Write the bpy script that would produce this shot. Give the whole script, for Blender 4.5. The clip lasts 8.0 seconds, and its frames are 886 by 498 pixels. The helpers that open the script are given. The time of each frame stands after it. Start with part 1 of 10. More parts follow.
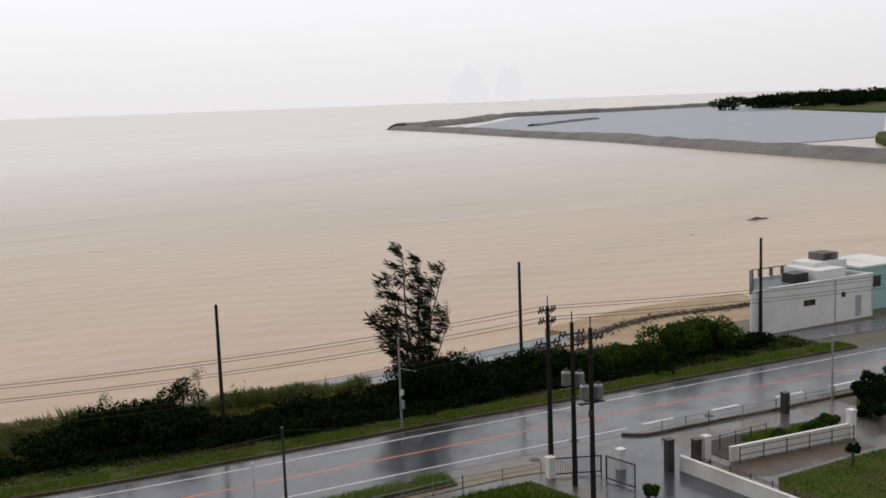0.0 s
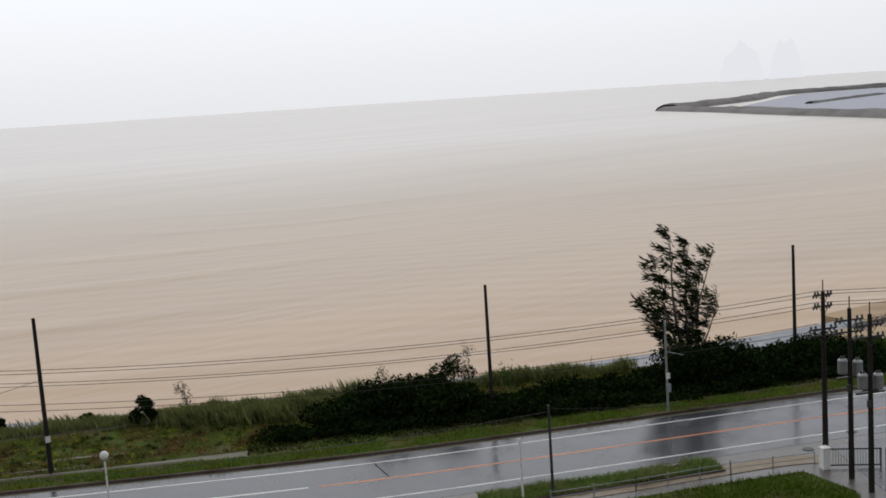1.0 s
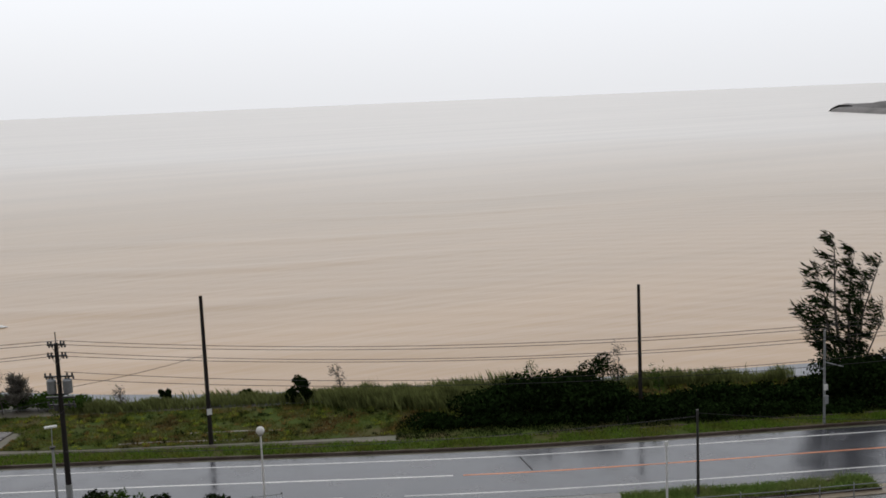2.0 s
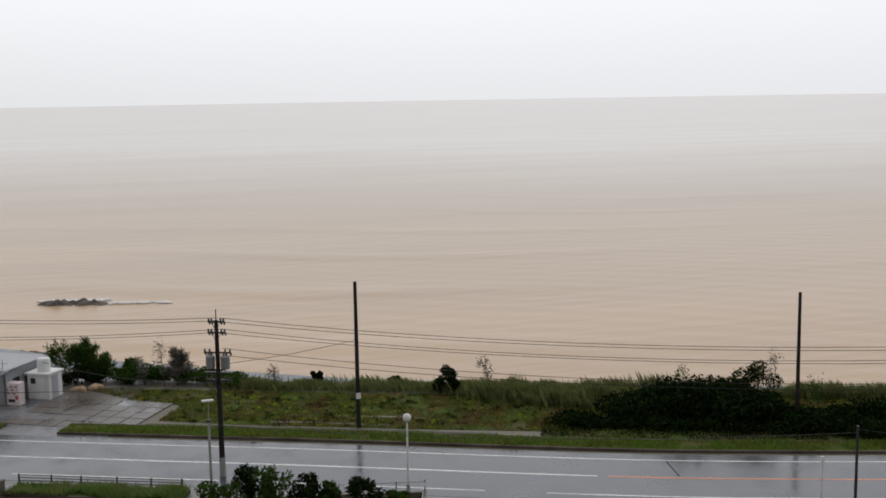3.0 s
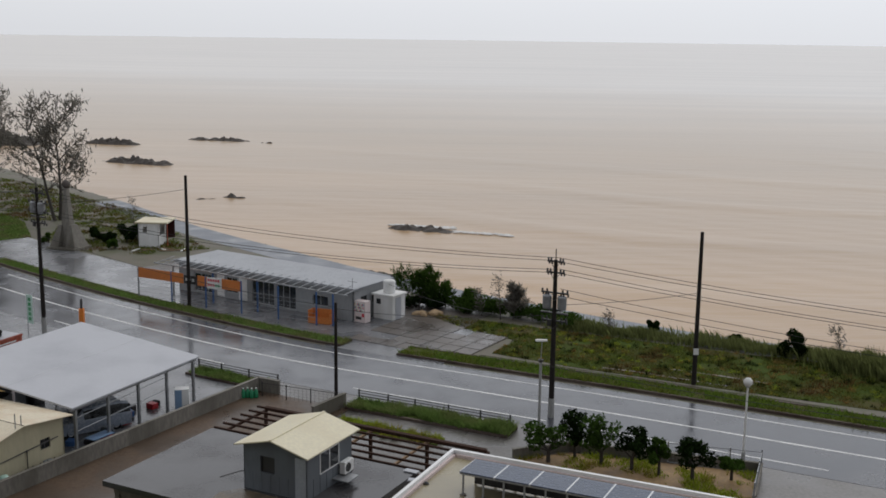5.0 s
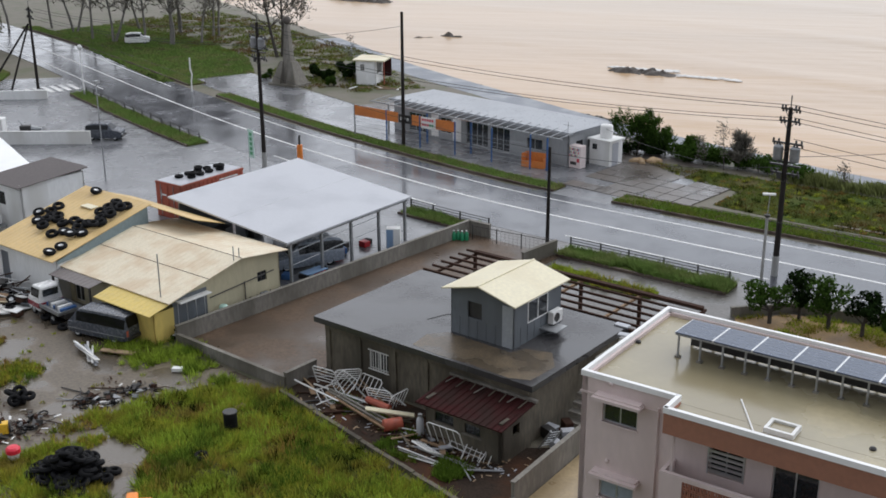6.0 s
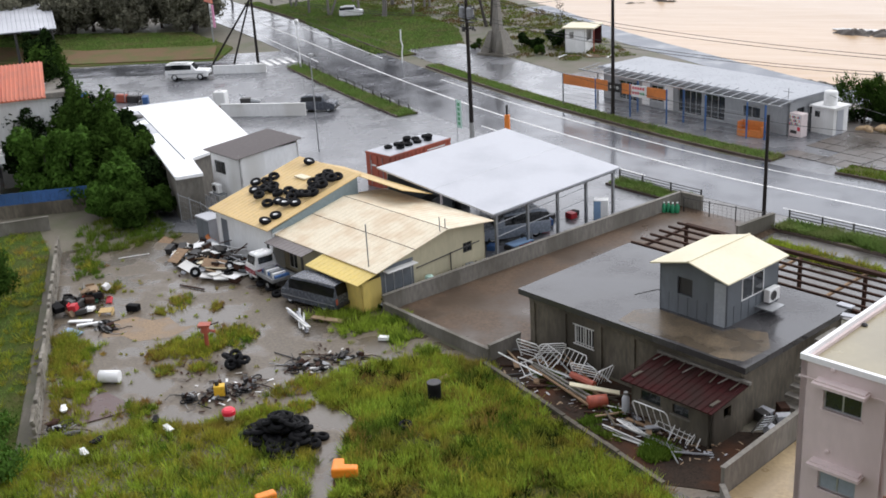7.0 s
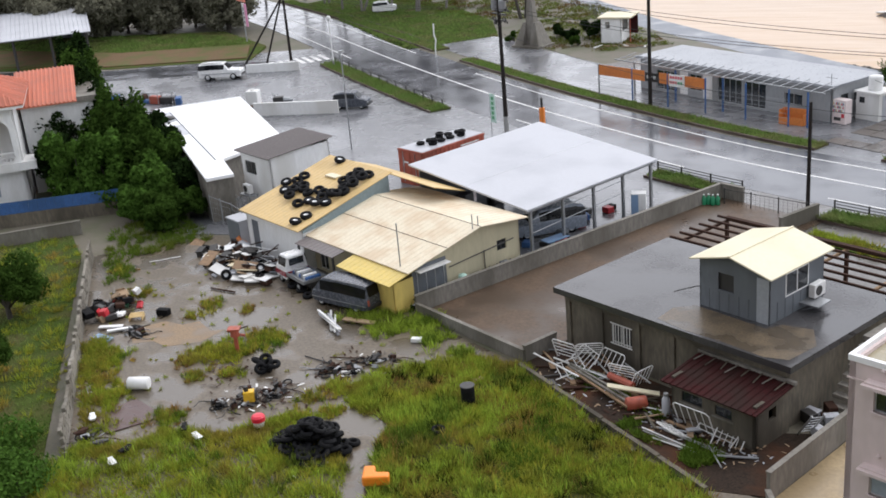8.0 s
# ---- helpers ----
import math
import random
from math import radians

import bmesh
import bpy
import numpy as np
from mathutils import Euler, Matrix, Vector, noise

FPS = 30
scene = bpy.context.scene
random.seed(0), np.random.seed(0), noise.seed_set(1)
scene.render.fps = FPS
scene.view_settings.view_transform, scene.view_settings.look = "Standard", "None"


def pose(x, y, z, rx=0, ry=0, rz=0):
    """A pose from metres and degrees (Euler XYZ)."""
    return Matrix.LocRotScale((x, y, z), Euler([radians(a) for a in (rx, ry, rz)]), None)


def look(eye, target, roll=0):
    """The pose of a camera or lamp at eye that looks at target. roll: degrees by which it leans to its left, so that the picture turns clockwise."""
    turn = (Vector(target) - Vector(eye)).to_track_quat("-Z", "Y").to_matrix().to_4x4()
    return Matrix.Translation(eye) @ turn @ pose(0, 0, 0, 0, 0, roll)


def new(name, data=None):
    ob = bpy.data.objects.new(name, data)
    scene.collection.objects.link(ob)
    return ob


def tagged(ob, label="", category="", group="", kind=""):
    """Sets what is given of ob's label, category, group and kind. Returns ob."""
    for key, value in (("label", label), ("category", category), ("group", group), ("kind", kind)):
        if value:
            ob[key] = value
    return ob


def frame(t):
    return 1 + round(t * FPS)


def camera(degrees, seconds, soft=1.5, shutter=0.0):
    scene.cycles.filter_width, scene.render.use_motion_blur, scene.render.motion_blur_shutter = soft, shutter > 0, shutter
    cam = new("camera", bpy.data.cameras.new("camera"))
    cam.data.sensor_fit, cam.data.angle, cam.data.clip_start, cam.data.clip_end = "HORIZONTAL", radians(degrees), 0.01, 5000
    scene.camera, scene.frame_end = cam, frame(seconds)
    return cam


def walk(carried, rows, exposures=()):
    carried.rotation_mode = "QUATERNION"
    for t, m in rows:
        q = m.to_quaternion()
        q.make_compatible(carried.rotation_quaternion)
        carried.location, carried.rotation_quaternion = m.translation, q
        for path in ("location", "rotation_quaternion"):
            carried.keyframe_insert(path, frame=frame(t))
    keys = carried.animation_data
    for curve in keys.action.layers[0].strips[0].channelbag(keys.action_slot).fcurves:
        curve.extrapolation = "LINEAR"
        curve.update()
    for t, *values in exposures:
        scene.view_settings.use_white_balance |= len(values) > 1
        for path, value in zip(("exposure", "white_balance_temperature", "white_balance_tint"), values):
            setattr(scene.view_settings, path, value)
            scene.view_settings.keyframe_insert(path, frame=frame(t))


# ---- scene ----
PATH = [
    (0, 0.635, 0.375, 24.119, -47.868, -7.797, -2.145),
    (0.5, 0.074, -0.217, 24.284, -39.510, -8.214, -3.498),
    (1, 0.023, -0.294, 24.169, -34.040, -7.964, -3.783),
    (1.5, -0.059, -0.779, 24.333, -29.877, -7.898, -3.072),
    (1.7, -0.075, -0.836, 24.339, -28.280, -7.887, -2.825),
    (2.8, -0.064, -0.881, 24.377, -19.484, -7.959, -1.269),
    (3, 0.032, -0.642, 24.251, -17.890, -7.938, -0.964),
    (3.5, 0.193, -0.288, 24.161, -13.879, -7.932, -0.412),
    (4, 0.050, -0.103, 24.056, -9.874, -7.857, 0.358),
    (4.2, 0.077, -0.211, 24.202, -8.148, -7.988, 0.394),
    (5.3, 0.112, 2.888, 23.858, 3.025, -13.157, 0.740),
    (5.5, 0.099, 3.422, 23.714, 5.320, -14.890, 0.571),
    (6, -0.073, 4.204, 23.496, 11.044, -19.090, -0.174),
    (6.5, -0.133, 4.779, 23.230, 17.237, -20.566, -1.720),
    (7, -0.236, 5.085, 23.313, 22.429, -20.334, -3.345),
    (7.5, -0.290, 5.662, 23.243, 25.211, -20.251, -4.579),
    (8, -0.334, 6.496, 23.021, 24.721, -20.473, -5.159),
]
cam = camera(43.5, 8.0, soft=1.7)
walk(cam, [(t, pose(x, y, z, 90 + pitch, 0, yaw) @ pose(0, 0, 0, 0, 0, roll)) for t, x, y, z, yaw, pitch, roll in PATH],
     exposures=[(0.0, -0.26, 6750, 11), (1.2, -0.26, 6500, 10), (3.0, -0.26, 6550, 10), (4.2, -0.4, 6500, 10), (5.5, -0.2, 6300, 10), (6.0, 0.3, 6200, 10), (6.5, 0.65, 6250, 11), (8.0, 0.72, 6300, 12)])

# ---- sky and sun: a bright, even overcast ----
world = bpy.data.worlds.new("overcast")
scene.world = world
world.use_nodes = True
wn, wl = world.node_tree.nodes, world.node_tree.links
sky = wn.new("ShaderNodeTexSky")
sky.sky_type, sky.sun_disc = "NISHITA", False
sky.sun_elevation, sky.sun_rotation = radians(48), radians(-30)
sky.air_density, sky.dust_density, sky.ozone_density = 1.0, 6.0, 1.0
cloud = wn.new("ShaderNodeMix")
cloud.data_type = "RGBA"
cloud.inputs[0].default_value = 0.88
# cloud light: a little brighter low down than overhead
wco, wsep, wramp = wn.new("ShaderNodeTexCoord"), wn.new("ShaderNodeSeparateXYZ"), wn.new("ShaderNodeValToRGB")
wl.new(wco.outputs["Generated"], wsep.inputs[0])
wl.new(wsep.outputs[2], wramp.inputs[0])
wramp.color_ramp.elements[0].color, wramp.color_ramp.elements[1].color = (10.0, 10.15, 10.5, 1), (7.4, 7.5, 7.8, 1)
low = wramp.color_ramp.elements.new(0.12)
low.color = (11.5, 11.9, 12.6, 1)
wl.new(wramp.outputs[0], cloud.inputs[7])
wl.new(sky.outputs[0], cloud.inputs[6])
# the veiled sun stands over the sea, so the clouds are brighter on that side
wdot, wside, wgrad = wn.new("ShaderNodeVectorMath"), wn.new("ShaderNodeMapRange"), wn.new("ShaderNodeMix")
wdot.operation, wdot.inputs[1].default_value = "DOT_PRODUCT", (0.495, 0.869, 0.0)
wl.new(wco.outputs["Generated"], wdot.inputs[0])
wl.new(wdot.outputs["Value"], wside.inputs[0])
for k_, v_ in enumerate((-1.0, 1.0, 0.52, 1.0)):
    wside.inputs[1 + k_].default_value = v_
wgrad.data_type, wgrad.blend_type = "RGBA", "MULTIPLY"
wgrad.inputs[0].default_value = 1.0
wl.new(cloud.outputs[2], wgrad.inputs[6])
wl.new(wside.outputs[0], wgrad.inputs[7])
wl.new(wgrad.outputs[2], wn["Background"].inputs[0])
wn["Background"].inputs[1].default_value = 0.11
sun = new("sun", bpy.data.lights.new("sun", "SUN"))
sun.data.energy, sun.data.angle, sun.data.color = 0.95, radians(40), (1, 0.97, 0.93)
sun.matrix_world = look((0, 0, 0), (-0.33, -0.58, -0.74))

# ---- materials ----
def mat(name, base, rough=0.7, metal=0.0, var=0.25, scale=1.0, bump=0.15, spec=0.5, wet=0.0, tint=None, rand=0.0, island=0.0, stretch=(1, 1, 1), edge=0.12):
    """A surface with variation at two scales. wet: share of smooth, darker wet patches; tint: a second colour in broad stains; rand / island: shade by object / by piece."""
    m = bpy.data.materials.new(name)
    m.use_nodes = True
    n, l = m.node_tree.nodes, m.node_tree.links
    b = n["Principled BSDF"]
    co = n.new("ShaderNodeTexCoord")
    mp = n.new("ShaderNodeMapping")
    mp.inputs["Scale"].default_value = stretch
    geo = n.new("ShaderNodeNewGeometry")
    l.new(geo.outputs["Position"], mp.inputs[0])
    big, fine = n.new("ShaderNodeTexNoise"), n.new("ShaderNodeTexNoise")
    big.inputs["Scale"].default_value, big.inputs["Detail"].default_value = 0.35 * scale, 5
    fine.inputs["Scale"].default_value, fine.inputs["Detail"].default_value = 6 * scale, 6
    for t in (big, fine):
        l.new(mp.outputs[0], t.inputs["Vector"])

    def mix(fac, a, c, mode="MIX"):
        x = n.new("ShaderNodeMix")
        x.data_type, x.blend_type = "RGBA", mode
        for sock, val in ((x.inputs[0], fac), (x.inputs[6], a), (x.inputs[7], c)):
            if hasattr(val, "is_linked"):
                l.new(val, sock)
            else:
                sock.default_value = val if isinstance(val, float) else (*val, 1)
        return x.outputs[2]

    def ramp(src, lo, hi, a=0.0, c=1.0):
        r = n.new("ShaderNodeMapRange")
        l.new(src, r.inputs[0])
        for i, v in enumerate((lo, hi, a, c)):
            r.inputs[1 + i].default_value = v
        return r.outputs[0]

    dark = tuple(c * (1 - var) for c in base)
    light = tuple(min(1, c * (1 + var)) for c in base)
    col = mix(ramp(fine.outputs[0], 0.3, 0.7), dark, light)
    if tint:
        col = mix(ramp(big.outputs[0], 0.45, 0.65), col, tint)
    else:
        col = mix(ramp(big.outputs[0], 0.35, 0.7, 0.0, 0.5), col, tuple(c * (1 - 0.8 * var) for c in base))
    if rand or island:
        src = geo.outputs["Random Per Island"] if island else n.new("ShaderNodeObjectInfo").outputs["Random"]
        k = island or rand
        v = n.new("ShaderNodeHueSaturation")
        l.new(ramp(src, 0, 1, 1 - k, 1 + k), v.inputs["Value"])
        l.new(col, v.inputs["Color"])
        col = v.outputs[0]
    if wet:
        w = ramp(big.outputs[0], 0.68 - edge - 0.3 * wet, 0.68 + edge - 0.3 * wet)
        col = mix(w, col, tuple(0.72 * c for c in base))
        l.new(ramp(w, 0, 1, spec, min(1.0, spec + 0.35)), b.inputs["Specular IOR Level"])
        l.new(ramp(w, 0, 1, rough, 0.5 * rough), b.inputs["Roughness"])
    else:
        l.new(ramp(fine.outputs[0], 0.3, 0.7, max(0.03, rough - 0.1), min(1, rough + 0.1)), b.inputs["Roughness"])
    l.new(col, b.inputs["Base Color"])
    b.inputs["Metallic"].default_value = metal
    if not wet:
        b.inputs["Specular IOR Level"].default_value = spec
    if bump:
        bp = n.new("ShaderNodeBump")
        bp.inputs["Strength"].default_value, bp.inputs["Distance"].default_value = bump, 0.03
        l.new(fine.outputs[0], bp.inputs["Height"])
        l.new(bp.outputs[0], b.inputs["Normal"])
    return m


M = dict(
    soil=mat("wet_soil", (0.13, 0.115, 0.085), 0.7, tint=(0.09, 0.095, 0.05), bump=0.4),
    asphalt=mat("wet_asphalt", (0.06, 0.063, 0.075), 0.3, wet=0.75, var=0.25, bump=0.12, spec=0.6),
    lot=mat("wet_lot_asphalt", (0.165, 0.168, 0.178), 0.34, wet=0.6, var=0.3, bump=0.15, scale=0.8, spec=0.6),
    apron=mat("wet_concrete_apron", (0.115, 0.098, 0.085), 0.42, wet=0.55, var=0.3, bump=0.15, scale=0.9),
    slab=mat("wet_roof_slab", (0.06, 0.058, 0.06), 0.3, wet=0.7, var=0.25, bump=0.12, tint=(0.085, 0.08, 0.075), spec=0.35),
    yardslab=mat("wet_yard_concrete", (0.10, 0.066, 0.042), 0.5, spec=0.32, wet=0.4, var=0.3, bump=0.2, tint=(0.06, 0.045, 0.033)),
    seawall=mat("wet_seawall_concrete", (0.19, 0.205, 0.23), 0.6, wet=0.4, var=0.15, bump=0.2),
    concrete=mat("weathered_concrete", (0.20, 0.185, 0.16), 0.85, var=0.25, tint=(0.10, 0.09, 0.07), bump=0.3, stretch=(1, 1, 0.35)),
    oldwall=mat("stained_concrete_wall", (0.125, 0.108, 0.08), 0.85, var=0.35, tint=(0.05, 0.042, 0.03), bump=0.3, stretch=(1, 1, 0.3)),
    block=mat("concrete_block", (0.22, 0.20, 0.165), 0.9, var=0.25, tint=(0.12, 0.105, 0.08), rand=0.2, bump=0.3),
    mud=mat("wet_mud", (0.115, 0.092, 0.064), 0.46, wet=0.6, edge=0.035, var=0.35, scale=1.1, tint=(0.20, 0.145, 0.09), bump=0.3),
    sand=mat("wet_sand", (0.40, 0.28, 0.16), 0.75, var=0.15, tint=(0.30, 0.21, 0.12), bump=0.25),
    weed=mat("washed_up_seaweed", (0.05, 0.033, 0.022), 0.9, var=0.4, bump=0.5),
    rock=mat("dark_reef_rock", (0.085, 0.072, 0.062), 0.7, var=0.4, bump=0.8, scale=1.5),
    foam=mat("sea_foam", (0.85, 0.83, 0.80), 0.6, var=0.1, bump=0.3),
    white_line=mat("worn_white_road_paint", (0.72, 0.72, 0.70), 0.45, var=0.15, tint=(0.5, 0.5, 0.5), bump=0.1),
    orange_line=mat("worn_orange_road_paint", (0.62, 0.20, 0.07), 0.45, var=0.15, tint=(0.4, 0.14, 0.06), bump=0.1),
    kerb=mat("kerb_concrete", (0.10, 0.075, 0.06), 0.85, var=0.3, tint=(0.05, 0.03, 0.022), bump=0.2),
    grass=mat("grass_blades", (0.28, 0.34, 0.04), 0.85, var=0.15, island=0.4, tint=(0.27, 0.22, 0.05), bump=0, scale=1.4, spec=0.0),
    grass_brown=mat("tired_grass_blades", (0.12, 0.15, 0.032), 0.8, var=0.2, island=0.45, tint=(0.12, 0.07, 0.03), bump=0, scale=0.8, spec=0.0),
    tuft=mat("dark_tall_tufts", (0.11, 0.18, 0.025), 0.85, var=0.15, island=0.45, tint=(0.14, 0.16, 0.03), bump=0, scale=0.9, spec=0.0),
    lawn=mat("lawn_ground", (0.06, 0.085, 0.02), 0.8, var=0.3, tint=(0.09, 0.08, 0.035), bump=0.4, spec=0.02),
    grass_gold=mat("yellowing_grass_blades", (0.38, 0.38, 0.05), 0.85, var=0.15, island=0.35, tint=(0.33, 0.22, 0.06), bump=0, spec=0.0),
    leaf_fresh=mat("fresh_green_leaves", (0.075, 0.15, 0.025), 0.8, var=0.2, island=0.45, bump=0, spec=0.05),
    # bark lightened for the grove, with distance haze put into the colour
    bark_grey=mat("pale_grey_bark", (0.20, 0.185, 0.17), 0.85, var=0.3, bump=0.4, scale=2),
    parkgrass=mat("park_grass_blades", (0.15, 0.23, 0.06), 0.85, var=0.15, island=0.35, tint=(0.19, 0.22, 0.08), bump=0, spec=0.0),
    reed=mat("reed_leaves", (0.15, 0.17, 0.06), 0.65, var=0.15, island=0.35, bump=0, spec=0.1),
    leaf=mat("broad_leaves", (0.045, 0.085, 0.016), 0.85, var=0.15, island=0.5, bump=0, spec=0.0),
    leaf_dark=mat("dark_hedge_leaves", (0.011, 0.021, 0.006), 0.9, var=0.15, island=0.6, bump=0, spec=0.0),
    # needles and wood leaves greyed and lightened to paint in distance haze
    leaf_grey=mat("haze_toned_needles", (0.15, 0.14, 0.12), 0.9, var=0.15, island=0.4, bump=0, spec=0.0),
    leaf_wood=mat("haze_toned_leaves", (0.19, 0.185, 0.135), 0.9, var=0.2, island=0.45, bump=0, spec=0.0),
    deep=mat("deep_green_lawn", (0.07, 0.12, 0.012), 0.85, var=0.2, island=0.4, bump=0, spec=0.0),
    clump=mat("fresh_green_clumps", (0.34, 0.45, 0.06), 0.85, var=0.15, island=0.35, bump=0, spec=0.0),
    straw=mat("flattened_straw", (0.26, 0.165, 0.055), 0.85, var=0.15, island=0.4, bump=0, spec=0.0),
    bark=mat("dark_wet_bark", (0.05, 0.042, 0.035), 0.85, var=0.3, bump=0.5, scale=2),
    pole=mat("dark_wet_pole", (0.026, 0.022, 0.02), 0.8, spec=0.15, var=0.3, bump=0.2, stretch=(1, 1, 0.2)),
    pole_grey=mat("grey_concrete_pole", (0.3, 0.3, 0.29), 0.7, var=0.15, bump=0.15, stretch=(1, 1, 0.2)),
    whitewash=mat("fresh_white_wall_paint", (0.84, 0.84, 0.84), 0.5, var=0.04, tint=(0.76, 0.76, 0.75), bump=0.06),
    steel=mat("galvanised_steel", (0.33, 0.34, 0.35), 0.45, metal=0.6, var=0.15, bump=0.05),
    darksteel=mat("dark_painted_steel", (0.035, 0.033, 0.032), 0.5, var=0.25, bump=0.08),
    rust=mat("rusty_brown_steel", (0.05, 0.026, 0.018), 0.85, spec=0.15, var=0.35, bump=0.25),
    wire=mat("black_cable", (0.02, 0.02, 0.02), 0.6, bump=0),
    white=mat("white_paint", (0.78, 0.78, 0.77), 0.55, var=0.06, tint=(0.62, 0.61, 0.58), bump=0.08, stretch=(1, 1, 0.3)),
    rubber=mat("black_rubber", (0.007, 0.007, 0.008), 0.7, var=0.4, rand=0.3, bump=0.2, spec=0.14),
    glass=mat("dark_window_glass", (0.02, 0.024, 0.028), 0.06, var=0.1, bump=0, spec=0.8),
    alu=mat("aluminium_frame", (0.55, 0.56, 0.57), 0.4, metal=0.7, var=0.08, bump=0),
)

def let_light_through(material, share):
    """Thin leaves glow a little when lit from behind."""
    n, l = material.node_tree.nodes, material.node_tree.links
    b, out = n["Principled BSDF"], n["Material Output"]
    back, both = n.new("ShaderNodeBsdfTranslucent"), n.new("ShaderNodeMixShader")
    l.new(b.inputs["Base Color"].links[0].from_socket, back.inputs[0])
    both.inputs[0].default_value = share
    l.new(b.outputs[0], both.inputs[1])
    l.new(back.outputs[0], both.inputs[2])
    l.new(both.outputs[0], out.inputs["Surface"])


for k_ in ("grass", "grass_brown", "tuft", "clump", "straw", "parkgrass", "reed", "deep", "leaf_wood", "leaf_grey", "grass_gold", "leaf_fresh", "leaf"):
    let_light_through(M[k_], 0.45)

# ---- helpers for meshes ----
class Geo:
    """Collects the corners and faces of one mesh."""

    def __init__(self):
        self.v, self.f = [], []

    def face(self, pts):
        k = len(self.v)
        self.v += [tuple(p) for p in pts]
        self.f.append(tuple(range(k, k + len(pts))))
        return self

    def box(self, x0, x1, y0, y1, z0, z1, m=None):
        pts = [Vector(p) for p in ((x0, y0, z0), (x1, y0, z0), (x1, y1, z0), (x0, y1, z0), (x0, y0, z1), (x1, y0, z1), (x1, y1, z1), (x0, y1, z1))]
        k = len(self.v)
        self.v += [tuple(m @ p if m else p) for p in pts]
        self.f += [tuple(k + i for i in q) for q in ((3, 2, 1, 0), (4, 5, 6, 7), (0, 1, 5, 4), (1, 2, 6, 5), (2, 3, 7, 6), (3, 0, 4, 7))]
        return self

    def prism(self, poly, z0, z1, tops=None):
        """An upright prism over a plan; tops: heights corner by corner."""
        n, k = len(poly), len(self.v)
        area = sum(poly[i][0] * poly[(i + 1) % n][1] - poly[(i + 1) % n][0] * poly[i][1] for i in range(n))
        if area < 0:
            poly, tops = poly[::-1], tops[::-1] if tops else None
        self.v += [(p[0], p[1], z0) for p in poly] + [(p[0], p[1], tops[i] if tops else z1) for i, p in enumerate(poly)]
        self.f += [tuple(k + n - 1 - i for i in range(n)), tuple(k + n + i for i in range(n))]
        self.f += [(k + i, k + (i + 1) % n, k + n + (i + 1) % n, k + n + i) for i in range(n)]
        return self

    def rod(self, p, q, r0, r1=None, n=8):
        p, q = Vector(p), Vector(q)
        d = (q - p).normalized()
        a = d.cross(Vector((0, 0, 1)) if abs(d.z) < 0.9 else Vector((1, 0, 0))).normalized()
        b = d.cross(a)
        k = len(self.v)
        for c, r in ((p, r0), (q, r0 if r1 is None else r1)):
            self.v += [tuple(c + r * (math.cos(2 * math.pi * i / n) * a + math.sin(2 * math.pi * i / n) * b)) for i in range(n)]
        self.f += [(k + i, k + (i + 1) % n, k + n + (i + 1) % n, k + n + i) for i in range(n)]
        self.f += [tuple(k + n - 1 - i for i in range(n)), tuple(k + n + i for i in range(n))]
        return self

    def tube(self, pts, r, n=6):
        pts = [Vector(p) for p in pts]
        k, ref = len(self.v), None
        for i, p in enumerate(pts):
            d = (pts[min(len(pts) - 1, i + 1)] - pts[max(0, i - 1)]).normalized()
            if ref is None:
                ref = d.cross(Vector((0, 0, 1)) if abs(d.z) < 0.9 else Vector((1, 0, 0)))
            a = (ref - d * ref.dot(d)).normalized()
            b, ref = d.cross(a), a
            self.v += [tuple(p + r * (math.cos(2 * math.pi * j / n) * a + math.sin(2 * math.pi * j / n) * b)) for j in range(n)]
        for i in range(len(pts) - 1):
            self.f += [(k + i * n + j, k + i * n + (j + 1) % n, k + (i + 1) * n + (j + 1) % n, k + (i + 1) * n + j) for j in range(n)]
        self.f += [tuple(k + n - 1 - j for j in range(n)), tuple(k + (len(pts) - 1) * n + j for j in range(n))]
        return self

    def spin(self, prof, at=(0, 0, 0), n=16, m=None):
        """A turned shape: (radius, height) pairs about the upright axis."""
        k, rings = len(self.v), len(prof)
        for r, z in prof:
            for i in range(n):
                a = 2 * math.pi * i / n
                p = Vector((r * math.cos(a), r * math.sin(a), z))
                p = m @ p if m else p
                self.v.append((p[0] + at[0], p[1] + at[1], p[2] + at[2]))
        for j in range(rings - 1):
            self.f += [(k + j * n + i, k + j * n + (i + 1) % n, k + (j + 1) * n + (i + 1) % n, k + (j + 1) * n + i) for i in range(n)]
        self.f += [tuple(k + n - 1 - i for i in range(n)), tuple(k + (rings - 1) * n + i for i in range(n))]
        return self

    def mesh(self, name):
        me = bpy.data.meshes.new(name)
        me.from_pydata(self.v, [], self.f)
        me.update()
        return me


def thing(name, label, category, group="", at=(0, 0, 0), turn=0.0):
    ob = new(name)
    ob.empty_display_size = 0.2
    ob.matrix_basis = pose(*at, 0, 0, turn)
    return tagged(ob, label, category, group)


def part(name, geo, material, parent=None, label="", smooth=False, bevel=0.0):
    """Links one mesh under a thing or a part. geo: a Geo or a ready mesh."""
    me = geo if isinstance(geo, bpy.types.Mesh) else geo.mesh(name)
    if not me.materials:
        me.materials.append(M[material] if isinstance(material, str) else material)
    if smooth:
        for p in me.polygons:
            p.use_smooth = True
    ob = new(name, me)
    ob.parent = parent
    if bevel:
        b = ob.modifiers.new("bevel", "BEVEL")
        b.width, b.segments, b.limit_method = bevel, 2, "ANGLE"
    if label:
        ob["label"] = label
    return ob


def structure(name, geo, material, label="", category="", smooth=False):
    return tagged(part(name, geo, material, None, "", smooth), label, category, "", "structure")


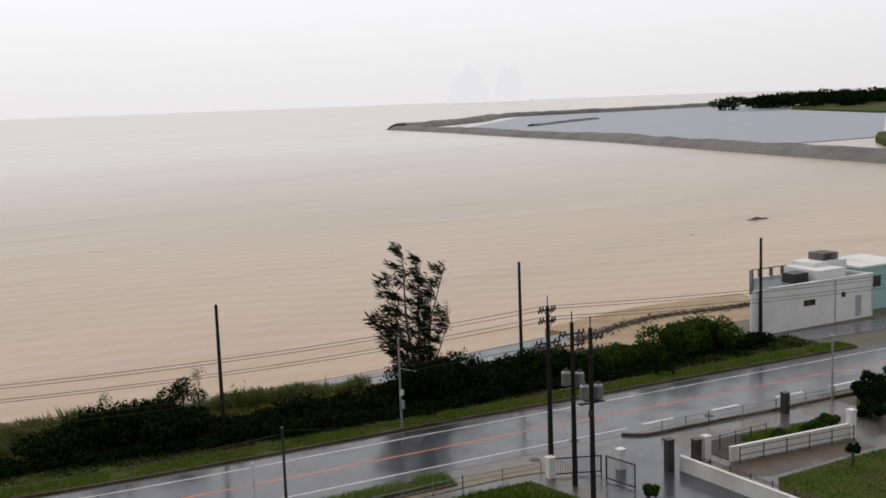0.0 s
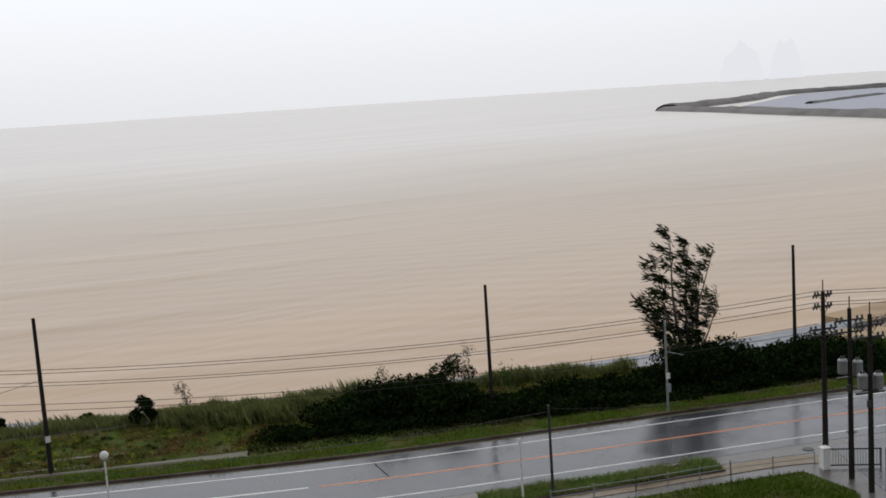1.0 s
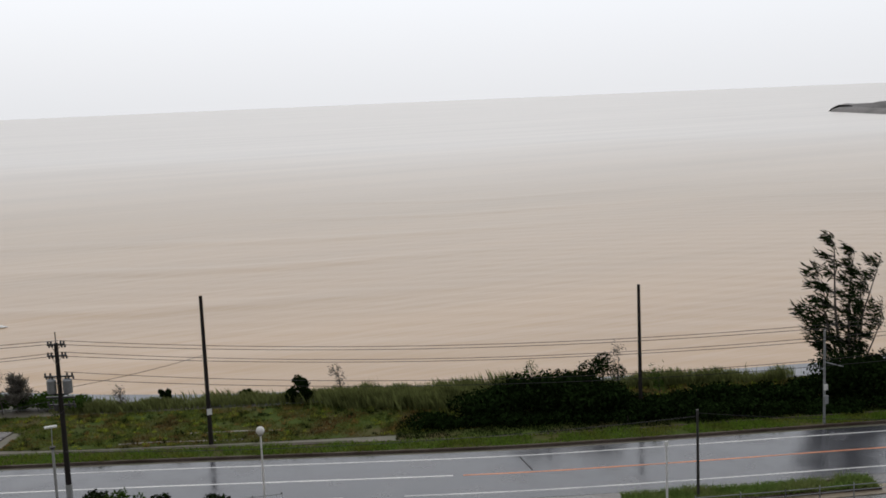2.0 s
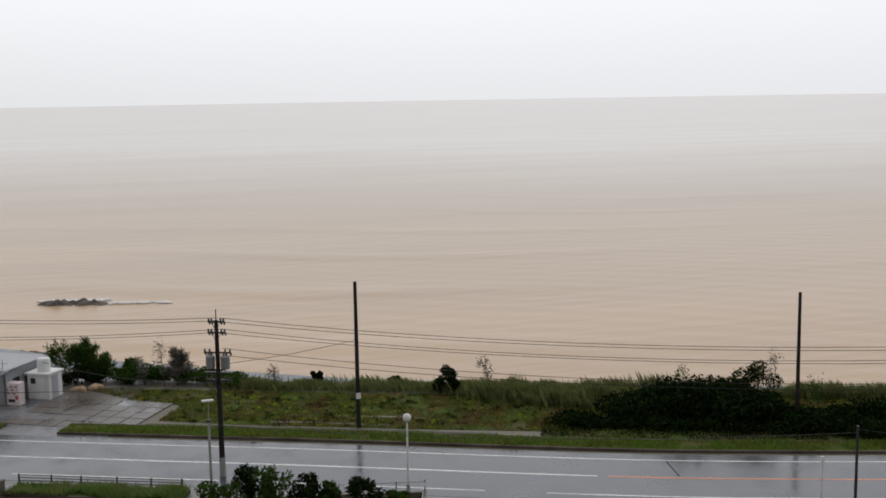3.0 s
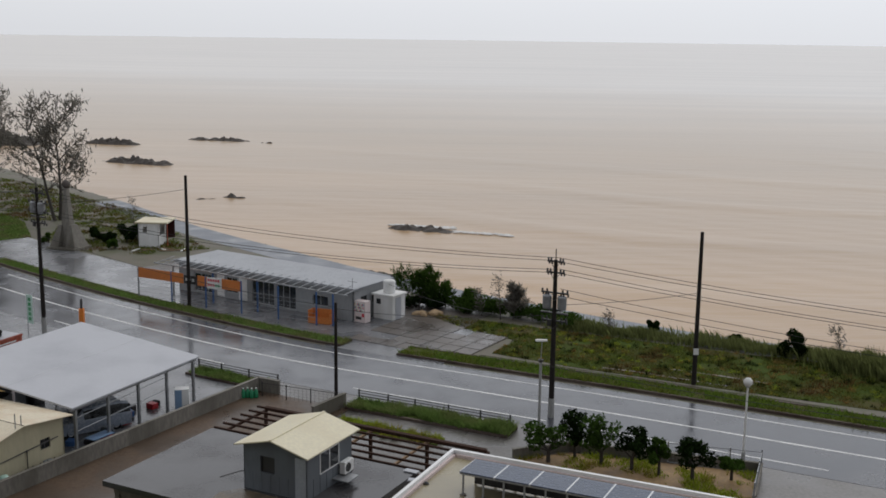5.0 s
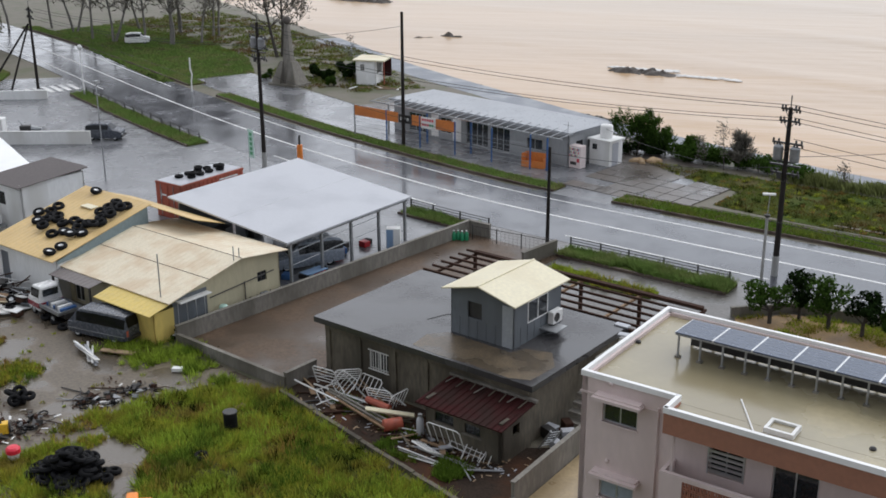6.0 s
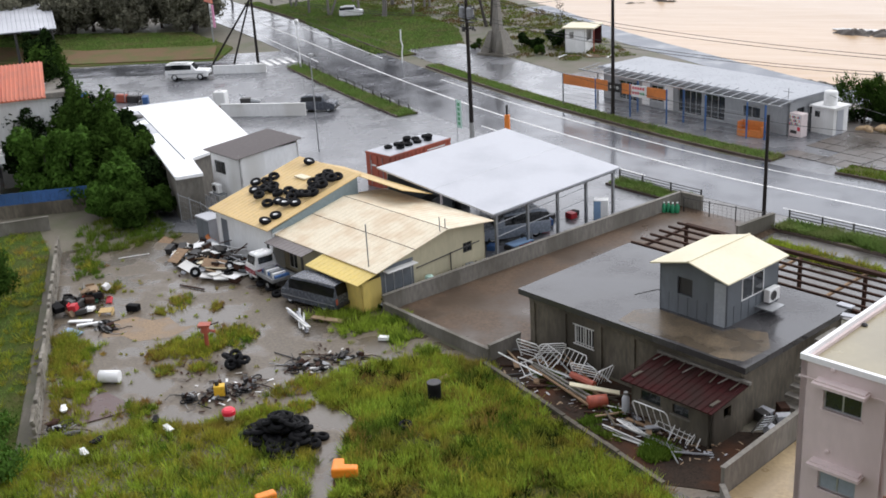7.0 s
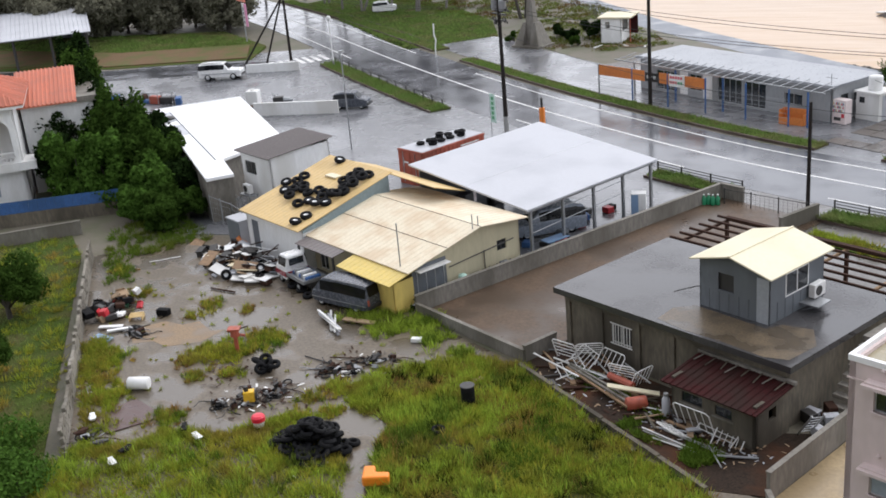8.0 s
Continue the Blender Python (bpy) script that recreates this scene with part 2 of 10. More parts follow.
def soup(name, verts, tris, material, label="", category="", parent=None, kind="stuff"):
    """One mesh from arrays, for what nobody could count."""
    me = bpy.data.meshes.new(name)
    n, k = tris.shape
    me.vertices.add(len(verts))
    me.vertices.foreach_set("co", np.asarray(verts, np.float32).ravel())
    me.loops.add(n * k)
    me.loops.foreach_set("vertex_index", tris.astype(np.int32).ravel())
    me.polygons.add(n)
    me.polygons.foreach_set("loop_start", np.arange(0, n * k, k, dtype=np.int32))
    me.polygons.foreach_set("loop_total", np.full(n, k, np.int32))
    me.update(calc_edges=True)
    me.materials.append(M[material])
    ob = new(name, me)
    ob.parent = parent
    return tagged(ob, label, category, "", kind)


def offset(line, d):
    """A polyline moved d metres to its left."""
    out = []
    for i, p in enumerate(line):
        a, b = Vector(line[max(0, i - 1)]), Vector(line[min(len(line) - 1, i + 1)])
        t = (b - a).normalized()
        out.append((p[0] - t.y * d, p[1] + t.x * d))
    return out


def smooth_line(line, step=2.0):
    """The same polyline, rounded (Catmull-Rom) and cut into short steps."""
    pts = [Vector(p) for p in line]
    pts = [2 * pts[0] - pts[1], *pts, 2 * pts[-1] - pts[-2]]
    out = []
    for i in range(1, len(pts) - 2):
        a, b, c, d = pts[i - 1:i + 3]
        n = max(1, int((c - b).length / step))
        for j in range(n):
            t = j / n
            out.append(tuple(0.5 * (2 * b + (c - a) * t + (2 * a - 5 * b + 4 * c - d) * t * t + (3 * b - a - 3 * c + d) * t ** 3)))
    return out + [tuple(pts[-2])]


def ribbon(left, right, z, thick=0.0, geo=None):
    """A strip between two polylines, with sides when thick."""
    g = geo or Geo()
    k, n = len(g.v), len(left)
    g.v += [(*p, z) for p in left] + [(*p, z) for p in right]
    g.f += [(k + n + i, k + n + i + 1, k + i + 1, k + i) for i in range(n - 1)]
    if thick:
        j = len(g.v)
        g.v += [(*p, z - thick) for p in left] + [(*p, z - thick) for p in right]
        g.f += [(k + i, k + i + 1, j + i + 1, j + i) for i in range(n - 1)]
        g.f += [(j + n + i, j + n + i + 1, k + n + i + 1, k + n + i) for i in range(n - 1)]
        g.f += [(k, j, j + n, k + n), (k + 2 * n - 1, j + 2 * n - 1, j + n - 1, k + n - 1)]
    return g


def cut(line, a, b):
    """The stretch of a polyline between x = a and x = b."""
    return [p for p in line if a <= p[0] <= b]


def inside(poly, x, y):
    p = np.asarray(poly)
    q = np.roll(p, -1, 0)
    hit = np.zeros(len(x), bool)
    for (x0, y0), (x1, y1) in zip(p, q):
        hit ^= ((y0 > y) != (y1 > y)) & (x < (x1 - x0) * (y - y0) / (y1 - y0 + 1e-12) + x0)
    return hit


def grass(name, poly, count, height, material, label, z=0.0, patchy=0.0, seed=1, width=0.03, lean=0.5):
    """Blades of grass in tufts over a plan; patchy: the share of bare ground."""
    rng = np.random.default_rng(seed)
    p = np.asarray(poly)
    lo, hi = p.min(0), p.max(0)
    got = np.zeros((0, 2))
    while len(got) < count:
        q = rng.uniform(lo, hi, (count * 2, 2))
        q = q[inside(poly, q[:, 0], q[:, 1])]
        if patchy:
            f = np.array([noise.noise((a * 0.35, b * 0.35, seed)) + 0.5 * noise.noise((a * 1.1, b * 1.1, seed + 5)) for a, b in q])
            q = q[f > np.quantile(f, patchy) + rng.normal(0, 0.08, len(q))]
        got = np.vstack([got, q])
    q = got[:count]
    q = q + rng.normal(0, 0.05, q.shape)
    tall = np.array([0.75 + 0.7 * noise.noise((a * 0.5, b * 0.5, seed + 9)) for a, b in q])
    h = height * np.clip(tall, 0.3, 1.6) * rng.uniform(0.5, 1.2, count)
    a = rng.uniform(0, 2 * math.pi, count)
    d = np.stack([np.cos(a), np.sin(a)], 1)
    w = width * rng.uniform(0.6, 1.5, count)[:, None]
    bend = rng.normal(0, lean, (count, 2)) * h[:, None] + np.array([-0.1, -0.05]) * h[:, None]
    side = np.stack([-d[:, 1], d[:, 0]], 1) * w
    zz = np.full((count, 1), z)
    v = np.stack([np.hstack([q - side, zz]), np.hstack([q + side, zz]), np.hstack([q + bend, zz + h[:, None]])], 1).reshape(-1, 3)
    return soup(name, v, np.arange(3 * count).reshape(-1, 3), material, label, "grass")


def tussocks(name, poly, count, blades, radius, height, material, label, seed=1, z=0.0, spots=None, keep=0.0):
    """Rounded tufts whose blades lean outwards. spots: (x, y, radius) where they crowd; keep: the share of bare ground by broad noise."""
    rng = np.random.default_rng(seed)
    if spots is not None:
        sp_ = np.asarray(spots, float)
        k = rng.choice(len(sp_), count, p=sp_[:, 2] ** 2 / (sp_[:, 2] ** 2).sum())
        c = sp_[k, :2] + rng.normal(0, 0.48, (count, 2)) * sp_[k, 2:3]
    else:
        lo, hi = np.min(poly, 0), np.max(poly, 0)
        c = rng.uniform(lo, hi, (count * 5, 2))
        c = c[inside(poly, c[:, 0], c[:, 1])]
        if keep:
            f = np.array([noise.noise((a * 0.4, b * 0.4, seed)) + 0.5 * noise.noise((a * 1.3, b * 1.3, seed + 5)) for a, b in c])
            c = c[f > np.quantile(f, keep)]
        c = c[:count]
    n = len(c) * blades
    size = rng.uniform(0.5, 1.35, len(c)).repeat(blades)[:, None]
    a = rng.uniform(0, 2 * math.pi, n)
    d = np.stack([np.cos(a), np.sin(a)], 1)
    r = np.sqrt(rng.random((n, 1))) * radius * size
    root = c.repeat(blades, 0) + d * r * 0.7
    h = height * size * (1.05 - 0.55 * (r / (radius * size)) ** 2) * rng.uniform(0.55, 1.15, (n, 1))
    tip = root + d * r * rng.uniform(0.3, 1.0, (n, 1)) + rng.normal(0, 0.22, (n, 2)) * h
    side = np.stack([-d[:, 1], d[:, 0]], 1)
    turn_ = rng.normal(0, 0.7, (n, 1))
    side = (side * np.cos(turn_) + d * np.sin(turn_)) * rng.uniform(0.012, 0.03, (n, 1))
    zz = np.full((n, 1), z)
    v = np.stack([np.hstack([root - side, zz]), np.hstack([root + side, zz]), np.hstack([tip, zz + h])], 1).reshape(-1, 3)
    return soup(name, v, np.arange(3 * n).reshape(-1, 3), material, label, "grass")


def leaf_cards(blobs, count, size, seed, flat=0.3, shell=0.55, droop=0.0):
    """Small leaves spread through ellipsoids (x, y, z, rx, ry, rz). Returns verts and quads."""
    rng = np.random.default_rng(seed)
    b = np.asarray(blobs, float)
    vol = (b[:, 3] * b[:, 4] * b[:, 5]) ** 0.67
    pick = rng.choice(len(b), count, p=vol / vol.sum())
    d = rng.normal(size=(count, 3))
    d /= np.linalg.norm(d, axis=1)[:, None]
    r = rng.uniform(shell, 1.0, (count, 1)) ** 0.7 * (1 + rng.normal(0, 0.09, (count, 1)))
    c = b[pick, :3] + d * r * b[pick, 3:]
    nrm = d * np.array([1, 1, 1.3]) + rng.normal(0, 0.7, (count, 3))
    nrm /= np.linalg.norm(nrm, axis=1)[:, None]
    t = np.cross(nrm, rng.normal(size=(count, 3)))
    t[:, 2] -= droop
    t /= np.linalg.norm(t, axis=1)[:, None]
    u = np.cross(nrm, t)
    s = size * rng.uniform(0.6, 1.4, (count, 1))
    v = np.stack([c - t * s, c + u * s * flat, c + t * s, c - u * s * flat], 1).reshape(-1, 3)
    return v, np.arange(4 * count).reshape(-1, 4)


def blob_crown(x, y, z, rx, ry, rz, n, seed):
    """Uneven clumps that make up one crown."""
    r = random.Random(seed)
    out = []
    for _ in range(n):
        a, e, k = r.uniform(0, 6.283), r.uniform(-0.9, 1.0), r.uniform(0.45, 0.95)
        s = r.uniform(0.22, 0.5)
        out.append((x + rx * k * math.cos(a) * math.cos(e), y + ry * k * math.sin(a) * math.cos(e), z + rz * k * math.sin(e), rx * s, ry * s, rz * s * r.uniform(0.7, 1.1)))
    return out


V, U = Vector((0.891, -0.454)), Vector((0.454, 0.891))  # along the road, and towards the sea
TURN = -27.0


def lot(s, t):
    """A place in the street's own directions."""
    p = V * s + U * t
    return (p.x, p.y)

# ---- ground, sea, road ----
COAST = smooth_line([(-260, 420), (-150, 290), (-90, 215), (-60, 180), (-44.9, 161), (-28.7, 139.7), (-16.9, 126.7), (-3.5, 112.5), (9.6, 101.6), (14.5, 97.6), (23.5, 91.4), (36.8, 85), (50.9, 78.5), (60.5, 74.5), (70.6, 71), (92, 66.8), (104, 66), (116, 61), (150, 48), (260, 5), (420, -70)], 6)
ROAD = smooth_line([(-330, 330), (-210, 240), (-140, 190), (-108, 164), (-79.3, 139.5), (-54.4, 116), (-38.2, 101.5), (-26, 91.8), (-12.4, 82.4), (1.7, 75.2), (12.2, 70.1), (30.6, 60.8), (41, 56.3), (54.8, 51), (65, 47), (95.7, 35.1), (150, 14), (260, -30)], 2)


def shore(x, y):
    """Metres seaward of the coast line, less than zero inland."""
    c = np.asarray(COAST)
    out = np.full(len(x), 1e9)
    sign = np.ones(len(x))
    for (x0, y0), (x1, y1) in zip(c, c[1:]):
        dx, dy = x1 - x0, y1 - y0
        t = np.clip(((x - x0) * dx + (y - y0) * dy) / (dx * dx + dy * dy), 0, 1)
        d = np.hypot(x - x0 - t * dx, y - y0 - t * dy)
        near = d < out
        out = np.where(near, d, out)
        sign = np.where(near, np.sign(dx * (y - y0) - dy * (x - x0)), sign)
    return out * sign


def axis(lo, hi, step, far):
    core = list(np.arange(lo, hi + 0.01, step))
    grow = [step * 1.6 ** k for k in range(1, 40)]
    left, right = [], []
    for side, out in ((lo, left), (hi, right)):
        p = side
        for g in grow:
            p += g if side == hi else -g
            if abs(p) > far:
                break
            out.append(p)
        out.append(far if side == hi else -far)
    return np.array(left[::-1] + core + right)


gx, gy = axis(-130, 130, 2.5, 4600), axis(0, 220, 2.5, 4600)
X, Y = np.meshgrid(gx, gy)
sd = shore(X.ravel(), Y.ravel())
Z = np.where(sd < -6, 0, np.interp(sd, [-6, -1, 2, 30, 400], [0, -0.5, -1.6, -4, -12]))
v = np.stack([X.ravel(), Y.ravel(), Z - 0.02], 1)
ny, nx = X.shape
i, j = np.meshgrid(np.arange(ny - 1), np.arange(nx - 1), indexing="ij")
a = (i * nx + j).ravel()
soup("ground", v, np.stack([a, a + 1, a + nx + 1, a + nx], 1), "soil", "wet brown soil with thin grass, falling to the sea", "ground", kind="structure")

# the muddy sea; its pale far colour is painted distance haze
sea_mat = bpy.data.materials.new("muddy_sea")
sea_mat.use_nodes = True
n, l = sea_mat.node_tree.nodes, sea_mat.node_tree.links
b = n["Principled BSDF"]
geo = n.new("ShaderNodeNewGeometry")
sep = n.new("ShaderNodeSeparateXYZ")
l.new(geo.outputs["Position"], sep.inputs[0])
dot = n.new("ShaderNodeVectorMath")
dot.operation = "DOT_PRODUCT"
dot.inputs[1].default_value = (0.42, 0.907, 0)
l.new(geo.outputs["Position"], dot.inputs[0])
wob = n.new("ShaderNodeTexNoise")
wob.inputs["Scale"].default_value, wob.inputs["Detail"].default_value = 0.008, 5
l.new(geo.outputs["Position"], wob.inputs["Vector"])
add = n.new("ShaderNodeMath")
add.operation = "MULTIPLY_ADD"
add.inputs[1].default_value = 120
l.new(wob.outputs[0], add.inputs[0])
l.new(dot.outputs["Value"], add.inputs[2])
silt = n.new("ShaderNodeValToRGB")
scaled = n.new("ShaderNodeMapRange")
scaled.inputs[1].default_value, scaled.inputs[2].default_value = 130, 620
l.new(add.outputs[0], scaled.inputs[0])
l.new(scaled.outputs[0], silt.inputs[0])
# brown end is silt; the paler far end puts haze into the colour
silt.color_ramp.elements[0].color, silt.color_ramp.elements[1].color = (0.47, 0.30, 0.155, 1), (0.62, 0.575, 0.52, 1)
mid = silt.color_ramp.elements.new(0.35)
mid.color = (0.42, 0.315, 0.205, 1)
streak = n.new("ShaderNodeTexNoise")
smp = n.new("ShaderNodeMapping")
smp.inputs["Rotation"].default_value = (0, 0, radians(25))
smp.inputs["Scale"].default_value = (0.006, 0.045, 1)
l.new(geo.outputs["Position"], smp.inputs[0])
l.new(smp.outputs[0], streak.inputs["Vector"])
streak.inputs["Scale"].default_value, streak.inputs["Detail"].default_value = 1.0, 7
band = n.new("ShaderNodeMapRange")
for i_, v_ in enumerate((0.3, 0.7, 0.92, 1.07)):
    band.inputs[1 + i_].default_value = v_
l.new(streak.outputs[0], band.inputs[0])
shade = n.new("ShaderNodeHueSaturation")
l.new(band.outputs[0], shade.inputs["Value"])
l.new(silt.outputs[0], shade.inputs["Color"])
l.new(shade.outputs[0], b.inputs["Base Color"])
b.inputs["Roughness"].default_value = 0.28
b.inputs["IOR"].default_value = 1.33
swell = n.new("ShaderNodeTexNoise")
mp = n.new("ShaderNodeMapping")
mp.inputs["Rotation"].default_value = (0, 0, radians(25))
mp.inputs["Scale"].default_value = (0.06, 0.35, 1)
l.new(geo.outputs["Position"], mp.inputs[0])
l.new(mp.outputs[0], swell.inputs["Vector"])
swell.inputs["Scale"].default_value, swell.inputs["Detail"].default_value = 1.0, 8
bp = n.new("ShaderNodeBump")
bp.inputs["Strength"].default_value, bp.inputs["Distance"].default_value = 0.28, 0.55
l.new(swell.outputs[0], bp.inputs["Height"])
l.new(bp.outputs[0], b.inputs["Normal"])
M["sea"] = sea_mat

SEA_Z = -1.35


def sea():
    """One sheet of water, with low swells that run in along the coast."""
    r = np.concatenate([np.arange(60, 330, 1.2), np.geomspace(330, 4700, 60)])
    th = np.radians(np.linspace(-75, 75, 240))
    R, T = np.meshgrid(r, th, indexing="ij")
    x, y = R * np.sin(T) + 10, R * np.cos(T)
    d = 0.42 * x + 0.907 * y
    wob = np.array([noise.noise((a * 0.012, c * 0.012, 3)) for a, c in zip(x.ravel(), y.ravel())]).reshape(x.shape)
    amp = np.clip((420 - R) / 250, 0, 1)
    z = SEA_Z + amp * 0.26 * (np.clip(np.sin((d + 16 * wob) / 34 * 6.283) - 0.6, 0, 1) * 2.2 * np.clip(0.5 + 1.5 * wob, 0, 1) + 0.10 * np.sin((d * 1.0 + 0.35 * x + 9 * wob) / 6.1 * 6.283))
    v = np.stack([x.ravel(), y.ravel(), z.ravel()], 1)
    k = len(th)
    i, j = np.meshgrid(np.arange(len(r) - 1), np.arange(k - 1), indexing="ij")
    a = (i * k + j).ravel()
    ob = soup("sea", v, np.stack([a, a + k, a + k + 1, a + 1], 1), "sea", "silty brown storm sea with low swells, paled far out for haze", "sea", kind="structure")
    ob.data.polygons.foreach_set("use_smooth", np.ones(len(ob.data.polygons), bool))


sea()
structure("seawall_walk", ribbon(offset(cut(COAST, -46, 96), -1.2), offset(cut(COAST, -46, 96), -5.0), -0.12, 1.6), "seawall", "wet grey concrete seawall walkway along the shore", "seawall")
structure("beach", ribbon(offset(cut(COAST, 88, 122), 2.4), offset(cut(COAST, 88, 122), -5.5), -0.33, 1.2), "sand", "strip of wet tan sand below the verge", "beach")
structure("beach_top", ribbon(offset(cut(COAST, 84, 116), -4.6), offset(cut(COAST, 84, 116), -11.5), 0.02, 0.4), "sand", "strip of wet tan sand above the wrack line", "beach")
structure("ebb_sand", ribbon(offset(cut(COAST, -14, 16), 1.2), offset(cut(COAST, -14, 16), -3.0), -1.0, 0.8), "sand", "wet sand at the foot of the seawall", "beach")

# road, lines and kerbs
HALF = 4.6
structure("road", ribbon(offset(ROAD, HALF), offset(ROAD, -HALF), 0.03, 0.2), "asphalt", "wet two-lane asphalt coast road mirroring the sky", "road")


def stripe(name, line, off, width, a, b, material, label, z=0.036):
    c = cut(line, a, b)
    return structure(name, ribbon(offset(c, off + width / 2), offset(c, off - width / 2), z), material, label, "road marking")


FINE = smooth_line(ROAD, 0.5)
stripe("centre_line", FINE, 0, 0.2, -140, 30.6, "white_line", "worn solid white centre line")
stripe("centre_line", FINE, 0, 0.2, 30.6, 200, "orange_line", "worn solid orange centre line")
stripe("edge_line", FINE, 3.35, 0.15, -45, 200, "white_line", "worn white edge line on the seaward side")
stripe("edge_line", FINE, 3.35, 0.15, -140, -56, "white_line", "worn white edge line on the seaward side")
for a, b in ((-140, -58), (-30, -13.5), (-4.5, 9), (11, 24), (27, 68)):
    stripe("edge_line", FINE, -3.35, 0.15, a, b, "white_line", "worn white edge line on the inland side")
for a in (69.0, 74.8, 80.6, 86.4, 92.2):
    c = cut(FINE, a, a + 3.2)
    stripe("lane_dash", c, -3.2, 0.3, a, a + 3.2, "white_line", "thick white lane dash")
# saw cuts across the seaward lane
for a in (24.0, 34.2, 39.6):
    c = cut(FINE, a, a + 0.6)
    p, q = offset(c, 3.1)[0], offset(c, 0.4)[-1]
    structure("road_joint", Geo().rod((*p, 0.03), (p[0] + (q[0] - p[0]), q[1], 0.03), 0.06, n=4), "wire", "dark joint cut across the lane", "road joint")

# ---- lots, paths, field ----
R20 = cut(ROAD, -62, -1)
structure("shore_lot", ribbon(offset(R20, 14.5), offset(R20, 6.7), 0.02, 0.1), "lot", "wet asphalt shore lot with puddles", "car lot")
structure("shore_apron", ribbon(offset(cut(ROAD, -40, -4), 22.5), offset(cut(ROAD, -40, -4), 14.4), 0.026, 0.1), "apron", "wet concrete apron round the beach shop", "apron")
structure("shore_path", ribbon(offset(cut(ROAD, -2, 24), 8.3), offset(cut(ROAD, -2, 24), 7.5), 0.02, 0.1), mat("wet_gravel_path", (0.065, 0.055, 0.04), 0.85, wet=0.15, var=0.35, spec=0.15, tint=(0.05, 0.06, 0.02), bump=0.4), "wet gravel footpath behind the verge", "path")
slabs = thing("paving", "broken wet concrete paving slabs beside the shop", "paving", "", (-3.0, 94.0, 0.02), -32)
rs = random.Random(3)
for i in range(7):
    for j in range(5):
        if rs.random() < 0.16:
            continue
        part("slab", Geo().box(i * 1.5 + 0.04, i * 1.5 + 1.46, -j * 1.5 - 1.46, -j * 1.5 - 0.04, -0.05, 0.03 + rs.uniform(0, 0.03)), "apron", slabs)
structure("driveway", Geo().prism([(-7.5, 85.2), (0.5, 80.8), (1.5, 83.0), (-2.5, 89), (-6, 90.5)], -0.05, 0.024), "lot", "wet asphalt driveway into the shore lot", "driveway")
structure("car_lot", Geo().prism([(-84, 117)] + offset(cut(ROAD, -66, -11), -4.4) + [(-12.5, 71), (-20.4, 60), (-30, 64), (-44, 62), (-62, 80), (-92, 100)], -0.05, 0.024), "lot", "wet asphalt car lot mirroring the sky", "car lot")
structure("side_street", Geo().prism([(-128, 100), (-92, 103), (-72, 109.5), (-69, 116.5), (-90, 110.5), (-128, 107)], -0.05, 0.03), "asphalt", "wet side street", "road")
structure("front_lot", Geo().prism(offset(cut(ROAD, -11, 84), -4.4) + [(78, 22), (74, 20), (40, 36), (20, 46), (2.5, 56.5), (-9, 62.5), (-12.4, 70)], -0.05, 0.018), mat("pale_wet_concrete", (0.125, 0.115, 0.105), 0.4, wet=0.6, var=0.3, scale=0.8), "wet concrete forecourts along the road", "forecourt")
cw = thing("crosswalk", "white zebra crossing bars on wet asphalt", "crosswalk", "", (-66.5, 116.0, 0.034), 47)
for k in range(7):
    part("bar", Geo().box(-3.2 + k * 0.95, -2.7 + k * 0.95, -1.9, 1.9, 0, 0.005), "white_line", cw)

MUD = [(-17.0, 49.4), (-23.6, 53.2), (-31.0, 56.5), (-41.5, 62.0), (-48.0, 57.2), (-32.9, 37.5), (-27, 26), (-4, 26), (-4.6, 41.0), (-10.0, 44.2)]
structure("scrap_yard_ground", Geo().prism(MUD, -0.1, 0.012), "mud", "flooded muddy yard with grey puddles", "yard")
MEADOW = [(-16.4, 48.6), (-18.6, 48.9), (-21.6, 47.6), (-22.8, 46.1), (-22.7, 44.8), (-21.6, 43.6), (-20.2, 42.6), (-19.9, 40.8), (-19.0, 38.6), (-18.2, 35), (-17, 26), (-3.2, 26), (-3.9, 38.5), (-6.8, 41.0), (-10.2, 43.4)]
structure("meadow_ground", Geo().prism(MEADOW, -0.1, 0.03), "lawn", "ground of the rough meadow", "meadow")
grass("meadow_grass", MEADOW, 60000, 0.2, "grass", "rough yellow-green meadow grass", 0.03, 0.06, 21, 0.02, 0.7)
tussocks("meadow_tussocks", MEADOW, 800, 34, 0.38, 0.46, "grass", "rounded bright green tussocks in the meadow", 29, 0.03, keep=0.15)
tussocks("meadow_tufts", MEADOW, 520, 34, 0.34, 0.5, "tuft", "darker tall tufts in the meadow", 31, 0.03, keep=0.62)
tussocks("meadow_clumps", MEADOW, 760, 34, 0.4, 0.48, "clump", "fresh light green clumps in the meadow", 39, 0.03, keep=0.55)
tussocks("meadow_gold", MEADOW, 620, 32, 0.36, 0.42, "grass_gold", "yellowing tussocks in the meadow", 47, 0.03, keep=0.45)
tussocks("meadow_straw", MEADOW, 420, 30, 0.4, 0.26, "straw", "flattened brown tussocks in the meadow", 49, 0.03, keep=0.7)
tussocks("meadow_weeds", MEADOW, 200, 30, 0.3, 0.5, "leaf_dark", "near-black weeds scattered in the meadow", 53, 0.03, keep=0.6)
EDGE = [(x, y, 0.55) for x, y in smooth_line(MEADOW[:6], 0.5)]
tussocks("meadow_edge", None, 260, 30, 0.3, 0.36, "grass", "ragged grass along the meadow's wet edge", 54, 0.01, EDGE)
